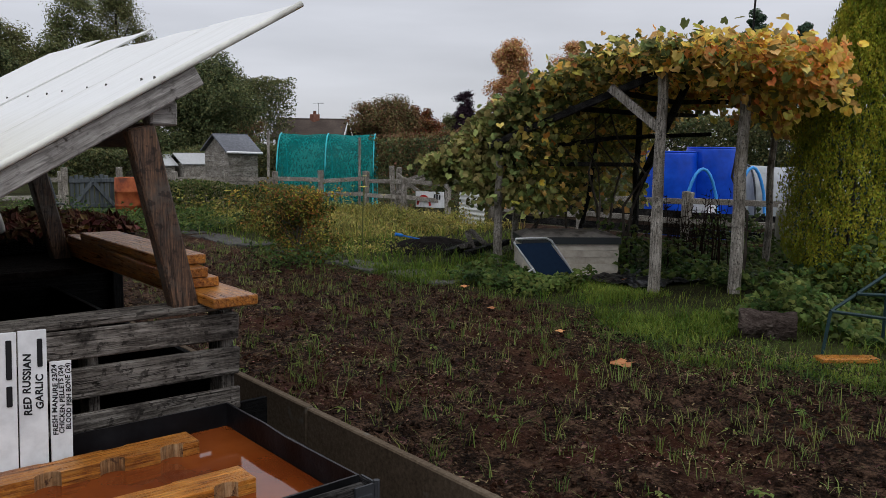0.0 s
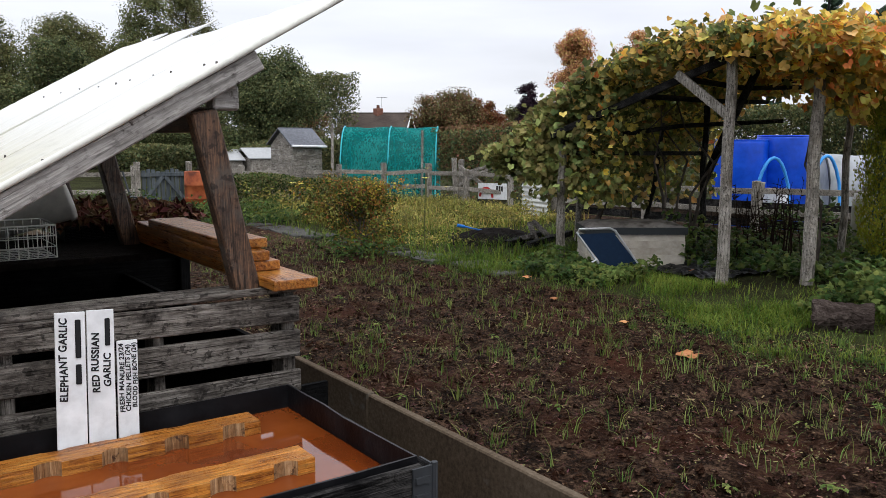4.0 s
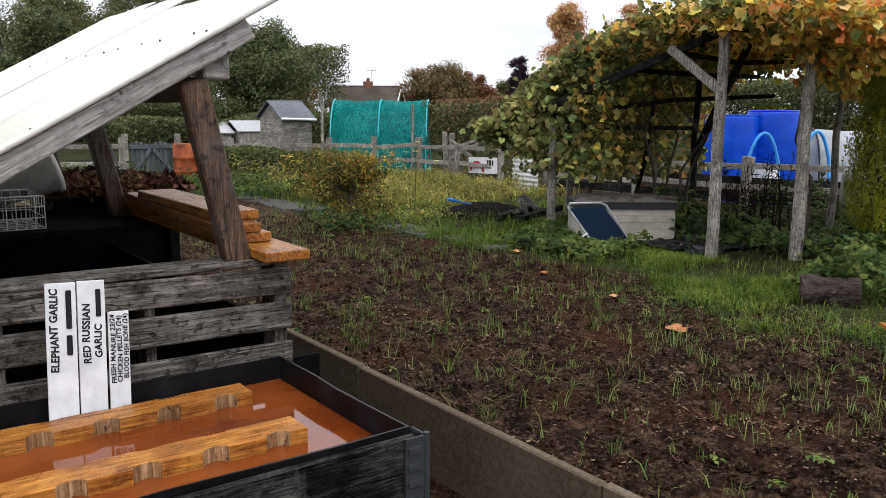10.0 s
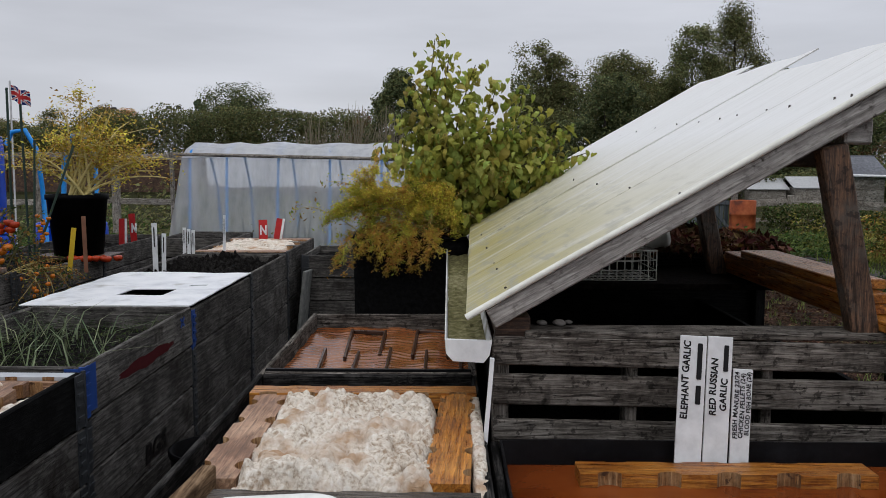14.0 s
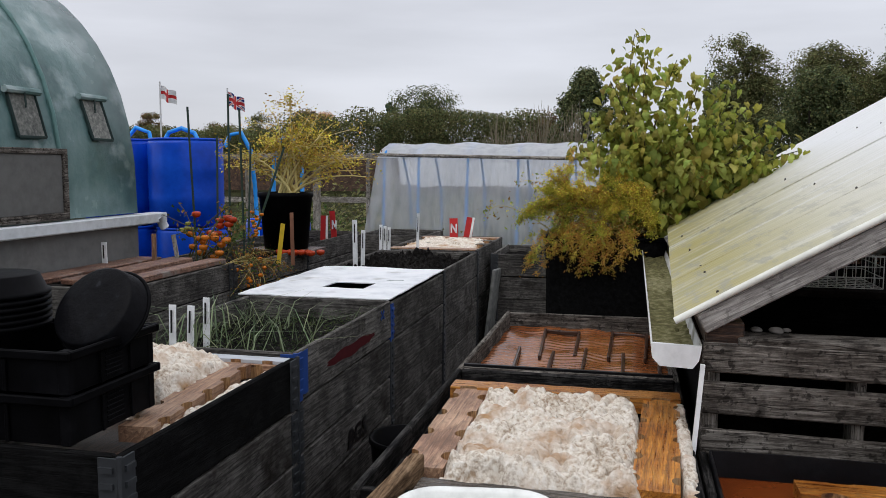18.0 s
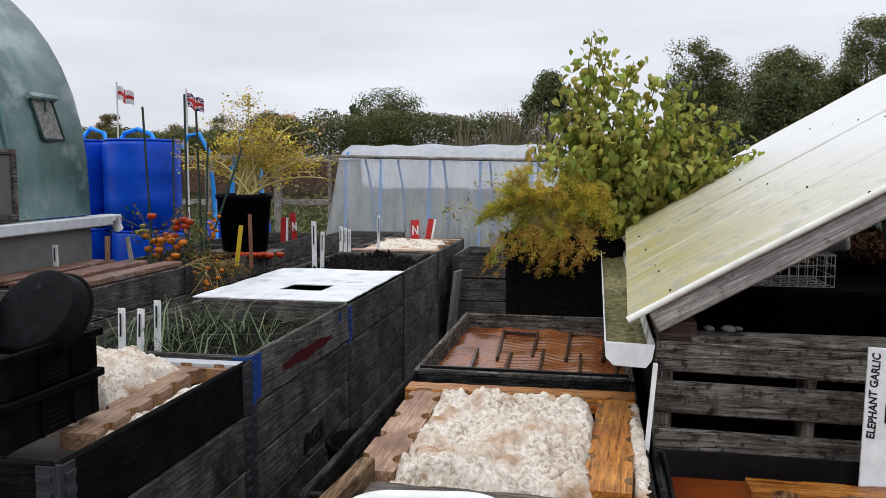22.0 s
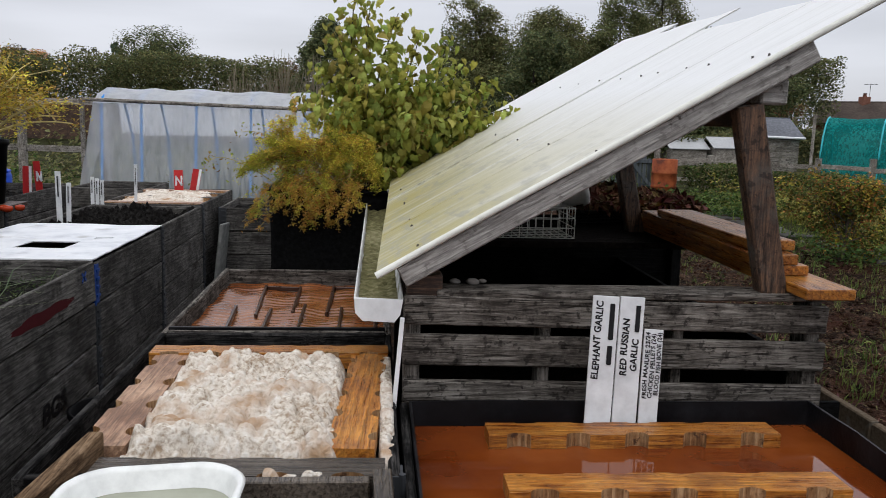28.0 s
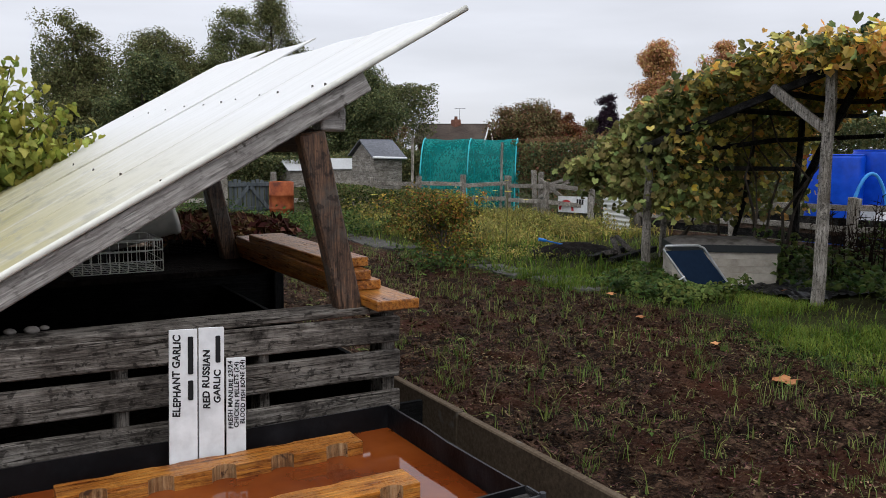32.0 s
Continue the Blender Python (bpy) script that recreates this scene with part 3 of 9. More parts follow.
def label_board(x0, x1, z0, z1, y, lines, tilt=7.0, roll=3.1):
    """A white board leaning back on the pallet, written upward with a marker; None stands for names, drawn as bars."""
    xm, h = (x0 + x1) / 2, z1 - z0
    t = thing("plant_label", (xm, y, z0), "tall white plant label lettered in black marker", "plant label", "white plant labels")
    lean = Matrix.Rotation(radians(-tilt), 4, "X") @ Matrix.Rotation(radians(roll), 4, "Y")

    def put(name, bm, material):
        bmesh.ops.transform(bm, matrix=Matrix.Translation((xm, y, z0)) @ lean, verts=bm.verts)
        part(name, bm, material, t)

    bm = bmesh.new()
    box(bm, -(x1 - x0) / 2, (x1 - x0) / 2, -0.004, 0.004, 0, h, 0.001)
    put("board", bm, WHITE)
    for body, dx, up, length, size in lines:
        if body:
            marker_text(t, body, lean @ Matrix.Translation((dx, -0.0048, up)) @ pose(0, 0, 0, 90, 0, 0) @ pose(0, 0, 0, 0, 0, 90), length, size)
        else:
            for u0, u1 in length:
                bm = bmesh.new()
                box(bm, dx - size, dx, -0.006, -0.0045, up + u0, up + u1, 0.002)
                put("bar", bm, INK)
    return t


label_board(0.484, 0.554, 0.728, 1.074, -0.138, [("ELEPHANT GARLIC", -0.009, 0.125, 0.208, 0.026), (None, 0.024, 0.165, ((0, 0.050), (0.066, 0.162)), 0.013)])
label_board(0.558, 0.623, 0.728, 1.072, -0.138, [("RED RUSSIAN", -0.006, 0.135, 0.152, 0.025), ("GARLIC", 0.022, 0.148, 0.086, 0.024), (None, 0.022, 0.252, ((0.0, 0.070),), 0.012)])
label_board(0.630, 0.681, 0.724, 0.985, -0.135, [("FRESH MANURE 23/24", -0.010, 0.076, 0.178, 0.0165), ("CHICKEN PELLETS (24)", 0.006, 0.078, 0.172, 0.0165), ("BLOOD FISH BONE (24)", 0.022, 0.086, 0.168, 0.0160)])

# ---- pallet front of the compost bay ----
GX, GZ, GY = wood("grey", "x"), wood("grey", "z"), wood("grey", "y")
pallet = thing("pallet", (0.61, 0.05, 0), "weathered grey timber pallet standing as the compost bay front", "pallet")
for z0, z1 in ((0.955, 1.036), (0.842, 0.926), (0.728, 0.801), (0.61, 0.69), (0.48, 0.56), (0.30, 0.38), (0.05, 0.13)):
    bm = bmesh.new()
    box(bm, 0.008, 1.212, 0.0, 0.02, z0, z1, 0.004, 0.003)
    for v in bm.verts:
        v.co.z += 0.010 - 0.020 * v.co.x / 1.2 + 0.002 * math.sin(v.co.x * 9 + z0 * 40)
    part("slat", bm, GX, pallet)
for x0, x1 in ((0.012, 0.055), (0.388, 0.42), (0.772, 0.802), (1.16, 1.205)):
    bm = bmesh.new()
    box(bm, x0, x1, 0.022, 0.11, 0.02, 1.034, 0.004, 0.002)
    part("stringer", bm, GZ, pallet)
bm = bmesh.new()
box(bm, 0.10, 1.205, 0.004, 0.105, 1.0375, 1.060, 0.004, 0.003)
part("top_board", bm, GX, pallet)
bm = bmesh.new()
box(bm, 0.015, 0.115, 0.02, 0.10, 1.0375, 1.10, 0.004, 0.002)
part("block", bm, wood("brown", "x"), pallet)

# compost bay behind the pallet; boards coloured black for the shade inside
BAY_SHADE = wood("black", "x")
bay = thing("compost_bay", (0.6, 1.2, 0), "boarded compost bay under the sloping roof, shade in its black colour", "compost bay")
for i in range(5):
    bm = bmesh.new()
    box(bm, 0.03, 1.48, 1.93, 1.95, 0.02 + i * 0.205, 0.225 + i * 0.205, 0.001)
    part("board", bm, BAY_SHADE, bay)
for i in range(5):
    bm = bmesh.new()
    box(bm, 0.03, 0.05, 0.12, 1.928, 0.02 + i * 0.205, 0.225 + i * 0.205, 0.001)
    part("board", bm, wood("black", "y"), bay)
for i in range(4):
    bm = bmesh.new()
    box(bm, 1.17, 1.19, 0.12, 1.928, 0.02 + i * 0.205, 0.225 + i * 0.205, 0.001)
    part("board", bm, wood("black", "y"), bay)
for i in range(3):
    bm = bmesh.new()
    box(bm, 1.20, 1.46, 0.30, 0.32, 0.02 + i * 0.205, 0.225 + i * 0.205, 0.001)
    part("board", bm, BAY_SHADE, bay)
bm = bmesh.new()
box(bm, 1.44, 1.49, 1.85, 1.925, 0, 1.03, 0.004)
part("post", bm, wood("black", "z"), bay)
bm = bmesh.new()
bmesh.ops.create_grid(bm, x_segments=40, y_segments=50, size=0.5)
for v in bm.verts:
    x, y = 0.055 + (v.co.x + 0.5) * 1.11, 0.125 + (v.co.y + 0.5) * 1.79
    v.co = Vector((x, y, 0.42 + 0.12 * noise.noise((x * 3, y * 3, 0)) + 0.03 * noise.noise((x * 14, y * 14, 4))))
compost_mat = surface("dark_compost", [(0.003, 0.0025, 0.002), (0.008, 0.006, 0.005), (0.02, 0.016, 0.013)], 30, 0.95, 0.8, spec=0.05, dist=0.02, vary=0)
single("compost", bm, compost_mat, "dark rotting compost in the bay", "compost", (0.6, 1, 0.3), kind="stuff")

# ---- roof over the bays ----
SL = 0.574


def roof_z(x):
    return 1.09 + SL * (x + 0.1)


STRUT = timber("red_brown_strut", [(0.020, 0.012, 0.008), (0.070, 0.040, 0.026), (0.17, 0.092, 0.052)], 0.6, AX["z"], ((0.085, 0.072, 0.060), 0.48, 0.60, 6.0), 0.8)


def make_roof():
    t = thing("lean_to_roof", (0.6, 1.7, 1.0), "white plastic sheet roof stained yellow green at the eave", "roof")
    m = bpy.data.materials.new("white_plastic_sheet")
    m.use_nodes = True
    nt = m.node_tree
    N, L = nt.nodes.new, nt.links.new
    b = nt.nodes["Principled BSDF"]
    tc, sep = N("ShaderNodeTexCoord"), N("ShaderNodeSeparateXYZ")
    L(tc.outputs["Object"], sep.inputs[0])

    def cloud(scale, sc, detail, rgh=0.6):
        mp, n = N("ShaderNodeMapping"), N("ShaderNodeTexNoise")
        mp.inputs["Scale"].default_value = sc
        n.inputs["Scale"].default_value, n.inputs["Detail"].default_value, n.inputs["Roughness"].default_value = scale, detail, rgh
        L(tc.outputs["Object"], mp.inputs[0]), L(mp.outputs[0], n.inputs["Vector"])
        return n.outputs[0]

    def span(value, lo, hi, a=0.0, c=1.0):
        r = N("ShaderNodeMapRange")
        r.inputs["From Min"].default_value, r.inputs["From Max"].default_value = lo, hi
        r.inputs["To Min"].default_value, r.inputs["To Max"].default_value = a, c
        L(value, r.inputs["Value"])
        return r.outputs[0]

    def times(p, q):
        k = N("ShaderNodeMath")
        k.operation = "MULTIPLY"
        L(p, k.inputs[0]), L(q, k.inputs[1])
        return k.outputs[0]

    bands, patch, fine = cloud(3.0, (0.35, 5.0, 0.35), 6), cloud(2.2, (1, 1, 1), 8, 0.7), cloud(18, (0.12, 1.6, 0.12), 6, 0.7)
    wash = cloud(7.0, (2.2, 0.8, 1), 5, 0.75)
    colour = (0.76, 0.765, 0.745, 1)
    for fac, col in ((times(span(sep.outputs["X"], 0.28, -0.52), span(bands, 0.22, 0.50)), (0.43, 0.375, 0.14)),
                     (times(span(sep.outputs["X"], 0.0, -0.60, 0, 0.85), span(patch, 0.48, 0.62)), (0.33, 0.31, 0.12)),
                     (times(span(sep.outputs["X"], 0.15, -0.35, 0, 0.75), span(wash, 0.52, 0.62)), (0.33, 0.32, 0.25)),
                     (span(fine, 0.50, 0.72, 0, 0.30), (0.50, 0.49, 0.44))):
        mx = N("ShaderNodeMix")
        mx.data_type = "RGBA"
        L(fac, mx.inputs["Factor"])
        if isinstance(colour, tuple):
            mx.inputs[6].default_value = colour
        else:
            L(colour, mx.inputs[6])
        mx.inputs[7].default_value = (*col, 1)
        colour = mx.outputs[2]
    wave = N("ShaderNodeTexWave")
    wave.bands_direction = "Y"
    wave.inputs["Scale"].default_value, wave.inputs["Distortion"].default_value = 16.0, 0.0
    L(tc.outputs["Object"], wave.inputs["Vector"])
    sc = N("ShaderNodeVectorMath")
    sc.operation = "SCALE"
    L(colour, sc.inputs[0]), L(span(wave.outputs[1], 0.0, 0.35, 0.90, 1.0), sc.inputs["Scale"])
    L(sc.outputs[0], b.inputs["Base Color"])
    L(span(fine, 0.3, 0.7, 0.28, 0.5), b.inputs["Roughness"])
    tr, both = N("ShaderNodeBsdfTranslucent"), N("ShaderNodeMixShader")
    both.inputs[0].default_value = 0.04
    L(sc.outputs[0], tr.inputs[0])
    L(b.outputs[0], both.inputs[1]), L(tr.outputs[0], both.inputs[2]), L(both.outputs[0], nt.nodes["Material Output"].inputs[0])
    MATS["white_plastic_sheet"] = m
    runs = [(-0.02, 0.62, 1.425, 0.0), (0.614, 1.60, 1.405, 0.0015), (1.58, 2.70, 1.575, 0.009), (2.69, 3.75, 1.69, 0.006)]
    for y0, y1, xr, dz in runs:
        bm = bmesh.new()
        n = max(4, int((y1 - y0) / 0.016))
        top = [[], []]
        for i in range(n + 1):
            y = y0 + (y1 - y0) * i / n
            rip = 0.004 * noise.noise((y * 3, 1, 2)) + 0.0006 * (i % 2)
            for k, x in enumerate((-0.068 + 0.03 * y, xr)):
                top[k].append(bm.verts.new((x, y, roof_z(x) + rip + dz)))
        fs = [bm.faces.new((top[0][i], top[1][i], top[1][i + 1], top[0][i + 1])) for i in range(n)]
        bmesh.ops.subdivide_edges(bm, edges=[e for e in bm.edges if abs(e.verts[0].co.x - e.verts[1].co.x) > 0.5], cuts=10)
        for v in bm.verts:
            v.co.z += 0.006 * noise.noise((v.co.x * 2.1, v.co.y * 2.7, 3.1))
        thicken(bm, 0.006)
        part("sheet", bm, m, t, smooth=False)
    # rolled front edge
    bm = bmesh.new()
    pts = []
    for i in range(13):
        x = -0.068 + 1.495 * i / 12
        pts.append((x, -0.022, roof_z(x) - 0.004 + 0.006 * noise.noise((x * 2.1, -0.02 * 2.7, 3.1))))
    tube(bm, pts, 0.0095, 8)
    part("edge_trim", bm, plain("cream_plastic", (0.74, 0.74, 0.67), 0.65), t, "rounded cream edge trim", True)
    # screws in rows
    scr = plain("screw_heads", (0.10, 0.09, 0.08), 0.5, 0.4)
    for xx, ys in ((0.985, (0.03, 0.13, 0.44, 0.63, 0.92, 1.12, 1.40, 1.75, 2.16, 2.6, 3.05, 3.4)), (0.515, (0.0, 0.62, 1.25, 1.9, 2.6)), (0.045, (0.05, 0.47, 0.63, 1.2, 1.75))):
        for y in ys:
            bm = bmesh.new()
            z = roof_z(xx) + 0.002 + (0.009 if 1.6 < y < 2.7 else 0.0)
            lathe(bm, xx, y, [(0.0036, z - 0.008), (0.0036, z + 0.003), (0.002, z + 0.0045)], 8, True)
            part("screw", bm, scr, t)
    # front rafter and those behind
    ax = Vector((1, 0, SL)).normalized()
    for y in (0.006, 1.25, 2.4, 3.4):
        bm = bmesh.new()
        x0, x1 = 0.0, 1.098
        a, c = Vector((x0, y, roof_z(x0) - 0.050)), Vector((x1, y, roof_z(x1) - 0.050))
        beam(bm, a, c, 0.040, 0.060, 0.004)
        part("rafter", bm, wood("silver", "slope"), t, "pale weathered grey rafter")
    for y, w in ((0.045, 0.055), (1.3, 0.07), (2.4, 0.07), (3.35, 0.07)):
        bm = bmesh.new()
        beam(bm, (1.058, y, 1.045), (0.940, y, 1.578), w, 0.078 if y < 1 else 0.068, 0.006, up=(1, 0, 0))
        part("strut", bm, STRUT, t, "brown stained strut with worn grey edges")
    bm = bmesh.new()
    box(bm, 0.968, 1.045, 0.02, 0.09, 1.582, 1.654, 0.006)
    part("packer", bm, wood("silver", "x"), t, "grey timber packer on the strut")
    bm = bmesh.new()
    box(bm, 0.93, 1.00, 0.10, 3.5, 1.52, 1.592, 0.004)
    part("purlin", bm, wood("brown", "y"), t)
    bm = bmesh.new()
    box(bm, 0.02, 0.065, 0.12, 3.5, 1.02, 1.085, 0.004)
    part("wall_plate", bm, wood("brown", "y"), t)
    # gutter with end cap
    bm = bmesh.new()
    prof = [(-0.123, 1.040), (-0.120, 1.0), (-0.100, 0.978), (-0.02, 0.974), (-0.004, 0.995), (0.003, 1.036)]
    for off in (0.0,):
        a = [bm.verts.new((x, 0.012, z)) for x, z in prof]
        e = [bm.verts.new((x, 3.5, z + 0.0)) for x, z in prof]
        fs = [bm.faces.new((a[i], a[i + 1], e[i + 1], e[i])) for i in range(len(prof) - 1)]
    thicken(bm, 0.004)
    gm = surface("white_gutter_plastic", [(0.38, 0.37, 0.33), (0.66, 0.66, 0.64), (0.76, 0.76, 0.75)], 10, 0.4, 0.06, vary=0.0, wear=((0.16, 0.15, 0.06), 0.55, 0.75, 6.0))
    part("gutter", bm, gm, t, "white plastic gutter with green silt", True)
    bm = bmesh.new()
    pr = [(x - 0.003 if i < 3 else x + 0.003, z - 0.003) for i, (x, z) in enumerate(prof)]
    f0 = [bm.verts.new((x, 0.0, z)) for x, z in pr]
    f1 = [bm.verts.new((x, 0.014, z)) for x, z in pr]
    bm.faces.new(f0), bm.faces.new(f1[::-1])
    for i in range(len(pr)):
        bm.faces.new((f0[i], f1[i], f1[(i + 1) % len(pr)], f0[(i + 1) % len(pr)]))
    bmesh.ops.recalc_face_normals(bm, faces=bm.faces)
    part("end_cap", bm, WHITE, t, "white gutter end cap")
    bm = bmesh.new()
    bmesh.ops.create_grid(bm, x_segments=8, y_segments=120, size=0.5)
    for v in bm.verts:
        x, y = -0.118 + (v.co.x + 0.5) * 0.114, 0.016 + (v.co.y + 0.5) * 3.4
        v.co = Vector((x, y, 1.0 + 0.012 * noise.noise((x * 40, y * 22, 1))))
    part("silt", bm, surface("moss_silt", [(0.07, 0.065, 0.03), (0.16, 0.15, 0.07), (0.3, 0.28, 0.16)], 40, 0.9, 0.6, dist=0.01), t, "mossy silt in the gutter")
    return t


make_roof()

# boards stacked on the right of the bay
for i, (xa, ya, xb, yb, z) in enumerate(((1.160, -0.09, 1.17, 1.9, 1.062), (1.125, 0.10, 1.16, 1.55, 1.094), (1.090, 0.10, 1.15, 1.28, 1.126), (1.115, 0.17, 1.125, 1.02, 1.158))):
    bm = bmesh.new()
    beam(bm, (xa, ya, z + 0.015), (xb, yb, z + 0.015), 0.14, 0.030, 0.003)
    single("timber_board", bm, wood("orange", "y"), "wet orange treated board stacked by the compost bay", "board", (xa, ya, z), group="stacked boards")
bm = bmesh.new()
box(bm, 1.0, 1.35, 1.80, 1.92, 1.0, 1.062, 0.004)
part("board_rest", bm, wood("black", "x"), bay)

# ---- edging board along the soil plot ----
edge = thing("edging_board", (2.0, 3, 0), "dark grey gravel board edging the soil plot", "edging")
CONC = surface("gravel_board", [(0.070, 0.052, 0.036), (0.108, 0.082, 0.057), (0.150, 0.118, 0.085)], 60, 0.85, 0.2, coarse=2.0, vary=0.12, wear=((0.15, 0.14, 0.12), 0.66, 0.74, 9.0), spread=0.1)
for k in range(9):
    y0 = -3.6 + k * 1.5
    bm = bmesh.new()
    box(bm, 1.972, 2.012, y0, y0 + 1.492, 0.0, 0.335 + 0.006 * (k % 2), 0.006)
    part("board", bm, CONC, edge)

# ---- far structures ----
TEAL = surface("teal_shade_net", [(0.0, 0.15, 0.145), (0.008, 0.24, 0.225), (0.04, 0.34, 0.32)], 26, 0.85, 0.3, (1, 1, 0.4), vary=0, transmit=0.35, coarse=2.5, sheer=0.34)


def draped_tunnel(name, A, B, depth, h, material, label, hoops=5, hoop_mat=None, sag=0.03, bulge=0.55):
    """A hooped tunnel whose front long side runs from A to B (plan), h high, depth back."""
    A, B = Vector((*A, 0)), Vector((*B, 0))
    d = (B - A)
    n = Vector((-d.y, d.x, 0)).normalized()
    t = thing(name, (A + B) / 2, label, "tunnel")
    bm = bmesh.new()
    nu, nv = 40, 18
    rows = []
    for i in range(nu + 1):
        u = i / nu
        row = []
        s = sag * (1 - abs(math.cos(math.pi * u * (hoops - 1))))
        for j in range(nv + 1):
            a = math.pi * j / nv
            hh = max(0, math.sin(a)) ** bulge * (h - s)
            w = depth / 2 - math.cos(a) * depth / 2
            p = A + d * u + n * w + Vector((0, 0, hh))
            p += n * 0.02 * noise.noise((u * 9, a * 3, 0.5))
            row.append(bm.verts.new(p))
        rows.append(row)
    for a, b in zip(rows, rows[1:]):
        for j in range(nv):
            bm.faces.new((a[j], b[j], b[j + 1], a[j + 1]))
    for r in (rows[0], rows[-1]):
        c = bm.verts.new(sum((v.co for v in r), Vector()) / len(r))
        for j in range(nv):
            bm.faces.new((r[j], r[j + 1], c))
    bmesh.ops.recalc_face_normals(bm, faces=bm.faces)
    part("cover", bm, material, t, smooth=True)
    for k in range(hoops):
        u = k / (hoops - 1)
        pts = []
        for j in range(13):
            a = math.pi * j / 12
            pts.append(A + d * u + n * (depth / 2 - math.cos(a) * (depth / 2 + 0.012)) + Vector((0, 0, max(0, math.sin(a)) ** bulge * (h + 0.012))))
        bm = bmesh.new()
        tube(bm, pts, 0.016, 6)
        part("hoop", bm, hoop_mat, t, smooth=True)
    return t


PIPE_TEAL = plain("teal_hoop_pipe", (0.04, 0.42, 0.48), 0.4)
PIPE_BLUE = plain("blue_water_pipe", (0.05, 0.30, 0.72), 0.4)
GZ_BASE = 0.15
net = draped_tunnel("net_tunnel", (8.95, 13.95), (10.62, 12.6), 1.6, 1.80, TEAL, "teal shade net stretched over hoops", 3, PIPE_TEAL, bulge=0.75)

GLASS_SHEET = surface("cloudy_polythene", [(0.40, 0.43, 0.44), (0.52, 0.55, 0.56), (0.62, 0.65, 0.66)], 4, 0.3, 0.2, coarse=2, vary=0, transmit=0.45, dist=0.02)
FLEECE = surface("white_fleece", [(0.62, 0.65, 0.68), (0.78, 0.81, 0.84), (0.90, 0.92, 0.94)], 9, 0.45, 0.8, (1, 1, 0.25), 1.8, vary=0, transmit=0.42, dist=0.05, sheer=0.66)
# paler, less sheer copy that puts the sky-lit top into the fleece colour
FLEECE_LIT_TOP = surface("white_fleece_roof", [(0.70, 0.72, 0.75), (0.84, 0.86, 0.88), (0.92, 0.94, 0.95)], 9, 0.45, 0.8, (1, 1, 0.25), 1.8, vary=0, transmit=0.55, dist=0.05, sheer=0.12)


def fleece_tunnel():
    """A box-shaped fleece cover over blue pipe hoops, hung from a front rail, its west end flaring to the ground."""
    t = thing("fleece_tunnel", (-2, 8.6, 0), "white fleece cloche tunnel on blue pipe hoops", "tunnel")
    prof = [(-0.16, 0.02), (-0.12, 0.5), (-0.05, 1.1), (0.0, 1.62), (0.12, 1.73), (0.45, 1.82), (0.9, 1.77), (1.32, 1.22), (1.40, 0.7), (1.45, 0.02)]
    bm = bmesh.new()
    nu = 70
    rows = []
    for i in range(nu + 1):
        u = i / nu
        row = []
        for k in range(len(prof) * 4 - 3):
            a, f = divmod(k, 4)
            p0, p1 = prof[a], prof[min(a + 1, len(prof) - 1)]
            w, z = p0[0] + (p1[0] - p0[0]) * f / 4, p0[1] + (p1[1] - p0[1]) * f / 4
            x = -3.48 + 3.0 * u - 0.28 * (1 - u) ** 6 * (1 - z / 1.8)
            w += 0.035 * noise.noise((x * 5.5, z * 0.9, 1.0)) + 0.012 * noise.noise((x * 17, z * 3, 4))
            z += (0.03 * noise.noise((x * 3, w * 3, 2)) if z > 0.3 else 0) - 0.012 * (z > 1.7) * abs(math.sin(u * 5 * math.pi))
            row.append(bm.verts.new((x, 8.15 - 0.05 * u * 3 + w, z)))
        rows.append(row)
    for a, b in zip(rows, rows[1:]):
        for k in range(len(a) - 1):
            f = bm.faces.new((a[k], b[k], b[k + 1], a[k + 1]))
            # top faces take the paler, lit copy of the fleece
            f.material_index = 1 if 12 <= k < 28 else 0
    for r in (rows[0], rows[-1]):
        c = bm.verts.new(sum((v.co for v in r), Vector()) / len(r))
        for k in range(len(r) - 1):
            bm.faces.new((r[k], r[k + 1], c))
    bmesh.ops.recalc_face_normals(bm, faces=bm.faces)
    part("cover", bm, [FLEECE, FLEECE_LIT_TOP], t, smooth=True)
    bm = bmesh.new()
    box(bm, -3.3, -0.55, 8.45, 9.2, 0.01, 0.28, 0.02)
    for k in range(60):
        xk, yk = -3.25 + 2.6 * ((k * 0.618) % 1), 8.5 + 0.6 * ((k * 0.383) % 1)
        tube(bm, [(xk, yk, 0.25), (xk + 0.08 * math.sin(k), yk, 0.5 + 0.4 * ((k * 0.27) % 1))], 0.03, 4, 0.004)
    part("crop", bm, plain("dark_crop", (0.035, 0.055, 0.03), 0.8), t, "dark crop under the fleece", kind="stuff")
    for u in (0.02, 0.18, 0.40, 0.62, 0.84, 0.98):
        bm = bmesh.new()
        tube(bm, [(-3.48 + 3.0 * u, 8.15 - 0.15 * u + w + (0.05 if k < 4 else -0.03 if k > 6 else 0.0) + 0.02 * math.sin(u * 40 + z * 2), z - (0.035 if k > 2 else 0.0) + (0.03 if k > 8 else 0.0)) for k, (w, z) in enumerate(prof)], 0.016, 6)
        part("hoop", bm, PIPE_BLUE, t, smooth=True)


fleece_tunnel()

# polytunnel
TUNNEL = surface("green_polythene", [(0.045, 0.10, 0.10), (0.10, 0.185, 0.18), (0.20, 0.30, 0.295)], 4, 0.24, 0.5, (1, 0.6, 0.45), 1.3, vary=0, spec=0.5, transmit=0.15, dist=0.06, wear=((0.34, 0.43, 0.43), 0.55, 0.70, 3.2))


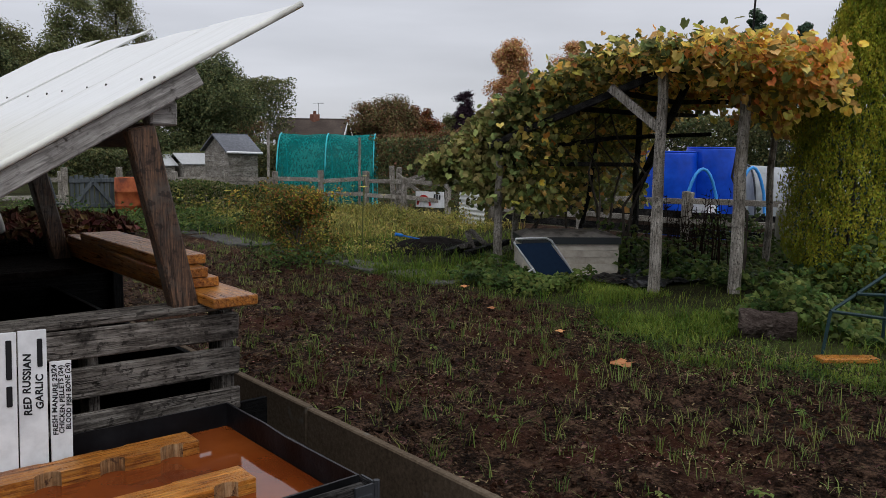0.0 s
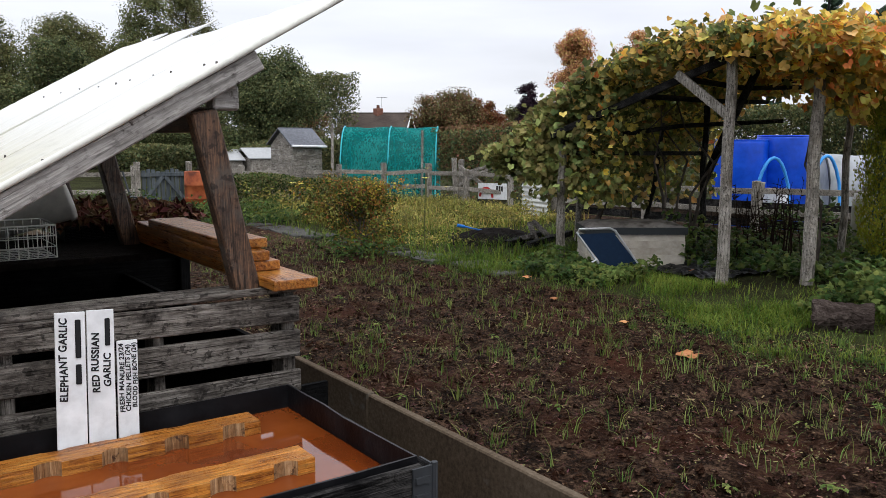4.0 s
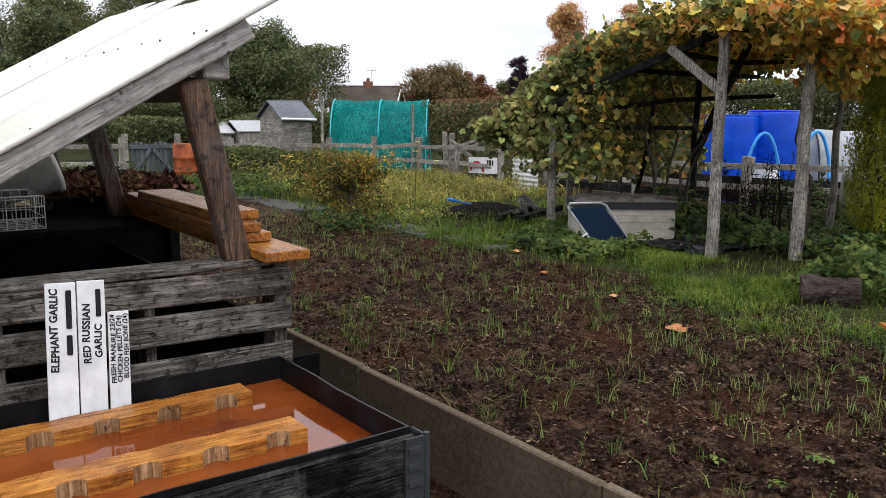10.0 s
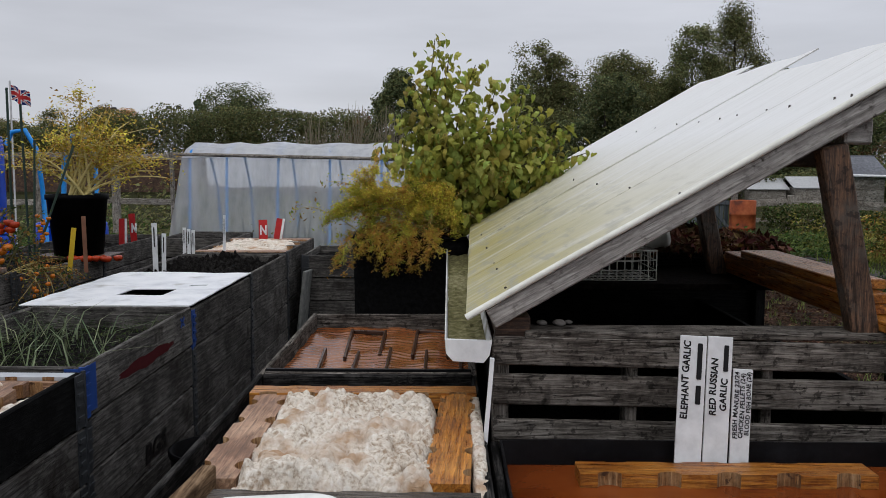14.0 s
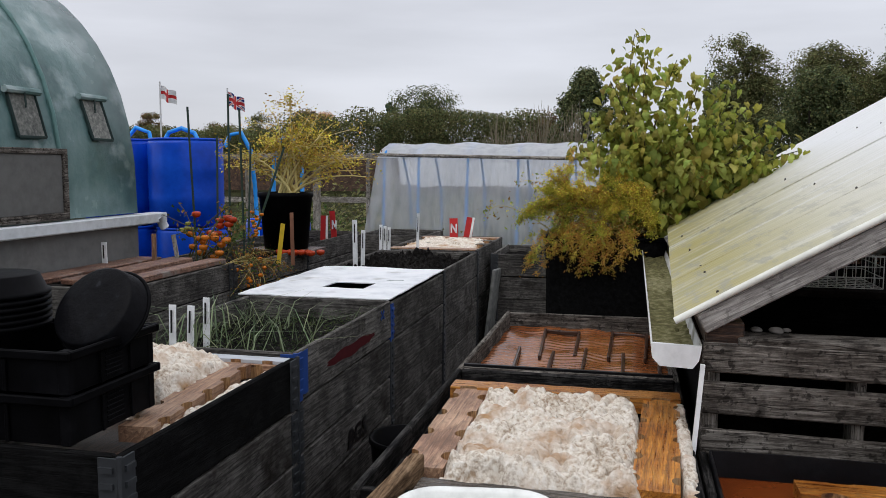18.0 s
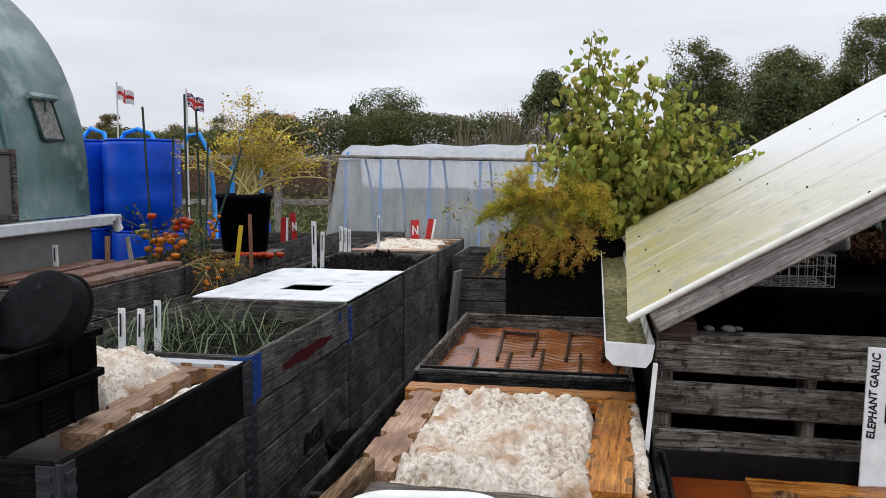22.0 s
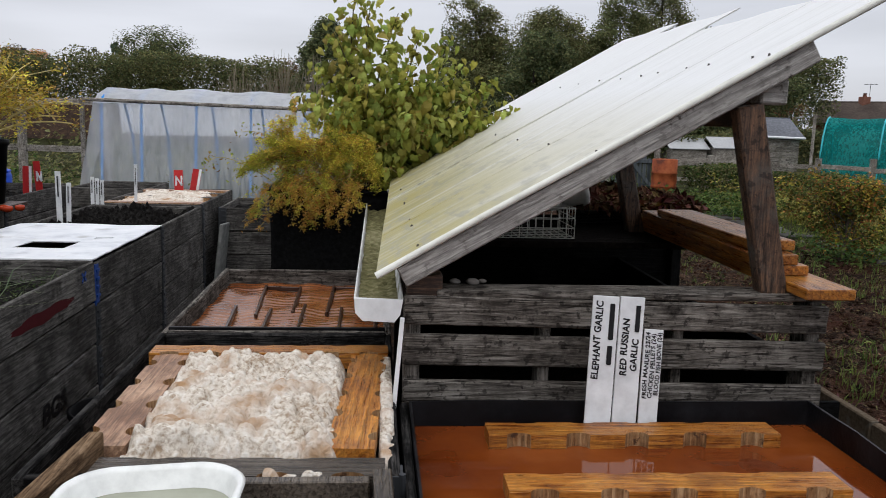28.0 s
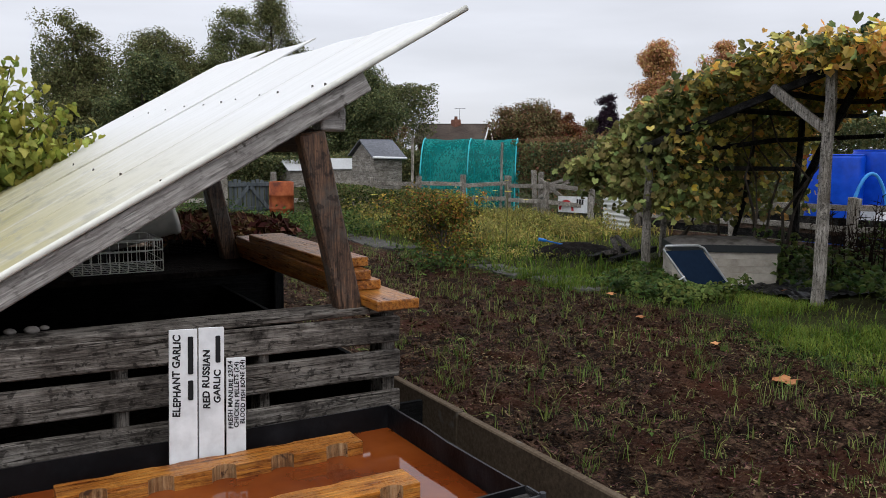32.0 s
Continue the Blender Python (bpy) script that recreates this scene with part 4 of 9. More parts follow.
def make_polytunnel():
    t = thing("polytunnel", (-5.2, 0.6, 0), "green tinted polythene tunnel on a low boarded wall", "polytunnel")
    x1, w, yb, y0 = -3.7, 3.2, 3.03, -3.2
    base = 1.17
    bm = bmesh.new()
    rows = []
    n = 26
    for y, shrink in ((y0, 0), (1.0, 0), (2.2, 0.0), (2.55, 0.005), (yb, 0.0)):
        rows.append([])
        for k in range(n + 1):
            a = math.pi * k / n
            rows[-1].append(bm.verts.new((x1 - w / 2 + math.cos(a) * w / 2, y, base + max(0.0, math.sin(a)) ** 0.76 * 1.86)))
    for a, b in zip(rows, rows[1:]):
        for k in range(n):
            bm.faces.new((a[k], a[k + 1], b[k + 1], b[k]))
    bm.faces.new(rows[-1]), bm.faces.new(rows[0][::-1])
    bmesh.ops.recalc_face_normals(bm, faces=bm.faces)
    part("cover", bm, TUNNEL, t, smooth=True)
    wall = plain("grey_boarded_wall", (0.15, 0.152, 0.148), 0.7, bump=0.2)
    bm = bmesh.new()
    box(bm, x1 - w, x1, y0, yb, 0.0, base - 0.09, 0.004)
    part("wall", bm, wall, t)
    bm = bmesh.new()
    box(bm, x1 - 0.06, x1 + 0.075, y0, yb + 0.27, base - 0.085, base - 0.01, 0.008)
    part("sill", bm, plain("white_sill", (0.55, 0.58, 0.60), 0.45), t, "white plastic gutter sill")
    return t


make_polytunnel()

# blue barrels
BLUE = surface("blue_barrel_plastic", [(0.001, 0.040, 0.36), (0.002, 0.060, 0.52), (0.006, 0.088, 0.64)], 5, 0.34, 0.05, vary=0.08, spec=0.25)


def barrel(x, y, z, r, h, label="blue plastic water barrel"):
    bm = bmesh.new()
    p = [(r * 0.92, z), (r, z + 0.03), (r * 1.0, z + h * 0.3), (r * 1.008, z + h * 0.33), (r, z + h * 0.36), (r, z + h * 0.63), (r * 1.008, z + h * 0.66), (r, z + h * 0.69), (r, z + h - 0.04), (r * 0.96, z + h), (r * 0.9, z + h), (r * 0.88, z + h - 0.02)]
    lathe(bm, x, y, p, 32, True)
    t = thing("water_barrel", (x, y, z), label, "barrel", "blue water barrels")
    part("body", bm, BLUE, t, smooth=True)
    bm = bmesh.new()
    tube(bm, [(x + r * 0.95 * math.cos(a), y + r * 0.95 * math.sin(a), z + h + 0.004) for a in np.linspace(0, 2 * math.pi, 33)], 0.014, 6)
    part("rim", bm, BLUE, t, smooth=True)
    bm = bmesh.new()
    lathe(bm, x + r * 0.5, y, [(0.035, z + h - 0.022), (0.035, z + h + 0.012), (0.02, z + h + 0.014)], 12, True)
    part("bung", bm, plain("pale_bung", (0.30, 0.36, 0.50), 0.5), t, "pale screw bung")
    return t


for x, y, z, h in ((-4.52, 5.1, 0.92, 0.84), (-5.28, 5.15, 0.92, 0.84), (-4.42, 5.05, 0, 0.9), (-5.2, 5.0, 0, 0.9), (-3.62 - 0.45, 6.25, 0.0, 0.9)):
    barrel(x, y, z, 0.36, h)

# ---- pergola frame ----
POST = wood("post", "z")
pergola = thing("pergola", (7.4, 3, 0.13), "rough timber pergola carrying an autumn grape vine", "pergola")
PG = [((6.70, 2.36), 2.31, 0.098), ((7.32, 1.87), 2.20, 0.105), ((6.46, 4.29), 1.45, 0.085), ((8.33, 3.82), 2.1, 0.07), ((8.9, 2.4), 2.2, 0.07), ((8.05, 5.6), 1.9, 0.07)]
for (x, y), h, w in PG:
    bm = bmesh.new()
    tube(bm, [(x + 0.01 * math.sin(k * 2.1 + x), y + 0.01 * math.cos(k * 1.7), 0.08 + (h - 0.08) * k / 7) for k in range(8)], w * 0.62, 7, w * 0.5)
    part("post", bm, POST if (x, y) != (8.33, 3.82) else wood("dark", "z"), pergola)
for a, b2, w in (((6.70, 2.36, 2.30), (7.4, 1.82, 2.22), 0.08), ((6.70, 2.36, 2.26), (6.40, 4.4, 1.55), 0.07), ((7.32, 1.87, 2.2), (8.95, 2.3, 2.2), 0.07),
                 ((8.33, 3.82, 2.1), (6.6, 2.5, 2.26), 0.06), ((8.33, 3.82, 2.08), (8.05, 5.6, 1.9), 0.06), ((6.46, 4.29, 1.45), (8.05, 5.6, 1.85), 0.06), ((8.33, 3.82, 2.1), (8.9, 2.4, 2.2), 0.06), ((6.46, 4.29, 1.36), (8.33, 3.82, 1.35), 0.05)):
    bm = bmesh.new()
    beam(bm, a, b2, w * 0.7, w, 0.004)
    # near-black timber puts the shade under the vine into the beams
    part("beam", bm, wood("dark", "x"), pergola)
for a, b2, r in (((8.33, 3.82, 1.0), (7.6, 2.7, 2.2), 0.05), ((8.1, 4.6, 0.12), (7.9, 4.1, 1.7), 0.03), ((6.9, 4.5, 1.5), (8.6, 3.0, 1.72), 0.03), ((6.6, 3.4, 1.95), (8.9, 3.4, 1.95), 0.03), ((6.6, 2.9, 2.1), (8.9, 2.9, 2.1), 0.03)):
    bm = bmesh.new()
    m3 = tuple((p + q) / 2 + 0.06 * math.sin(p * 5) for p, q in zip(a, b2))
    tube(bm, [a, m3, b2], r, 7, r * 0.8)
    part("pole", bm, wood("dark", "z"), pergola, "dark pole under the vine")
bm = bmesh.new()
beam(bm, (6.70, 2.36, 1.72), (6.56, 2.86, 2.13), 0.05, 0.085, 0.004)
part("brace", bm, POST, pergola)

# ---- plants ----
RNG = np.random.default_rng(7)


def leafmat(name, cols, vary=0.35, tr=0.3, rough=0.55):
    return surface(name, cols, 5, rough, 0.0, vary=vary, transmit=tr, per_island=True, spec=0.10, detail=2)


L_DARK = leafmat("dark_tree_leaves", [(0.035, 0.053, 0.025), (0.083, 0.106, 0.046), (0.150, 0.173, 0.077)])
L_MID = leafmat("mid_tree_leaves", [(0.065, 0.079, 0.034), (0.138, 0.154, 0.062), (0.228, 0.240, 0.102)])
L_OLIVE = leafmat("olive_hedge_leaves", [(0.062, 0.068, 0.027), (0.135, 0.140, 0.054), (0.225, 0.215, 0.090)])
L_BROWN = leafmat("brown_autumn_leaves", [(0.084, 0.050, 0.025), (0.168, 0.105, 0.049), (0.266, 0.168, 0.084)])
L_RED = leafmat("red_autumn_leaves", [(0.11, 0.035, 0.015), (0.19, 0.07, 0.025), (0.26, 0.12, 0.04)])
L_ORANGE = leafmat("pale_orange_leaves", [(0.300, 0.156, 0.062), (0.525, 0.300, 0.125), (0.700, 0.450, 0.225)])
L_PURPLE = leafmat("purple_leaves", [(0.012, 0.006, 0.012), (0.03, 0.014, 0.025), (0.05, 0.03, 0.04)])
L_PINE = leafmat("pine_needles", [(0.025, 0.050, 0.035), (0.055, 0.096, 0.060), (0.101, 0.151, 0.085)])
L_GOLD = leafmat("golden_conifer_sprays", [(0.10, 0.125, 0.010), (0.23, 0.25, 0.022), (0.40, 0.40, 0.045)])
V_GREEN = leafmat("green_vine_leaves", [(0.045, 0.056, 0.018), (0.156, 0.173, 0.053), (0.362, 0.356, 0.119)], 0.5, 0.3)
V_YELLOW = leafmat("yellow_vine_leaves", [(0.292, 0.227, 0.043), (0.648, 0.508, 0.119), (0.886, 0.734, 0.259)], 0.4, 0.4)
V_ORANGE = leafmat("orange_vine_leaves", [(0.42, 0.19, 0.028), (0.78, 0.44, 0.085), (0.88, 0.62, 0.18)], 0.4, 0.48)
N_LEAF = leafmat("light_green_leaves", [(0.111, 0.137, 0.023), (0.240, 0.273, 0.055), (0.403, 0.429, 0.111)], 0.35, 0.3)
F_LEAF = leafmat("yellowing_feathery_leaves", [(0.273, 0.230, 0.031), (0.561, 0.460, 0.064), (0.805, 0.668, 0.122)], 0.35)
D_LEAF = leafmat("dry_brown_leaves", [(0.130, 0.072, 0.019), (0.260, 0.156, 0.039), (0.364, 0.247, 0.078)], 0.35)
GRASS = leafmat("fresh_grass", [(0.043, 0.078, 0.009), (0.097, 0.151, 0.020), (0.182, 0.243, 0.043)], 0.35)
SPROUT = leafmat("grass_seedlings", [(0.065, 0.110, 0.021), (0.129, 0.187, 0.045), (0.219, 0.271, 0.085)], 0.35)
STRAW = leafmat("straw_litter", [(0.024, 0.014, 0.008), (0.077, 0.050, 0.029), (0.203, 0.154, 0.081)], 0.75, 0.0, 0.8)
NETTLE = leafmat("weed_leaves", [(0.013, 0.030, 0.008), (0.052, 0.086, 0.019), (0.131, 0.175, 0.045)], 0.35)
WEED_Y = leafmat("yellowing_weeds", [(0.063, 0.071, 0.017), (0.190, 0.184, 0.041), (0.414, 0.356, 0.098)], 0.35)
BARK = surface("bark", [(0.03, 0.025, 0.02), (0.07, 0.06, 0.05), (0.12, 0.10, 0.085)], 30, 0.9, 0.6, (1, 1, 0.2))
STEM = plain("green_stems", (0.09, 0.10, 0.03), 0.6)
DRY_STEM = plain("dry_stems", (0.34, 0.27, 0.10), 0.7, vary=0.15)


def under(parent, name, V, F, material, label="", kind="stuff"):
    me = mesh_np(name, np.asarray(V) - np.array(root_of(parent)), F, material)
    ob = new(name, me)
    ob.parent = parent
    return tagged(ob, label, kind=kind)


def crown_points(n, x, y, z0, z1, w, rng, shape):
    """Points on and inside an uneven crown: boughs carry clumps, clumps carry leaves."""
    k = {"round": 190, "cone": 110, "column": 90, "dome": 320}[shape]
    cs = []
    lobes = []
    for i in range(9):
        a, t = rng.uniform(0, 2 * np.pi), rng.uniform(0.12, 0.80)
        d = w / 2 * rng.uniform(0.15, 0.55)
        lobes.append((x + d * np.cos(a), y + d * np.sin(a), z0 + (z1 - z0) * t, w * rng.uniform(0.17, 0.30)))
    lobes.append((x + 0.05 * w * rng.normal(), y, z1 - 0.20 * w, 0.20 * w))
    for i in range(k):
        t = rng.uniform(0.02, 1) ** (0.8 if shape == "round" else 1.35)
        a = rng.uniform(0, 2 * np.pi)
        if shape == "cone":
            r = w / 2 * (1 - t) ** 0.75 + 0.03 * w
            rr = r * rng.uniform(0.45, 1.08)
            cs.append((x + rr * np.cos(a), y + rr * np.sin(a), z0 + (z1 - z0) * t * 0.95, r))
        elif shape == "dome":
            t = rng.uniform(0.0, 1.0)
            r = w / 2 * (1 - t ** 1.5) ** 0.8 + 0.03 * w
            rr = r * rng.uniform(0.55, 0.98)
            cs.append((x + rr * np.cos(a), y + rr * np.sin(a), z0 + (z1 - z0) * t * 0.95, r))
        elif shape == "column":
            r = w / 2 * (np.sin(np.pi * min(1, t * 0.85 + 0.18)) ** 0.55)
            rr = r * rng.uniform(0.6, 0.95)
            cs.append((x + rr * np.cos(a), y + rr * np.sin(a), z0 + (z1 - z0) * t * 0.93, r))
        else:
            lx, ly, lz, lr = lobes[rng.integers(0, len(lobes))]
            v = rng.normal(size=3)
            v *= lr * rng.uniform(0.35, 1.12) / np.linalg.norm(v)
            stretch = max(0.7, (z1 - z0) / w)
            cs.append((lx + v[0], ly + v[1], min(max(lz + v[2] * stretch, z0), z1 - 0.02 * w), lr))
    cs = np.array(cs)
    pick = rng.integers(0, k, n)
    grow = rng.uniform(0.5, 1.15, k)[pick][:, None]
    rad = {"round": 0.105, "cone": 0.055, "column": 0.17, "dome": 0.075}[shape] * w
    off = rng.normal(size=(n, 3))
    off *= rad * grow * (rng.random((n, 1)) ** 0.6) * 1.5 / (np.linalg.norm(off, axis=1, keepdims=True) + 1e-9)
    off[:, 2] *= 0.75 if shape != "column" else 1.3
    P = cs[pick, :3] + off
    P[:, 2] = np.minimum(P[:, 2], z1 + 0.05 * (z1 - z0))
    nrm = off + np.array([0, 0, 0.6 * rad]) + rng.normal(size=(n, 3)) * rad * 0.4
    return P, nrm, cs


def tree(name, x, y, h, w, material, n, leaf, label, shape="round", z_low=0.15, seed=1, second=None, limbs=7):
    rng = np.random.default_rng(seed)
    z0 = 0.1 + (h - 0.1) * z_low
    t = thing(name, (x, y, 0.1), label, "tree" if h > 2 else "shrub")
    P, nrm, cs = crown_points(n, x, y, z0, h, w, rng, shape)
    bm = bmesh.new()
    r = max(0.02, h * 0.018)
    tube(bm, [(x, y, 0.0), (x + 0.02 * h * 0.3, y, h * 0.35), (x, y + 0.01 * h, h * 0.8)], r, 7, r * 0.3)
    for i in range(limbs):
        c = cs[i]
        zb = h * (0.18 + 0.5 * i / limbs)
        tube(bm, [(x, y, zb), ((x + c[0]) / 2, (y + c[1]) / 2, (zb + c[2]) / 2 + 0.03 * h), tuple(c[:3])], r * 0.45, 5, r * 0.1)
    part("trunk", bm, BARK, t)
    if second is not None:
        m = rng.random(n) < 0.35
        V, F = leaf_cloud(P[m], nrm[m], leaf, rng, "blob" if leaf > 0.07 else "leaf")
        under(t, "foliage", V, F, second)
        P, nrm = P[~m], nrm[~m]
    V, F = leaf_cloud(P, nrm, leaf, rng, "blob" if leaf > 0.07 else "leaf")
    under(t, "crown", V, F, material)
    return t


def hedge(name, a, b, h, depth, n, leaf, mats, label, seed, z0=0.0):
    rng = np.random.default_rng(seed)
    t = thing(name, ((a[0] + b[0]) / 2, (a[1] + b[1]) / 2, 0.1), label, "hedge")
    k = len(mats)
    d = np.array([b[0] - a[0], b[1] - a[1]])
    L = np.linalg.norm(d)
    nn = np.array([-d[1], d[0]]) / L
    for i, m in enumerate(mats):
        nb = n // k
        u, v = rng.random(nb), rng.uniform(-0.5, 0.5, nb)
        top = h * (0.72 + 0.36 * lattice(u * L, v * 0 + i, 0.28, seed) + 0.12 * lattice(u * L, v * 0, 1.1, seed + 3))
        z = z0 + top * rng.random(nb) ** 0.42
        P = np.stack([a[0] + d[0] * u + nn[0] * v * depth, a[1] + d[1] * u + nn[1] * v * depth, z], 1)
        # thick towards the top and the near side
        V, F = leaf_cloud(P, rng.normal(size=(nb, 3)) + [0, 0, 0.7], leaf, rng, "blob")
        under(t, "foliage", V, F, m)
    return t


# far trees, from the west round to the east
FAR = [
    ("tree", -36.3, 53.4, 5.3, 3.4, L_BROWN, "round", "small brown tree beyond the hedge"),
    ("tree", -30.5, 54.0, 4.7, 4.4, L_BROWN, "round", "brown scrub tree in the western hedge"),
    ("tree", -26.5, 52.5, 5.2, 3.8, L_OLIVE, "round", "olive tree in the western hedge"),
    ("tree", -23.0, 53.0, 5.5, 4.2, L_BROWN, "round", "brown autumn tree in the western hedge"),
    ("tree", -20.6, 50.0, 4.9, 3.0, L_ORANGE, "round", "ochre autumn tree in the western hedge"),
    ("tree", -15.4, 49.0, 4.6, 3.4, L_DARK, "round", "dark shrub tree in the western hedge"),
    ("tree", -8.0, 45.0, 4.5, 4.2, L_OLIVE, "round", "olive scrub tree in the hedge line"),
    ("tree", -5.0, 43.5, 4.4, 3.4, L_BROWN, "round", "grey brown scrub tree in the hedge line"),
    ("pine_tree", -18.1, 56.9, 6.5, 2.8, L_PINE, "cone", "dark pine beyond the hedge"),
    ("tree", -12.1, 47.6, 6.2, 5.6, L_DARK, "round", "round dark green tree in the hedge line"),
    ("yew_tree", -2.6, 38.6, 6.35, 4.5, L_DARK, "dome", "dark pointed yew in the hedge line"),
    ("tree", 4.9, 40.7, 7.7, 4.8, L_OLIVE, "round", "grey green tree behind the allotment"),
    ("tree", 6.4, 32.2, 5.6, 3.8, L_DARK, "round", "dark leafy tree behind the compost roof"),
    ("tree", 9.6, 42.0, 7.5, 5.4, L_OLIVE, "round", "olive tree in the distant tree line"),
    ("tree", 12.9, 42.1, 8.7, 5.4, L_MID, "round", "green tree in the distant tree line"),
    ("poplar_tree", 16.2, 45.2, 10.9, 4.2, L_OLIVE, "column", "tall upright tree above the tree line"),
    ("tree", 15.2, 31.5, 5.5, 5.4, L_DARK, "round", "broad dark green tree behind the fence"),
    ("tree", 20.2, 39.0, 3.7, 3.0, L_BROWN, "round", "brownish tree beside the house"),
    ("tree", 24.3, 30.5, 3.9, 4.2, L_BROWN, "round", "bare brown autumn tree by the roofs"),
    ("tree", 26.9, 31.4, 3.5, 3.0, L_RED, "round", "orange red autumn tree"),
    ("tree", 29.7, 32.3, 3.4, 2.6, L_OLIVE, "round", "olive shrub tree beyond the fence"),
    ("purple_tree", 30.6, 31.8, 4.5, 2.3, L_PURPLE, "round", "narrow dark purple leaved tree"),
    ("tree", 28.9, 27.0, 6.7, 3.4, L_ORANGE, "round", "slender orange autumn birch"),
    ("tree", 35.1, 28.4, 7.2, 3.2, L_ORANGE, "round", "pale orange autumn tree"),
    ("conifer", 36.2, 21.0, 8.1, 2.2, L_PINE, "cone", "dark conifer behind the pergola"),
    ("conifer", 38.4, 19.3, 8.7, 3.8, L_PINE, "cone", "spreading dark conifer behind the pergola"),
    ("conifer", 40.0, 17.6, 8.0, 3.6, L_PINE, "cone", "dark conifer at the plot boundary"),
]
for i, (nm, x, y, h, w, m, sh, lab) in enumerate(FAR):
    tree(nm, x, y, h, w, m, int(14000 + 6000 * w * h / 6), 0.095 if sh == "round" else 0.10, lab, sh, 0.05, 100 + i, second={id(L_DARK): L_MID, id(L_BROWN): L_OLIVE, id(L_RED): L_BROWN, id(L_OLIVE): L_MID}.get(id(m)))
hedge("hedge", (-48, 52), (-5, 42.5), 4.4, 3, 120000, 0.115, [L_OLIVE, L_DARK, L_MID, L_OLIVE], "mixed hedge along the western boundary", 31)
hedge("hedge", (-4, 39), (17, 37), 2.4, 3, 90000, 0.10, [L_DARK, L_MID], "dark hedge behind the allotment", 32)
hedge("hedge", (3.5, 46), (26, 44), 6.2, 4, 90000, 0.12, [L_DARK, L_OLIVE, L_MID], "dense dark tree belt behind the allotment", 38)
hedge("hedge", (8, 28), (18, 28.5), 1.5, 2.5, 22000, 0.10, [L_DARK, L_OLIVE], "dark scrub beyond the gate", 33)
hedge("hedge", (18, 31), (30, 27), 1.35, 2, 20000, 0.11, [L_OLIVE, L_BROWN], "autumn scrub beyond the fence", 34)
hedge("hedge", (28, 25), (44, 11), 3.4, 3, 45000, 0.13, [L_DARK, L_OLIVE], "dark hedge behind the pergola", 35)


def bare_shrub(x, y, h, w, seed):
    """A leafless shrub of many thin upright twigs."""
    rng = np.random.default_rng(seed)
    t = thing("bare_shrub", (x, y, 0.1), "pale leafless shrub with thin upright twigs", "shrub", "bare shrubs")
    for nm, k, r in (("branch", 9, 0.035), ("twig", 70, 0.016)):
        bm = bmesh.new()
        for i in range(k):
            a, s = rng.uniform(0, 2 * np.pi), rng.uniform(0.2, 1)
            top = h * rng.uniform(0.65, 1.0) * (1 - 0.25 * s)
            px, py = x + w * 0.5 * s * np.cos(a), y + w * 0.5 * s * np.sin(a)
            z0 = 0.1 if nm == "branch" else h * rng.uniform(0.25, 0.6)
            f = z0 / h
            tube(bm, [(x + (px - x) * f, y + (py - y) * f, z0), (x + (px - x) * 0.8, y + (py - y) * 0.8, (z0 + top) / 2), (px + rng.normal(0, 0.12), py, top)], r, 4, r * 0.4)
        part(nm, bm, plain("pale_twigs", (0.24, 0.21, 0.15), 0.8), t, kind="stuff")


for k, (x, y, h, w) in enumerate(((-4.6, 37.0, 5.0, 2.6), (-6.6, 37.6, 4.5, 2.4), (-2.9, 36.6, 4.9, 2.0))):
    bare_shrub(x, y, h, w, 300 + k)
hedge("bramble_thicket", (11.3, 13.3), (13.2, 9.6), 2.0, 1.2, 12000, 0.07, [L_DARK, L_MID, L_BROWN], "dense bramble thicket by the fence", 36)
hedge("shrub_row", (5.7, 12.7), (8.6, 12.4), 0.85, 0.9, 9000, 0.05, [NETTLE, L_OLIVE], "green shrubs along the fence", 37)

# golden conifer by the plot edge
def make_conifer(x, y, h, w):
    rng = np.random.default_rng(55)
    t = thing("golden_conifer", (x, y, 0.12), "narrow golden green conifer at the plot edge", "tree")
    bm = bmesh.new()
    tube(bm, [(x, y, 0.05), (x, y, h * 0.9)], 0.05, 7, 0.01)
    part("trunk", bm, BARK, t)
    n = 6500
    u = rng.random(n) ** 0.85
    a = rng.uniform(0, 2 * np.pi, n)
    r = w / 2 * (1 - u ** 3) ** 0.85 * (0.80 + 0.30 * lattice(a * 2.2, u * 7, 1.6, 3)) * rng.uniform(0.72, 1.03, n)
    r *= smoothstep(-0.12, 0.12, u)
    c = np.stack([x + r * np.cos(a), y + r * np.sin(a), 0.15 + u * (h - 0.15)], 1)
    out = np.stack([np.cos(a), np.sin(a), 0 * a], 1)
    # darker pine leaves set inside stand in for the crown's inner shade
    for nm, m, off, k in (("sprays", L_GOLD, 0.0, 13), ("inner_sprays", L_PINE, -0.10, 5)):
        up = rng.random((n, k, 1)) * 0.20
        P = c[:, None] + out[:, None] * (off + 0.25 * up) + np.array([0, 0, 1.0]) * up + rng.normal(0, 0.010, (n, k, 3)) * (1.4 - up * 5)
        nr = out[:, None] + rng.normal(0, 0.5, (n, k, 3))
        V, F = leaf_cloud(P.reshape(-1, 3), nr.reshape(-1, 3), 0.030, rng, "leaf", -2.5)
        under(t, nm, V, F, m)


make_conifer(8.25, 1.22, 3.0, 1.2)


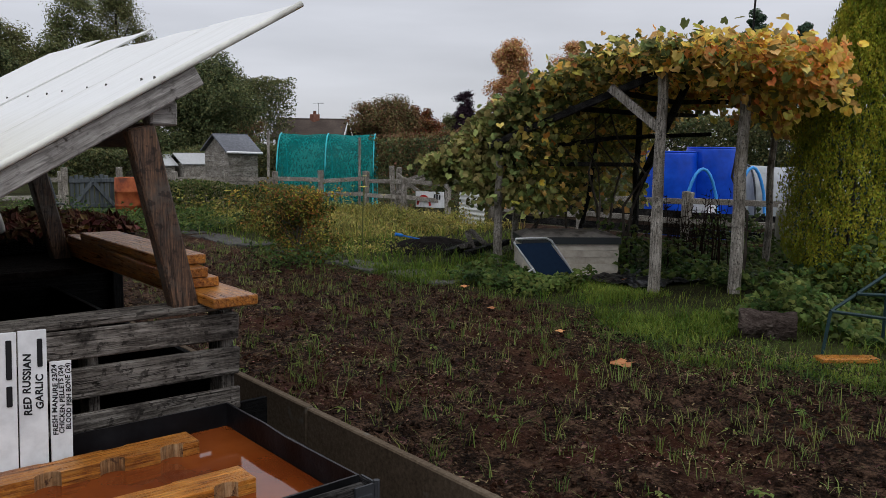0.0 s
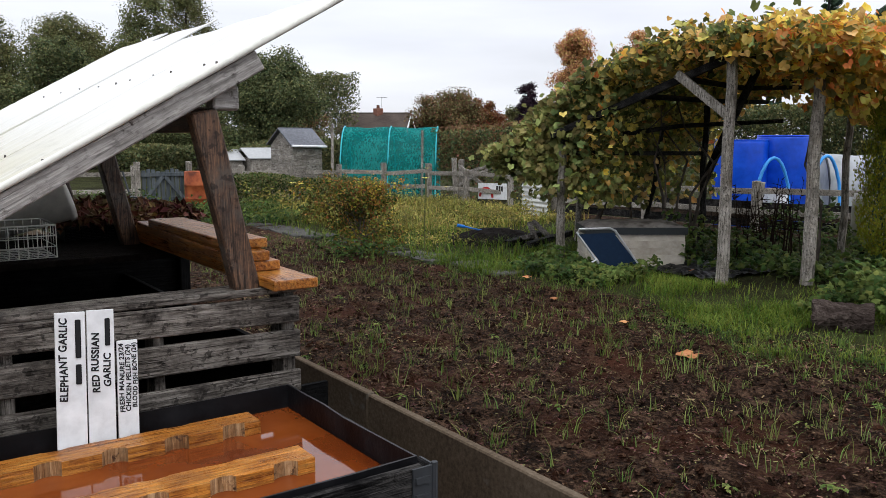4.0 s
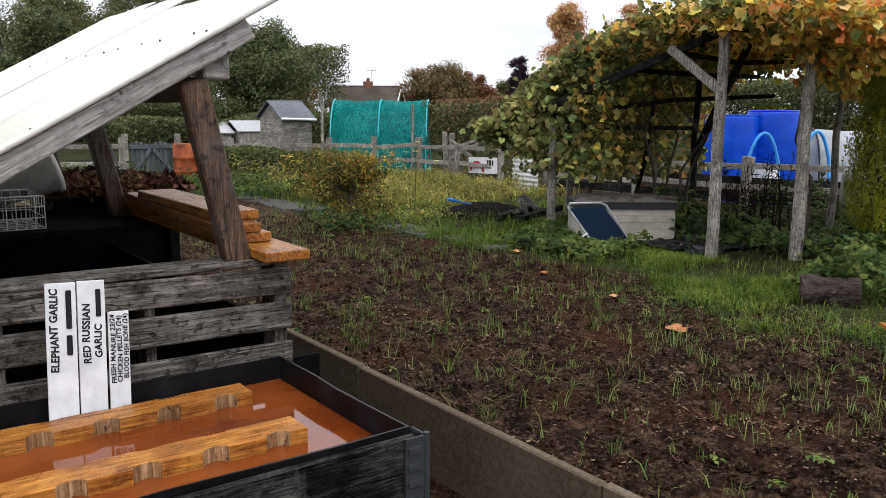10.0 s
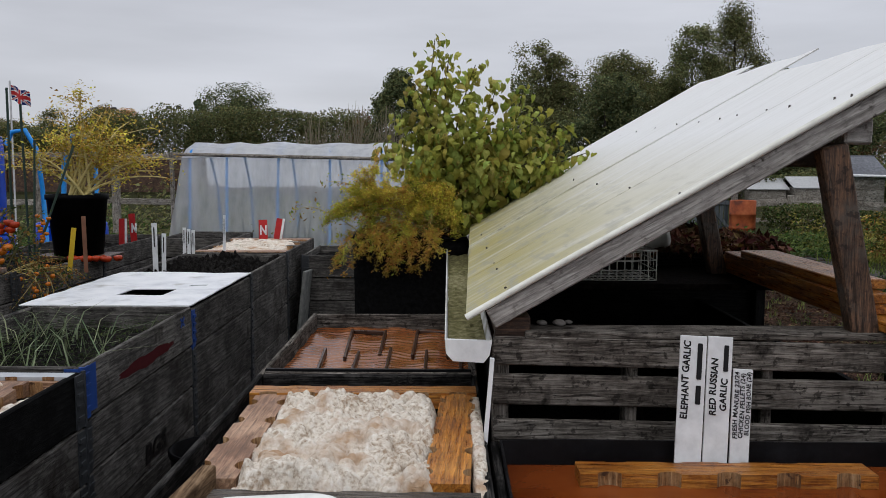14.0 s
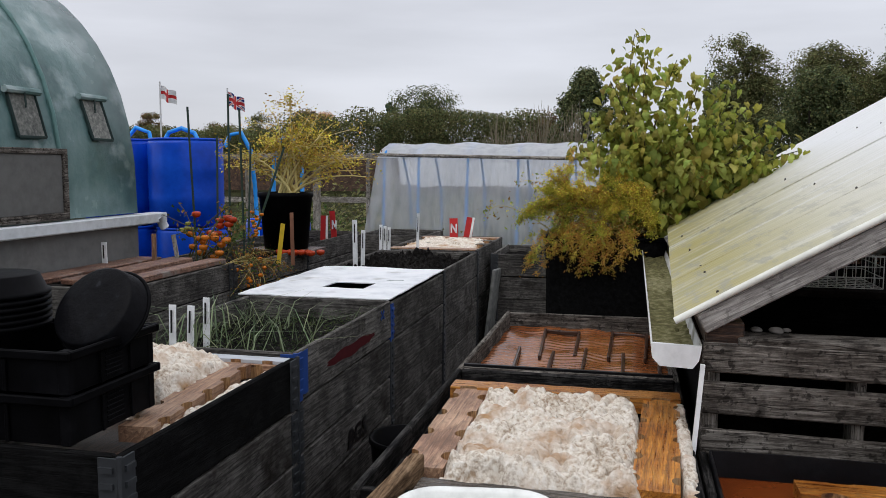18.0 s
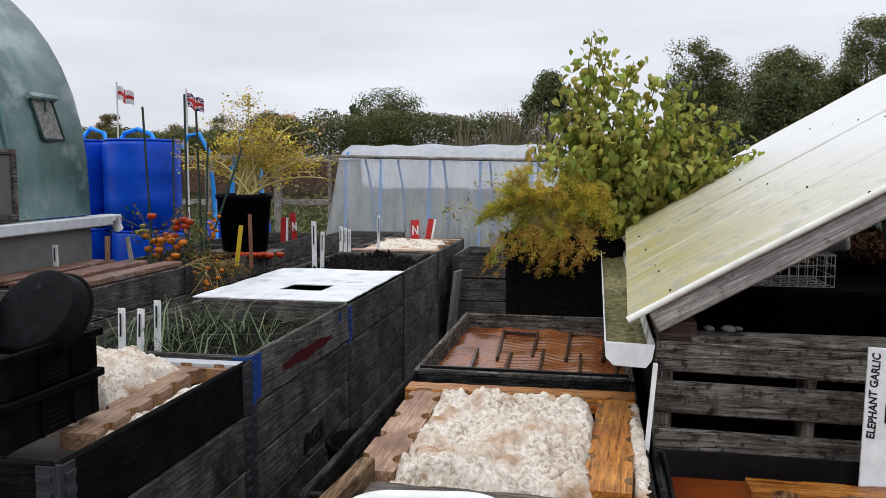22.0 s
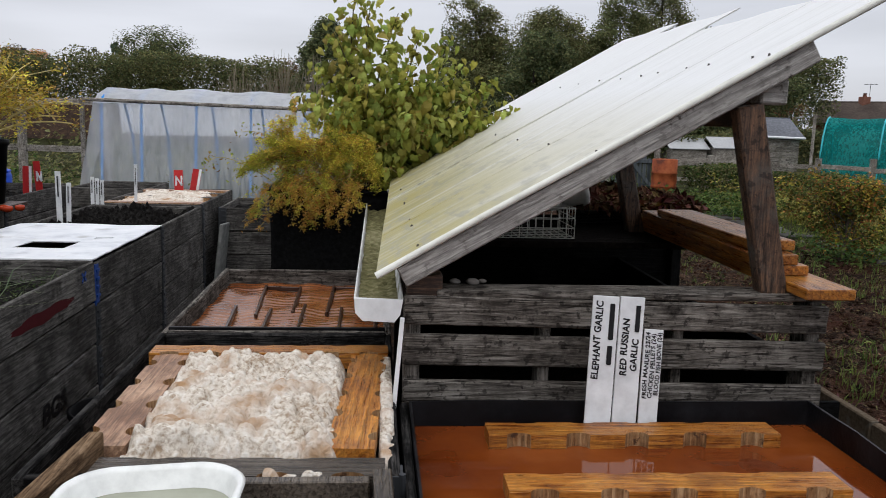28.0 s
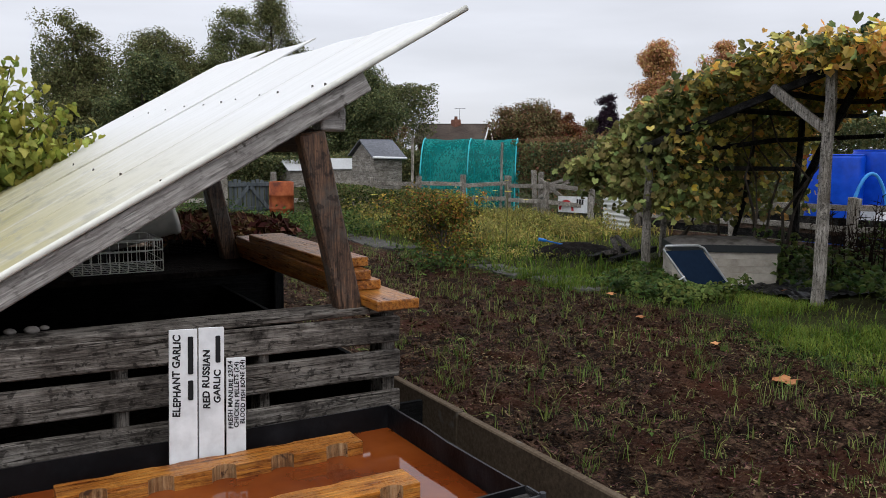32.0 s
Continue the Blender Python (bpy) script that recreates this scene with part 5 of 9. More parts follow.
def blades(n, xs, ys, zs, h, w, rng, lean=0.35):
    a = rng.uniform(0, 2 * np.pi, n)
    hh = h * rng.uniform(0.5, 1.3, n)
    side = np.stack([np.cos(a), np.sin(a), 0 * a], 1) * (w * rng.uniform(0.6, 1.3, n))[:, None]
    b = a + np.pi / 2 + rng.uniform(-0.5, 0.5, n)
    out = np.stack([np.cos(b), np.sin(b), 0 * b], 1) * (hh * lean * rng.uniform(0.2, 1.8, n))[:, None]
    base = np.stack([xs, ys, zs], 1)
    up = np.array([0, 0, 1.0]) * hh[:, None]
    V = np.concatenate([base - side, base + side, base + up * 0.6 + out * 0.4 + side * 0.7, base + up * 0.6 + out * 0.4 - side * 0.7, base + up * (1 - lean * 0.3) + out * 1.2], 1).reshape(-1, 3)
    k = np.arange(n) * 5
    F = [(i, i + 1, i + 2, i + 3) for i in k] + [(i + 3, i + 2, i + 4) for i in k]
    return V, F


def stuff(name, V, F, material, label, category):
    return tagged(new(name, mesh_np(name, V, F, material)), label, category, kind="stuff")


def scatter(n, x0, x1, y0, y1, rng, keep=None):
    x, y = rng.uniform(x0, x1, n), rng.uniform(y0, y1, n)
    if keep is not None:
        m = keep(x, y) > rng.random(n)
        x, y = x[m], y[m]
    return x, y


def plot_plants():
    rng = np.random.default_rng(11)
    # seedlings in tufts
    cx, cy = scatter(2700, 2.1, 5.35, -2.4, 8.5, rng, lambda x, y: np.clip(0.35 + 0.75 * (lattice(x, y, 1.1, 5) - 0.3) + 0.25 * (x > 3.8), 0, 1) * np.where(y > 4, 0.6, 1))
    per = rng.integers(3, 9, len(cx))
    x = np.repeat(cx, per) + rng.normal(0, 0.018, per.sum())
    y = np.repeat(cy, per) + rng.normal(0, 0.018, per.sum())
    hs = np.repeat(rng.uniform(0.03, 0.14, len(cx)), per)
    V, F = blades(len(x), x, y, ground_z(x, y) - 0.005, hs, 0.0026, rng, 0.5)
    stuff("grass_seedlings", V, F, SPROUT, "thin pale green grass seedlings scattered over dark soil", "grass")
    # straw litter
    x, y = scatter(105000, 2.05, 5.5, -2.5, 9.5, rng, lambda x, y: np.clip(0.30 + 0.9 * (lattice(x, y, 2.0, 6) - 0.25), 0.1, 1))
    n = len(x)
    a = rng.uniform(0, 2 * np.pi, n)
    L = 0.0035 + 0.012 * rng.random(n) ** 2.2
    d = np.stack([np.cos(a) * L, np.sin(a) * L, rng.uniform(-0.3, 0.5, n) * L], 1)
    s = np.stack([-np.sin(a), np.cos(a), rng.uniform(-0.6, 0.6, n)], 1) * rng.uniform(0.0012, 0.0042, n)[:, None]
    c = np.stack([x, y, ground_z(x, y) + 0.010], 1)
    V = np.concatenate([c - d - s, c - d + s, c + d + s, c + d - s], 1).reshape(-1, 3)
    k = np.arange(n) * 4
    F = [(i, i + 1, i + 2, i + 3) for i in k]
    stuff("straw_litter", V, F, STRAW, "fine dry plant litter lying on the soil", "litter")
    # clods
    x, y = scatter(15000, 2.1, 5.3, -2.4, 7.5, rng)
    n = len(x)
    r = 0.004 + 0.022 * rng.random(n) ** 2.5
    c = np.stack([x, y, ground_z(x, y) + r * 0.2], 1)
    oct_ = np.array([(1, 0, 0), (0, 1, 0), (-1, 0, 0), (0, -1, 0), (0, 0, 0.8), (0, 0, -0.8)])
    V = (c[:, None] + oct_ * r[:, None, None] * rng.uniform(0.6, 1.4, (n, 6, 1))).reshape(-1, 3)
    F = []
    for i in range(n):
        q = i * 6
        F += [(q + a, q + b, q + 4) for a, b in ((0, 1), (1, 2), (2, 3), (3, 0))] + [(q + b, q + a, q + 5) for a, b in ((0, 1), (1, 2), (2, 3), (3, 0))]
    stuff("soil_clods", V, F, MATS["damp_soil"], "crumbly dark soil clods", "soil")
    # small broad weeds
    cx, cy = scatter(70, 2.3, 5.3, -1.5, 8.5, rng, lambda x, y: 0.4 + 0.8 * (lattice(x, y, 0.9, 8) - 0.3))
    per = rng.integers(7, 16, len(cx))
    x, y = np.repeat(cx, per), np.repeat(cy, per)
    a = rng.uniform(0, 2 * np.pi, len(x))
    L = np.repeat(rng.uniform(0.03, 0.075, len(cx)), per)
    c = np.stack([x + np.cos(a) * L * 0.4, y + np.sin(a) * L * 0.4, ground_z(x, y) + 0.02 + L * 0.2], 1)
    V, F = leaf_cloud(c, np.stack([np.cos(a) * 0.4, np.sin(a) * 0.4, 0 * a + 1], 1), 0.030, rng)
    stuff("small_weeds", V, F, SPROUT, "small light green weeds in the soil", "weeds")
    # grass verge
    def verge(x, y):
        e = PATH_X - 0.15 + (lattice(x, y, 1.2, 9) - 0.5) * 0.7 - 0.35 * smoothstep(2.5, 0.3, y)
        return ((x > e) * (1 - 0.8 * smoothstep(6.5, 7.0, x))) * (0.10 + 0.90 * smoothstep(0.38, 0.62, lattice(x, y, 1.7, 12)))
    x, y = scatter(62000, 4.7, 7.4, -0.8, 5.2, rng, verge)
    V, F = blades(len(x), x, y, ground_z(x, y) - 0.01, 0.04 + 0.10 * lattice(x, y, 1.5, 3), 0.0030, rng, 0.5)
    stuff("verge_grass", V, F, GRASS, "lush green grass verge beside the pergola", "grass")
    x, y = scatter(26000, 4.5, 6.4, -1.0, 5.6, rng, lambda x, y: verge(x + 0.25, y) * (1 - 0.8 * smoothstep(5.5, 6.2, x)))
    V, F = leaf_cloud(np.stack([x, y, ground_z(x, y) + 0.012 + 0.035 * rng.random(len(x))], 1), rng.normal(0, 0.5, (len(x), 3)) + [0, 0, 1], 0.017, rng, "blob")
    stuff("chickweed", V, F, NETTLE, "carpet of small bright green leaves at the plot edge", "weeds")
    x, y = scatter(11000, 6.0, 10.3, 7.4, 12.6, rng, lambda x, y: 0.25 + 0.75 * (lattice(x, y, 0.9, 15) > 0.42))
    V, F = blades(len(x), x, y, ground_z(x, y) - 0.01, 0.08 + 0.30 * lattice(x, y, 0.9, 17), 0.006, rng, 0.6)
    stuff("tall_weeds", V, F, WEED_Y, "tall wispy yellowing grass near the fence", "weeds")
    x, y = scatter(7000, 5.2, 9.5, 4.6, 13, rng, lambda x, y: 0.35 + 0.6 * (lattice(x, y, 0.8, 14) > 0.45))
    V, F = blades(len(x), x, y, ground_z(x, y) - 0.01, 0.16, 0.006, rng, 0.5)
    stuff("rough_grass", V, F, GRASS, "rough grass along the path", "grass")
    # low broad leaved weeds
    for nm, (x0, x1, y0, y1), n, h, m, lab, sz, seed in (
            ("nettles", (7.3, 9.6, 0.2, 3.6), 5200, 0.40, NETTLE, "green nettles under the pergola", 0.055, 1),
            ("ground_cover", (5.5, 6.5, 2.9, 4.4), 2200, 0.17, NETTLE, "low green weeds by the folded lounger", 0.040, 2),
            ("ground_cover", (6.0, 7.8, -0.5, 1.2), 4200, 0.28, NETTLE, "broad leaved weeds beside the log", 0.046, 3),
            ("weed_patch", (5.9, 10.2, 7.6, 12.4), 9000, 0.30, WEED_Y, "tall yellowing weeds near the fence", 0.06, 4),
            ("weed_patch", (3.2, 6.4, 9.6, 13.0), 6000, 0.32, NETTLE, "green weeds before the gate", 0.07, 5),
            ("weed_patch", (5.6, 7.8, 5.8, 7.8), 1800, 0.18, WEED_Y, "short weeds on the path edge", 0.04, 6),
            ("weed_patch", (4.3, 5.4, 5.4, 6.3), 700, 0.16, NETTLE, "green weeds at the foot of the bush", 0.05, 7),
            ("weed_patch", (-7.5, -3.9, 6.6, 12.5), 5000, 0.55, NETTLE, "green allotment growth beyond the barrels", 0.08, 8),
            ("weed_patch", (-4.0, 0.8, 6.2, 7.6), 2200, 0.6, L_OLIVE, "low greenery before the fleece tunnel", 0.05, 9),
            ("weed_patch", (-9, 2.2, 10.5, 20), 7000, 0.8, L_OLIVE, "rough growth behind the tunnels", 0.14, 10)):
        x, y = scatter(n, x0, x1, y0, y1, rng)
        lo = lattice(x, y, 1.4, 20 + seed)
        z = ground_z(x, y) + h * (0.25 + 1.5 * lo ** 2) * (0.6 + 0.8 * lattice(x, y, 5, 40 + seed)) * rng.random(len(x)) ** 0.6
        V, F = leaf_cloud(np.stack([x, y, z], 1), rng.normal(0, 0.5, (len(x), 3)) + [-0.3, -0.3, 1], sz, rng, "heart" if nm in ("nettles", "ground_cover") else "leaf")
        stuff(nm, V, F, m, lab, "weeds")


plot_plants()

# autumn bush on the path edge
tree("autumn_bush", 4.93, 6.10, 1.08, 1.22, leafmat("autumn_bush_leaves", [(0.070, 0.062, 0.016), (0.21, 0.155, 0.032), (0.55, 0.36, 0.065)], 0.6), 9000, 0.040, "yellowing autumn bush at the path edge", "round", 0.05, 61, second=NETTLE, limbs=26)


# grape vine over the pergola
def make_vine():
    rng = np.random.default_rng(21)
    t = thing("grape_vine", (7.4, 3.2, 0.15), "grape vine with green, yellow and orange autumn leaves", "vine")
    ys = np.array([1.0, 1.4, 2.1, 2.8, 3.6, 3.95, 4.5, 4.95, 5.35, 5.7])
    zt = np.array([2.32, 2.45, 2.44, 2.46, 2.28, 2.16, 1.86, 1.60, 1.30, 1.1])
    P, N = [], []
    n = 17000  # canopy
    y = rng.uniform(1.05, 5.5, n)
    x = rng.uniform(6.35, 9.2, n)
    z = np.interp(y, ys, zt) - 0.04 * (x - 6.9) + rng.normal(0, 0.07, n) - 0.18 * rng.random(n) ** 2 + 0.12 * (lattice(x, y, 2.0, 40) - 0.5)
    P.append(np.stack([x, y, z], 1)), N.append(rng.normal(0, 0.65, (n, 3)) + [-0.3, -0.4, 0.9])
    n = 3000  # curtain on the near side
    y = rng.uniform(3.55, 5.55, n)
    zz = np.interp(y, ys, zt)
    lo = 0.78 + 0.25 * lattice(y, y * 0, 1.9, 41) + 0.60 * smoothstep(4.5, 5.3, y)
    x = rng.normal(6.62, 0.16, n)
    z = lo + (zz - lo) * rng.random(n)
    P.append(np.stack([x, y, z], 1)), N.append(rng.normal(0, 0.8, (n, 3)) + [-0.35, -0.3, 0.5])
    n = 2000  # hanging at the east end
    y, x = rng.uniform(0.95, 2.1, n), rng.uniform(7.1, 8.6, n)
    z = 2.5 - 0.95 * rng.random(n) * (0.4 + 0.6 * lattice(x, y, 1.7, 42))
    P.append(np.stack([x, y, z], 1)), N.append(rng.normal(0, 0.5, (n, 3)) + [-0.6, -0.8, 0.4])
    n = 2600  # deep inside
    y, x = rng.uniform(4.1, 6.0, n), rng.uniform(7.2, 9.2, n)
    z = 0.75 + 1.3 * rng.random(n)
    z = np.minimum(z, np.interp(y, ys, zt) - 0.1)
    P.append(np.stack([x, y, z], 1)), N.append(rng.normal(0, 0.6, (n, 3)) + [-0.6, -0.5, 0.4])
    n = 420  # loose shoots above
    y, x = rng.uniform(1.0, 4.2, n), rng.uniform(6.5, 8.6, n)
    z = np.interp(y, ys, zt) + 0.20 * rng.random(n) ** 2
    P.append(np.stack([x, y, z], 1)), N.append(rng.normal(0, 0.8, (n, 3)) + [0, 0, 0.5])
    P, N = np.concatenate(P), np.concatenate(N)
    far = np.hypot(P[:, 0] - 8.25, P[:, 1] - 1.22) > 0.62
    P, N = P[far], N[far]
    f = P[:, 1] + 0.3 + 0.55 * (P[:, 0] - 7.2) * -1 + 1.6 * (lattice(P[:, 0], P[:, 1], 1.4, 43) - 0.5) + rng.normal(0, 1.25, len(P)) - 0.3 * (P[:, 2] > 2.2)
    for nm, m, keep in (("green_leaves", V_GREEN, f > 3.35), ("yellow_leaves", V_YELLOW, (f <= 3.35) & (f > 1.6)), ("orange_leaves", V_ORANGE, f <= 1.6)):
        V, F = leaf_cloud(P[keep], N[keep], 0.069, rng, "vine", 0.9)
        under(t, nm, V, F, m)
    for i in range(9):
        bm = bmesh.new()
        x0, y0 = rng.uniform(7.2, 8.6), rng.uniform(1.6, 5.2)
        pts = [(x0, y0, 0.12)]
        for k in range(1, 6):
            pts.append((x0 + rng.normal(0, 0.09) * k * 0.6, y0 + rng.normal(0, 0.09) * k * 0.6, 0.12 + k * 0.38))
        tube(bm, [p for p in pts if p[2] < np.interp(p[1], ys, zt)], 0.022, 5, 0.008)
        part("vine_stem", bm, BARK, t)


make_vine()

# ---- wool and planks in the beds ----
WOOL = surface("raw_sheep_wool", [(0.38, 0.28, 0.19), (0.78, 0.71, 0.61), (0.93, 0.895, 0.83)], 85, 0.95, 1.0, coarse=9, vary=0, dist=0.012, detail=10,
               wear=((0.46, 0.285, 0.155), 0.50, 0.70, 9.0), spec=0.1)


def wool_heap(outline, z0, amp, label, seed, dome=0.04, res=0.005):
    """A tufted fleece surface over a rectangle, with curls heaped on it."""
    x0, x1, y0, y1 = outline
    nx, ny = int((x1 - x0) / res), int((y1 - y0) / res)
    X, Y = np.meshgrid(np.linspace(x0, x1, nx), np.linspace(y0, y1, ny), indexing="ij")
    # curls: overlapping puffs, then fine crimp
    rng = np.random.default_rng(seed)
    z = np.zeros_like(X)
    gx, gy = (x1 - x0) / (nx - 1), (y1 - y0) / (ny - 1)
    for _ in range(int((x1 - x0) * (y1 - y0) / 0.00016) + 6):
        cx, cy, r = rng.uniform(x0, x1), rng.uniform(y0, y1), rng.uniform(0.007, 0.026)
        i0, i1 = max(0, int((cx - r - x0) / gx)), min(nx, int((cx + r - x0) / gx) + 2)
        j0, j1 = max(0, int((cy - r - y0) / gy)), min(ny, int((cy + r - y0) / gy) + 2)
        st = rng.uniform(0.6, 1.6)
        d = ((X[i0:i1, j0:j1] - cx) ** 2 * st + (Y[i0:i1, j0:j1] - cy) ** 2 / st) / r ** 2
        puff = np.sqrt(np.clip(1 - d, 0, 1)) * r / 0.030 * 1.2 + rng.uniform(-0.2, 0.7) * (d < 1)
        z[i0:i1, j0:j1] = np.maximum(z[i0:i1, j0:j1], puff)
    z += 0.35 * lattice(X, Y, 60, seed) + 0.8 * lattice(X, Y, 7, seed + 2) + 0.55 * lattice(X, Y, 17, seed + 3)
    u, v = (X - x0) / (x1 - x0), (Y - y0) / (y1 - y0)
    ragged = 0.050 * (lattice(X, Y, 16, seed + 4) + 0.6 * lattice(X, Y, 40, seed + 5))
    rim = np.clip((np.minimum(np.minimum(u, 1 - u), np.minimum(v, 1 - v)) - ragged * (x1 - x0 > 0.3)) * 15, 0, 1) ** 0.5
    Z = z0 + (amp * z + dome * np.sin(np.pi * u) * np.sin(np.pi * v)) * rim - 0.03 * (1 - rim)
    V = np.stack([X, Y, Z], -1).reshape(-1, 3)
    i, j = np.meshgrid(np.arange(nx - 1), np.arange(ny - 1), indexing="ij")
    a = (i * ny + j).ravel()
    F = np.stack([a, a + ny, a + ny + 1, a + 1], 1)
    ob = new("sheep_wool", mesh_np("sheep_wool", V, F, WOOL, True))
    return tagged(ob, label, "wool", kind="stuff")


wool_heap((-0.640, -0.120, -0.525, 0.272), 0.742, 0.034, "white and tan raw sheep wool heaped in the bed", 3, 0.022, 0.004)
wool_heap((-0.058, -0.016, -0.53, 0.30), 0.742, 0.024, "strip of grey wool stuffed along the bed edge", 5, 0.016, 0.004)
wool_heap((-0.30, -0.16, -0.592, -0.560), 0.742, 0.026, "small tufts of wool caught at the front board", 12, 0.008, 0.004)
wool_heap((-2.11, -1.52, -0.12, 0.40), 0.765, 0.034, "white fleece heaped in the blackened bed", 8, 0.05)
wool_heap((-1.455, -1.400, -0.40, 0.44), 0.735, 0.022, "white wool along the bed edge", 9, 0.01)
wool_heap((-2.16, -1.44, 4.30, 5.45), 0.775, 0.025, "white wool in the far bed", 10, 0.02, 0.02)

BR_Y = wood("orange", "x")
notched_plank("notched_plank", (-0.606, -0.425, 0.752), 91.0, 0.70, 0.104, 0.048, 4, 0.029, wood("pale", "x"), "pale pink brown notched plank beside the wool", True)
notched_plank("notched_plank", (-0.066, -0.452, 0.752), 87.2, 0.735, 0.108, 0.048, 5, 0.024, BR_Y, "wet orange notched plank along the wool", True)
notched_plank("notched_plank", (-0.742, 0.262, 0.757), 0.6, 0.715, 0.085, 0.050, 6, 0.028, wood("orange", "x"), "orange notched plank behind the wool", depth=0.6)
notched_plank("notched_plank", (-0.645, -0.572, 0.747), -1.2, 0.60, 0.092, 0.050, 4, 0.034, wood("wetgrey", "x"), "wet dark notched plank before the wool", depth=0.6)
notched_plank("notched_plank", (-1.428, -0.34, 0.765), 95.5, 0.72, 0.10, 0.045, 5, 0.026, wood("pale", "x"), "pale notched plank edging the fleece", True)
notched_plank("notched_plank", (-2.10, 0.375, 0.755), 0.0, 0.71, 0.07, 0.05, 4, 0.028, wood("pale", "x"), "pale notched plank at the back of the bed")
notched_plank("notched_plank", (-2.12, 0.395, 0.806), 0.0, 0.74, 0.06, 0.012, 6, 0.02, plain("grey_plastic_strip", (0.42, 0.44, 0.47), 0.4), "silver grey scalloped strip over the back plank")
for k, (yy, m) in enumerate(((4.27, "pale"), (4.72, "grey"), (5.05, "grey"), (5.36, "pale"))):
    notched_plank("notched_plank", (-2.17, yy, 0.80), 0, 0.75, 0.13, 0.03, 6, 0.03, wood(m, "x"), "grey brown notched plank over wool")
bm = bmesh.new()
box(bm, -2.12, -1.40, -0.55, 0.44, 0.70, 0.742, 0.004)
single("fill_board", bm, wood("brown", "y"), "brown board under the fleece", "board", (-1.75, 0, 0.7))
bm = bmesh.new()
box(bm, -0.765, -0.036, -0.536, 0.536, 0.70, 0.742, 0.004)
single("fill_board", bm, wood("dark", "y"), "dark board under the wool", "board", (-0.4, 0, 0.7))
# loose boards at the front of the wool bed
for a, b2, w, h, lab in (((-0.668, -0.42, 0.775), (-0.704, -0.82, 0.770), 0.034, 0.112, "stained brown board end leaning on the wool bed"),
                         ((-0.05, -0.585, 0.765), (-0.045, -0.78, 0.765), 0.038, 0.10, "grey board end beside the flooded bed"),
                         ((-0.335, -0.60, 0.755), (-0.075, -0.60, 0.755), 0.028, 0.09, "wet grey board in front of the wool")):
    bm = bmesh.new()
    beam(bm, a, b2, w, h, 0.003)
    single("board", bm, wood("tan" if "brown" in lab else "wetgrey", "y"), lab, "board", a)
bm = bmesh.new()
beam(bm, (0.002, -0.085, 1.005), (-0.026, -0.125, 0.66), 0.011, 0.022, 0.001, up=(0, 1, 0))
single("white_batten", bm, WHITE, "thin white batten leaning on the pallet end", "batten", (-0.02, -0.1, 0.66))


# white water tub
def make_tub():
    t = thing("water_tub", (-0.470, -0.888, 0), "white plastic tub of cloudy rainwater", "tub")
    bm = bmesh.new()

    def ring(hx, hy, z, r):
        out = []
        for cx, cy, a0 in ((hx - r, hy - r, 0), (-hx + r, hy - r, 90), (-hx + r, -hy + r, 180), (hx - r, -hy + r, 270)):
            for k in range(7):
                a = radians(a0 + 15 * k)
                out.append(bm.verts.new((-0.470 + cx * 0.9 + r * math.cos(a), -0.888 + cy + r * math.sin(a), (z + 0.048 if z > 0.1 else z) + 0.004 * math.sin(cx * 20))))
        return out

    rs = [ring(0.13, 0.20, 0.0, 0.06), ring(0.15, 0.235, 0.74, 0.08), ring(0.162, 0.247, 0.765, 0.09), ring(0.176, 0.26, 0.796, 0.095), ring(0.168, 0.252, 0.802, 0.09), ring(0.158, 0.243, 0.792, 0.085), ring(0.145, 0.23, 0.72, 0.08)]
    for a, b in zip(rs, rs[1:]):
        for k in range(28):
            bm.faces.new((a[k], a[(k + 1) % 28], b[(k + 1) % 28], b[k]))
    bm.faces.new(rs[0][::-1]), bm.faces.new(rs[-1])
    part("body", bm, plain("white_tub_plastic", (0.76, 0.77, 0.74), 0.35), t, smooth=True)
    bm = bmesh.new()
    r = ring(0.150, 0.235, 0.757, 0.083)
    bm.faces.new(r)
    bm.verts.ensure_lookup_table()
    part("water", bm, surface("cloudy_water", [(0.26, 0.27, 0.20), (0.34, 0.35, 0.27), (0.40, 0.41, 0.33)], 4, 0.1, 0.02, vary=0), t, "cloudy grey green water")


make_tub()

# ---- brown sheet over the second bed ----
SHEET = surface("wet_brown_sheet", [(0.10, 0.030, 0.010), (0.18, 0.060, 0.020), (0.27, 0.105, 0.042)], 5, 0.14, 0.35, (1, 0.4, 1), 3, vary=0, spec=0.55, dist=0.02)
nx, ny = 80, 260
X, Y = np.meshgrid(np.linspace(-0.768, -0.034, nx), np.linspace(0.60, 1.738, ny), indexing="ij")
Z = 0.715 + 0.010 * (lattice(X, Y, 5, 51) - 0.5) + 0.012 * np.sin((Y + 0.06 * np.sin(X * 9)) * 22) * 0.35 + 0.004 * np.cos(X * 34) + 0.0016 * np.sin(Y * 150 + 5 * lattice(X, Y, 4, 52))
V = np.stack([X, Y, Z], -1).reshape(-1, 3)
i, j = np.meshgrid(np.arange(nx - 1), np.arange(ny - 1), indexing="ij")
a = (i * ny + j).ravel()
sheet_t = thing("bed_cover", (-0.4, 1.15, 0.7), "wet glossy brown moulded sheet covering the bed", "cover")
under(sheet_t, "sheet", V, np.stack([a, a + ny, a + ny + 1, a + 1], 1), SHEET, kind="")
RIB = plain("dark_brown_rib", (0.045, 0.02, 0.012), 0.3)
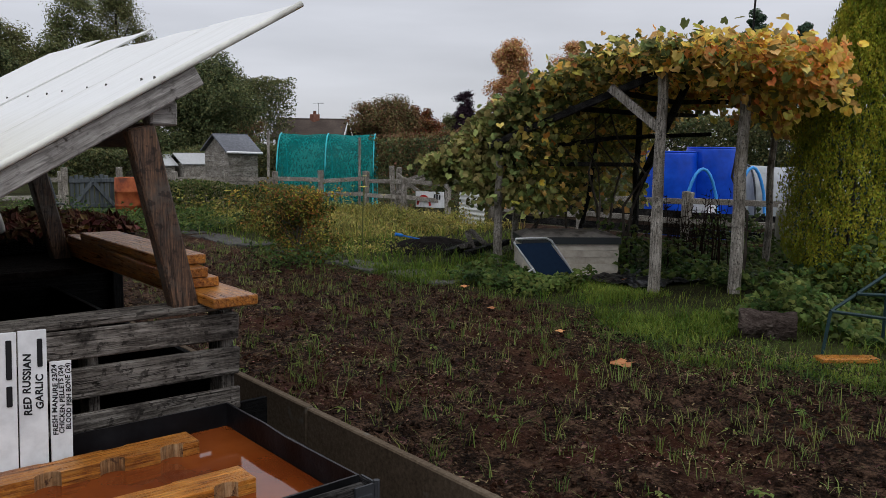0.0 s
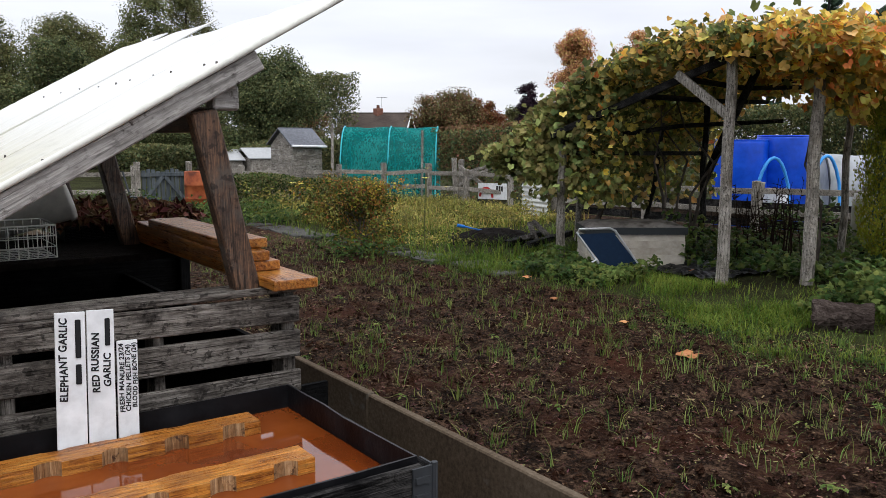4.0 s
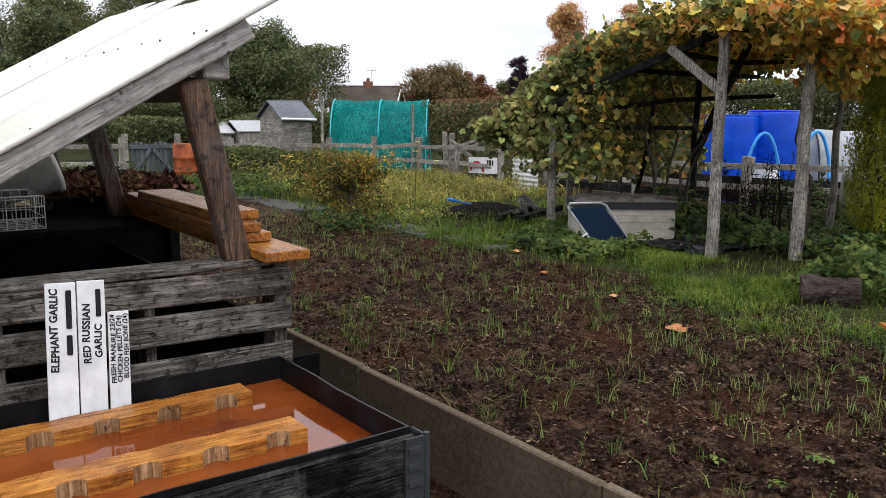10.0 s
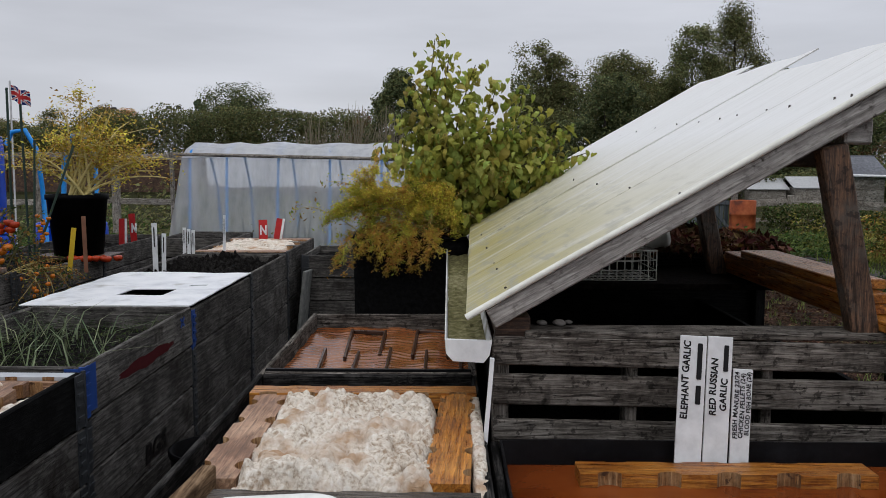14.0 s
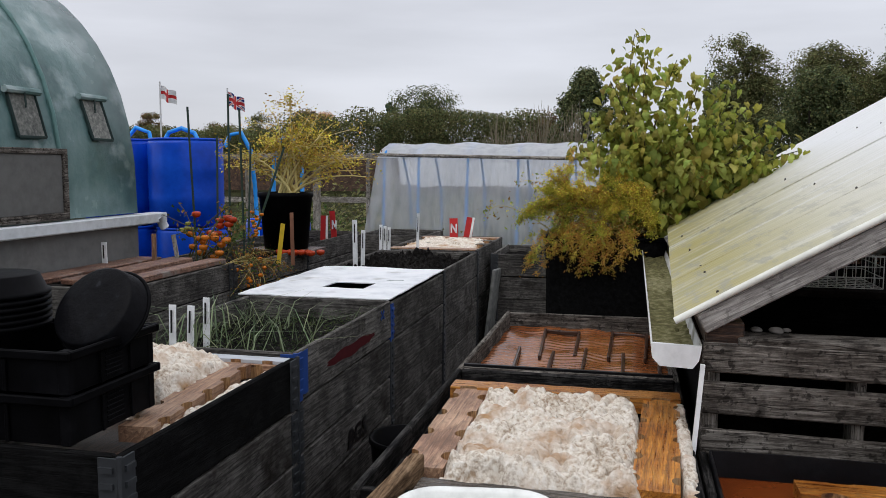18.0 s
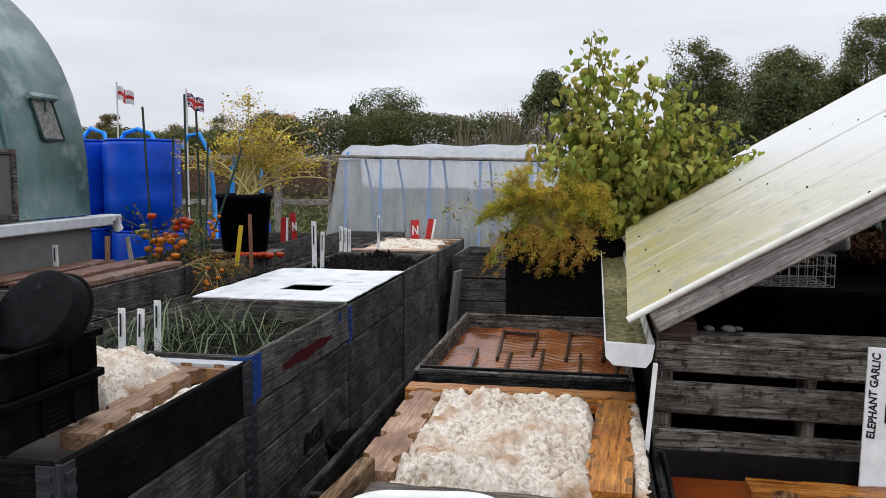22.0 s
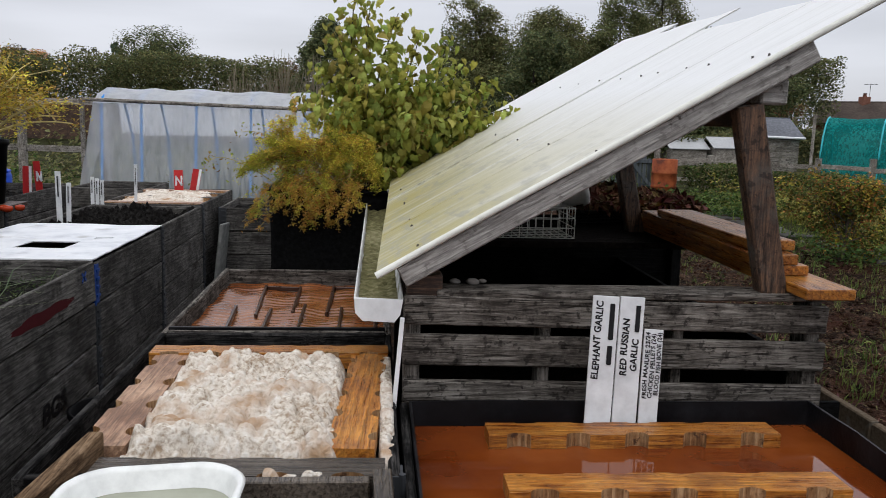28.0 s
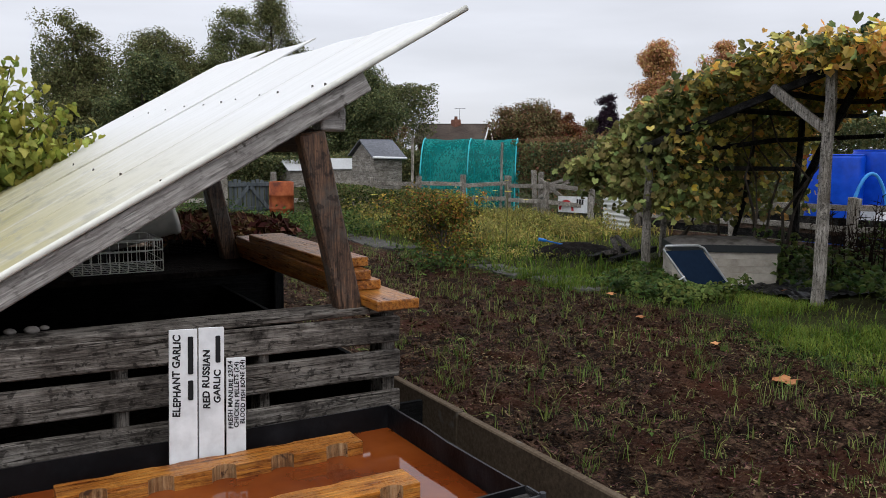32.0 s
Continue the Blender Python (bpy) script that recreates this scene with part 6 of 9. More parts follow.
for xa, ya, xb, yb in ((-0.545, 1.07, -0.579, 1.64), (-0.405, 1.13, -0.417, 1.61), (-0.267, 1.12, -0.263, 1.65), (-0.12, 1.13, -0.105, 1.62),
                       (-0.625, 0.87, -0.647, 1.22), (-0.489, 0.83, -0.497, 1.17), (-0.358, 0.815, -0.365, 1.25), (-0.205, 0.78, -0.209, 1.20), (-0.07, 0.78, -0.065, 1.2)):
    bm = bmesh.new()
    beam(bm, (xa, ya, 0.722), (xb, yb, 0.724), 0.013, 0.022, 0.003)
    part("rib", bm, RIB, sheet_t)
for x0, x1 in ((-0.572, -0.424), (-0.256, -0.112)):
    bm = bmesh.new()
    beam(bm, (x0, 1.625, 0.722), (x1, 1.605, 0.722), 0.013, 0.020, 0.003)
    part("rib", bm, RIB, sheet_t)
bm = bmesh.new()
box(bm, -0.768, -0.034, 0.598, 0.61, 0.70, 0.80, 0.002)
part("lip", bm, BLACK_PLASTIC, sheet_t)

# ---- onions, sheet and compost in the long row ----
BED_SOIL = surface("black_compost", [(0.002, 0.002, 0.002), (0.008, 0.0072, 0.0066), (0.03, 0.028, 0.026)], 45, 0.85, 0.9, vary=0, dist=0.02)


def bed_soil(x0, x1, y0, y1, z, amp, label, seed):
    nx, ny = 90, 130
    X, Y = np.meshgrid(np.linspace(x0, x1, nx), np.linspace(y0, y1, ny), indexing="ij")
    Z = z + amp * ((lattice(X, Y, 9, seed) - 0.5) + 0.8 * (lattice(X, Y, 22, seed + 1) - 0.5) + 0.6 * (lattice(X, Y, 44, seed + 2) - 0.5))
    i, j = np.meshgrid(np.arange(nx - 1), np.arange(ny - 1), indexing="ij")
    a = (i * ny + j).ravel()
    tagged(new("bed_soil", mesh_np("bed_soil", np.stack([X, Y, Z], -1).reshape(-1, 3), np.stack([a, a + ny, a + ny + 1, a + 1], 1), BED_SOIL, True)), label, "soil", kind="stuff")


bed_soil(-2.146, -1.399, 0.51, 1.665, 0.725, 0.03, "dark soil in the onion bed", 71)
bed_soil(-2.166, -1.414, 2.95, 4.095, 0.770, 0.12, "rough black compost filling the bed", 72)
bed_soil(-3.69, -2.955, 1.745, 2.955, 0.74, 0.03, "dark soil between the planks", 73)
bed_soil(-3.69, -2.975, 3.045, 4.355, 0.735, 0.03, "dark soil in the tomato bed", 74)
bed_soil(-3.71, -2.995, 4.445, 5.825, 0.745, 0.03, "dark soil in the far bed", 75)
bed_soil(-2.925, -2.245, 5.725, 6.475, 0.745, 0.03, "dark soil at the row end", 76)
bed_soil(-1.325, -0.175, 4.625, 5.425, 0.70, 0.03, "dark soil in the back bed", 77)
rng = np.random.default_rng(81)
x, y = -2.12 + 0.68 * rng.random(150) ** 1.3, 0.53 + 1.0 * rng.random(150) ** 1.6
V, F = blades(150, x, y, 0 * x + 0.73, 0.20 * np.where(y < 1.1, 1.2, 0.8), 0.0036, rng, 0.95)
stuff("spring_onions", V, F, leafmat("onion_leaves", [(0.08, 0.115, 0.06), (0.17, 0.215, 0.12), (0.30, 0.35, 0.21)]), "thin drooping spring onion leaves", "onions")
x, y = rng.uniform(-2.13, -1.41, 3600), rng.uniform(0.53, 1.64, 3600)
V, F = leaf_cloud(np.stack([x, y, 0.735 + 0.05 * rng.random(3600)], 1), rng.normal(0, 0.5, (3600, 3)) + [0, 0, 1], 0.011, rng)
stuff("seedling_carpet", V, F, leafmat("dark_seedlings", [(0.012, 0.024, 0.008), (0.030, 0.050, 0.016), (0.065, 0.09, 0.03)]), "carpet of tiny green seedlings", "seedlings")

cov = thing("white_cover_sheet", (-1.8, 2.33, 0.83), "white sheet with cut slots lying over the bed", "cover")
bm = bmesh.new()
xs = [-2.225, -2.06, -1.90, -1.875, -1.63, -1.60, -1.50, -1.388]
ys = [1.700, 1.90, 2.01, 2.245, 2.36, 2.395, 2.60, 2.945]
P = {}
for ii, xx in enumerate(xs):
    for jj, yy in enumerate(ys):
        P[ii, jj] = bm.verts.new((xx + (0.003 * noise.noise((yy * 3, xx, 1))), yy + 0.003 * noise.noise((xx * 3, yy, 2)), 0.834 + 0.005 * noise.noise((xx * 4, yy * 4, 3))))
for ii in range(len(xs) - 1):
    for jj in range(len(ys) - 1):
        if (ii == 3 and jj == 2) or (ii == 5 and jj == 4):
            continue
        bm.faces.new((P[ii, jj], P[ii + 1, jj], P[ii + 1, jj + 1], P[ii, jj + 1]))
bmesh.ops.subdivide_edges(bm, edges=bm.edges[:], cuts=2, use_grid_fill=True)
for v in bm.verts:
    v.co.z += 0.004 * noise.noise((v.co.x * 11, v.co.y * 11, 7))
thicken(bm, 0.006)
part("sheet", bm, surface("white_board_sheet", [(0.50, 0.52, 0.55), (0.70, 0.72, 0.74), (0.80, 0.81, 0.82)], 7, 0.4, 0.15, vary=0, wear=((0.34, 0.33, 0.31), 0.62, 0.76, 5)), cov)
bm = bmesh.new()
box(bm, -2.20, -1.40, 1.707, 1.735, 0.80, 0.824, 0.002)
part("batten", bm, wood("brown", "x"), cov)


# ---- small plant labels ----
def stick_label(x, y, z0, z1, w, material, lean=0.0, label="white plastic plant label with faint writing", bars=3):
    t = thing("plant_stick", (x, y, z0), label, "plant label", "plant labels in the beds")
    bm = bmesh.new()
    beam(bm, (x, y, z0), (x + lean, y + 0.01, z1), w, 0.006, 0.001, up=(0, 1, 0))
    st = part("stick", bm, material, t)
    if bars:
        bm = bmesh.new()
        k = (z1 - z0)
        f = 0.55
        beam(bm, (x + lean * f, y - 0.0042, z0 + k * f), (x + lean * 0.9, y + 0.004 - 0.0042, z0 + k * 0.92), w * 0.22, 0.002, 0, up=(0, 1, 0))
        part("bar", bm, INK, st)


for x, y, z1, w in ((-1.945, 0.60, 0.965, 0.030), (-1.885, 0.625, 0.96, 0.030), (-1.905, 0.79, 0.965, 0.030)):
    stick_label(x, y, 0.72, z1, w, WHITE, random.uniform(-0.008, 0.008))
stick_label(-2.13, 3.31, 0.76, 1.125, 0.036, WHITE, -0.006), stick_label(-2.085, 3.34, 0.76, 1.05, 0.03, WHITE, 0.004)
for x in (-2.26, -2.225, -2.19):
    stick_label(x + 0.06, 4.14, 0.76, 1.01 - (x + 2.19) * 0.3, 0.026, WHITE)
stick_label(-1.93, 4.30, 0.78, 1.12, 0.022, WHITE, 0.005)
YEL, ORA, RED = plain("yellow_label", (0.62, 0.42, 0.03), 0.5), plain("orange_strip", (0.42, 0.10, 0.03), 0.5), plain("red_sign_paint", (0.42, 0.02, 0.02), 0.4)
stick_label(-3.62, 2.52, 0.76, 1.0, 0.04, WHITE, -0.01)
stick_label(-3.42, 2.78, 0.76, 1.04, 0.036, wood("pale", "z"), 0.0, "cream wooden label with a red band", 0)
stick_label(-3.27, 2.86, 0.76, 1.03, 0.034, wood("post", "z"), -0.05, "weathered wooden label stick", 0)
stick_label(-2.90, 3.68, 0.74, 1.06, 0.036, YEL, 0.04, "yellow plastic plant label", 0)
stick_label(-2.75, 3.62, 0.74, 1.15, 0.030, plain("rusty_label", (0.22, 0.10, 0.06), 0.6), -0.01, "rust coloured plant label stick", 0)


def panel_sign(x0, x1, y, z0, z1, lean, kind):
    t = thing("metal_sign", ((x0 + x1) / 2, y, z0), "small red and white scrap of road sign", "sign", "red sign pieces")
    bm = bmesh.new()
    beam(bm, ((x0 + x1) / 2, y, z0), ((x0 + x1) / 2 + lean, y + 0.02, z1), x1 - x0, 0.005, 0.0, up=(0, 1, 0))
    part("plate", bm, RED, t)
    xm = (x0 + x1) / 2
    if kind == "N":
        w, h = (x1 - x0) * 0.30, (z1 - z0)
        zc = z0 + h * 0.55
        for a, b2 in (((xm - w, zc - 0.045), (xm - w, zc + 0.045)), ((xm - w, zc + 0.04), (xm + w, zc - 0.04)), ((xm + w, zc - 0.045), (xm + w, zc + 0.045))):
            bm = bmesh.new()
            beam(bm, (a[0], y - 0.004, a[1]), (b2[0], y - 0.004, b2[1]), 0.014, 0.002, 0, up=(0, 1, 0))
            part("stroke", bm, WHITE, t)
    else:
        bm = bmesh.new()
        beam(bm, (x1 - 0.012, y - 0.004, z0), (x1 + lean - 0.012, y + 0.015, z1), 0.022, 0.003, 0, up=(0, 1, 0))
        part("band", bm, WHITE, t)


panel_sign(-1.90, -1.82, 5.40, 0.80, 1.01, -0.008, "N")
panel_sign(-1.775, -1.695, 5.42, 0.80, 1.02, 0.035, "band")
panel_sign(-3.27, -3.19, 5.50, 0.76, 1.01, 0.0, "band"), panel_sign(-3.13, -3.07, 5.45, 0.76, 1.06, -0.03, "N")

# old planks on the second row
for x0, x1, y0, y1, z in ((-3.66, -3.47, 1.72, 2.96, 0.825), (-3.36, -3.20, 1.75, 2.92, 0.83), (-3.10, -2.96, 1.73, 2.95, 0.828)):
    bm = bmesh.new()
    box(bm, x0, x1, y0, y1, z, z + 0.035, 0.005, 0.004)
    single("old_plank", bm, timber("red_brown_plank", [(0.07, 0.03, 0.02), (0.17, 0.085, 0.055), (0.32, 0.19, 0.13)], 0.5, AX["y"], ((0.22, 0.20, 0.18), 0.55, 0.7, 5.0), 0.6), "weathered red brown plank across the bed", "plank", ((x0 + x1) / 2, (y0 + y1) / 2, z), group="bed planks")
bm = bmesh.new()
box(bm, -3.70, -2.95, 1.742, 1.80, 0.80, 0.826, 0.003)
single("plank_rest", bm, wood("dark", "x"), "dark batten under the planks", "batten", (-3.3, 1.77, 0.8))

# painted marks on the collar boards
for (y0, y1, z0, z1, m, nm) in ((0.79, 1.41, 0.668, 0.735, plain("dark_red_paint", (0.065, 0.013, 0.015), 0.85, vary=0, scale=40), "paint_smear"),):
    bm = bmesh.new()
    rim = []
    for k in range(26):
        a = 2 * math.pi * k / 26
        yy = (y0 + y1) / 2 + (y1 - y0) / 2 * math.cos(a) * (1 + 0.06 * math.sin(k * 2.3))
        rim.append((yy, z0 + 0.045 + 0.026 * math.sin(a) * (1 + 0.22 * math.sin(k * 1.7))))
    bm.faces.new([bm.verts.new((-1.3705, yy, zz)) for yy, zz in rim])
    part(nm, bm, m, onion_bed, "dark red paint smear")
marker_text(onion_bed, "BGS", Matrix.Translation((-1.3715 - root_of(onion_bed).x, 1.035 - root_of(onion_bed).y, 0.275)) @ Matrix(((0, 0, 1, 0), (1, 0, 0, 0), (0, 1, 0, 0), (0, 0, 0, 1))), 0.25, 0.115)
bm = bmesh.new()
beam(bm, (-1.371, 1.52, 0.76), (-1.371, 1.57, 0.80), 0.002, 0.012, 0)
beam(bm, (-1.371, 1.57, 0.76), (-1.371, 1.52, 0.80), 0.002, 0.012, 0)
part("chalk_mark", bm, BLUE_PAINT, onion_bed)

bm = bmesh.new()
box(bm, -1.3742, -1.3722, 0.500, 0.600, 0.642, 0.822, 0.0)
part("blue_band", bm, BLUE_PAINT, onion_bed, "blue painted board end")

# leaning slab and bucket in the aisle
bm = bmesh.new()
box(bm, -1.36, -1.335, 4.22, 4.72, 0.02, 0.66, 0.006)
bmesh.ops.rotate(bm, cent=(-1.35, 4.45, 0), matrix=Matrix.Rotation(radians(6), 3, "Y") @ Matrix.Rotation(radians(-4), 3, "X"), verts=bm.verts)
single("stone_slab", bm, surface("grey_slate", [(0.10, 0.105, 0.10), (0.17, 0.175, 0.165), (0.24, 0.245, 0.235)], 16, 0.8, 0.3), "grey slab leaning on the collar bed", "slab", (-1.35, 4.45, 0))

# ---- black crates, basin and pots on the near bed ----
BLACK = surface("black_moulded_plastic", [(0.0018, 0.0018, 0.002), (0.003, 0.003, 0.0036), (0.006, 0.006, 0.007)], 12, 0.5, 0.1, vary=0.05, spec=0.035)


GLOSS_BLACK = surface("scuffed_black_plastic", [(0.0025, 0.0025, 0.003), (0.004, 0.004, 0.005), (0.008, 0.009, 0.011)], 30, 0.34, 0.3, vary=0.05, spec=0.05, wear=((0.022, 0.023, 0.027), 0.66, 0.76, 30))


def crate(x0, x1, y0, y1, z0, z1):
    """A stacking crate: four ribbed wall panels, corner posts, a base and a folded rim."""
    t = thing("plastic_crate", ((x0 + x1) / 2, (y0 + y1) / 2, z0), "black moulded plastic crate stacked on the bed", "crate", "stacked black crates")
    h = z1 - z0
    for ax, lo, hi, at, sgn in (("x", x0, x1, y0, -1), ("x", x0, x1, y1, 1), ("y", y0, y1, x0, -1), ("y", y0, y1, x1, 1)):
        bm = bmesh.new()

        def bar(u0, u1, za, zb, d0, d1):
            p, q = sorted((at - sgn * d0, at + sgn * d1))
            if ax == "x":
                box(bm, u0, u1, p, q, za, zb, 0.0015)
            else:
                box(bm, p, q, u0, u1, za, zb, 0.0015)

        bar(lo + 0.012, hi - 0.012, z0 + 0.002, z1 - 0.004, 0.010, -0.002)
        for k in range(7):
            zk = z0 + h * (0.14 + 0.11 * k)
            bar(lo + (hi - lo) * 0.40, lo + (hi - lo) * 0.60, zk, zk + h * 0.05, 0.002, 0.002)
        for u in (lo + (hi - lo) * 0.33, lo + (hi - lo) * 0.67):
            bar(u, u + 0.010, z0 + 0.004, z1 - 0.02, -0.001, 0.008)
        part("wall", bm, BLACK, t)
    for xx in (x0, x1 - 0.03):
        for yy in (y0, y1 - 0.03):
            bm = bmesh.new()
            box(bm, xx, xx + 0.03, yy, yy + 0.03, z0, z1 + 0.006, 0.004)
            part("corner", bm, BLACK, t)
    bm = bmesh.new()
    box(bm, x0 + 0.013, x1 - 0.013, y0 + 0.013, y1 - 0.013, z0 + 0.002, z0 + 0.014, 0)
    part("base", bm, BLACK, t)
    bm = bmesh.new()
    f = 0.013
    for b4 in ((x0 - f, x1 + f, y0 - f, y0), (x0 - f, x1 + f, y1, y1 + f), (x0 - f, x0, y0, y1), (x1, x1 + f, y0, y1)):
        box(bm, *b4, z1 - 0.016, z1 + 0.006, 0.003)
    part("rim", bm, BLACK, t)


crate(-2.05, -1.505, -0.570, -0.205, 0.826, 0.945), crate(-2.05, -1.505, -0.570, -0.205, 0.953, 1.058)
bm = bmesh.new()
lathe(bm, -1.10, 1.0, [(0.12, 0.0), (0.150, 0.34), (0.158, 0.35), (0.158, 0.37), (0.145, 0.37), (0.11, 0.05)], 28)
single("black_bucket", bm, BLACK, "black plastic bucket standing in the aisle", "bucket", (-1.10, 1.0, 0), smooth=True)
# the pan lies back against the pots, its base turned to the aisle
PAN = Matrix.Translation((-1.592, -0.345, 1.135)) @ Vector((0.10, 0.80, -0.60)).to_track_quat("Z", "Y").to_matrix().to_4x4() @ Matrix.Scale(1.12, 4)
basin = thing("black_basin", (-1.57, -0.33, 1.0), "round black plastic basin tipped on the crates", "basin")
bm = bmesh.new()
lathe(bm, 0, 0, [(0.060, -0.0015), (0.100, -0.003), (0.106, 0.0), (0.116, 0.046), (0.122, 0.050), (0.112, 0.050), (0.103, 0.006)], 40)
bmesh.ops.transform(bm, matrix=PAN, verts=bm.verts)
part("bowl", bm, GLOSS_BLACK, basin, smooth=True)
bm = bmesh.new()
tube(bm, [(0.119 * math.cos(a), 0.119 * math.sin(a), 0.049) for a in np.linspace(0, 2 * math.pi, 41)], 0.005, 6)
bmesh.ops.transform(bm, matrix=PAN, verts=bm.verts)
part("rim", bm, BLACK, basin, "rolled black rim", True)
for k in range(6):
    bm = bmesh.new()
    z = 1.072 + k * 0.017
    lathe(bm, -1.90, -0.36, [(0.146, z), (0.150, z + 0.002), (0.150, z + 0.011), (0.141, z + 0.012), (0.122, z + 0.055), (0.115, z + 0.058)], 32, True)
    single("plant_pot", bm, BLACK, "upturned black plastic plant pot in a stack", "plant pot", (-1.90, -0.36, z), group="stacked pots", smooth=True)

# ---- black planter with climbing and feathery plants ----
pl = thing("planter", (-0.34, 2.75, 0), "tall black fabric planter full of yellowing plants", "planter")
bm = bmesh.new()
ring_pts = []
for z, g in ((0.0, 0.96), (0.5, 0.98), (1.02, 1.0), (1.10, 1.03)):
    row = []
    for k in range(40):
        a = 2 * math.pi * k / 40
        ca, sa = math.cos(a), math.sin(a)
        q = 1 / (abs(ca) ** 6 + abs(sa) ** 6) ** (1 / 6)
        row.append(bm.verts.new((-0.34 + ca * q * 0.345 * g + 0.008 * math.sin(a * 7 + z * 5), 2.78 + sa * q * 0.30 * g, z)))
    ring_pts.append(row)
for a, b2 in zip(ring_pts, ring_pts[1:]):
    for k in range(40):
        bm.faces.new((a[k], a[(k + 1) % 40], b2[(k + 1) % 40], b2[k]))
bm.faces.new(ring_pts[-1])
bag = part("bag", bm, surface("black_fabric", [(0.004, 0.004, 0.004), (0.008, 0.008, 0.008), (0.014, 0.014, 0.014)], 40, 0.9, 0.3, vary=0, spec=0.02), pl, smooth=True)
bm = bmesh.new()
tube(bm, [(-0.34 + math.cos(a) * 0.362 / (abs(math.cos(a)) ** 6 + abs(math.sin(a)) ** 6) ** (1 / 6), 2.78 + math.sin(a) * 0.315 / (abs(math.cos(a)) ** 6 + abs(math.sin(a)) ** 6) ** (1 / 6), 1.10) for a in np.linspace(0, 2 * math.pi, 33)], 0.012, 6)
part("rim", bm, BLACK, pl, "stiff black rim", True)
bm = bmesh.new()
bmesh.ops.create_grid(bm, x_segments=20, y_segments=18, size=0.5)
for v in bm.verts:
    x, y = -0.34 + v.co.x * 0.62, 2.78 + v.co.y * 0.54
    v.co = Vector((x, y, 1.115 + 0.02 * noise.noise((x * 16, y * 16, 2))))
part("soil", bm, BED_SOIL, pl, "dark potting soil")


def stems_with_leaves(parent, name, stems, per, leaf, mats, shape, rng, spread, stem_mat, r=0.006, droop=0.35):
    """Bent stems, each with leaves along it. stems: (base, tip, bow)."""
    C, Nn, Sz = [[] for _ in mats], [[] for _ in mats], [[] for _ in mats]
    for base, tip, bow in stems:
        bm = bmesh.new()
        b0, t0 = np.array(base), np.array(tip)
        mid = (b0 + t0) / 2 + np.array(bow)
        u = np.linspace(0, 1, 9)[:, None]
        path = (1 - u) ** 2 * b0 + 2 * u * (1 - u) * mid + u ** 2 * t0
        tube(bm, [tuple(p) for p in path], r, 5, r * 0.35)
        part("stem", bm, stem_mat, parent)
        uu = rng.uniform(0.22, 1.02, (per, 1))
        p = (1 - uu) ** 2 * b0 + 2 * uu * (1 - uu) * mid + uu ** 2 * t0
        off = rng.normal(0, spread, (per, 3)) * (1.25 - 0.85 * uu)
        m = rng.integers(0, len(mats), per)
        nr = off * 4 + rng.normal(0, 0.55, (per, 3)) + [-0.1, -0.6, 0.35]
        for k in range(len(mats)):
            C[k].append((p + off)[m == k]), Nn[k].append(nr[m == k]), Sz[k].append((1.25 - 0.7 * uu)[m == k] if shape == "heart" else 0 * uu[m == k] + 1)
    for k, mm in enumerate(mats):
        V, F = leaf_cloud(np.concatenate(C[k]), np.concatenate(Nn[k]), leaf * np.concatenate(Sz[k]), rng, shape, 2.6 if shape == "heart" else 0.5)
        under(parent, name, V, F, mm)


rng = np.random.default_rng(91)
climber = thing("climbing_plant", (-0.1, 2.75, 1.05), "tall plant with large light green heart shaped leaves", "plant")
st = []
for tip in ((-0.20, 2.62, 2.26), (-0.12, 2.66, 2.16), (0.04, 2.7, 2.12), (-0.33, 2.62, 2.0), (-0.42, 2.7, 1.82), (0.16, 2.6, 1.98), (0.32, 2.66, 1.95), (0.46, 2.7, 1.86), (0.58, 2.6, 1.74), (0.70, 2.62, 1.60), (0.24, 2.55, 1.74), (0.02, 2.5, 1.84), (-0.14, 2.5, 1.70), (0.42, 2.5, 1.58), (-0.5, 2.6, 1.62), (0.12, 2.45, 1.52), (0.62, 2.55, 1.46), (-0.25, 2.45, 1.55)):
    st.append(((rng.uniform(-0.3, 0.12), 2.78 + rng.uniform(-0.15, 0.15), 1.06), tip, (rng.normal(0, 0.06), 0, 0.16)))
stems_with_leaves(climber, "leaves", st, 150, 0.064, [N_LEAF, leafmat("yellow_green_leaves", [(0.150, 0.156, 0.022), (0.288, 0.294, 0.050), (0.425, 0.413, 0.100)])], "heart", rng, 0.085, plain("purple_green_stems", (0.05, 0.04, 0.02), 0.5), 0.007)
feather = thing("feathery_plant", (-0.45, 2.6, 1.05), "yellowing feathery foliage spilling from the planter", "plant")
st = []
for i in range(14):
    a = rng.uniform(-2.9, -0.15)
    L = rng.uniform(0.22, 0.5)
    tx, tz = -0.45 + L * 1.15 * math.cos(a) + rng.uniform(-0.1, 0.22), rng.uniform(0.95, 1.5)
    st.append(((-0.45 + rng.uniform(-0.15, 0.3), 2.62, 1.06), (tx, 2.50 + 0.32 * math.sin(a) * L + 0.05, tz), (0.3 * (tx + 0.45), -0.05, 0.24)))
stems_with_leaves(feather, "leaves", st, 60, 0.022, [D_LEAF, N_LEAF], "leaf", rng, 0.045, DRY_STEM, 0.0035)


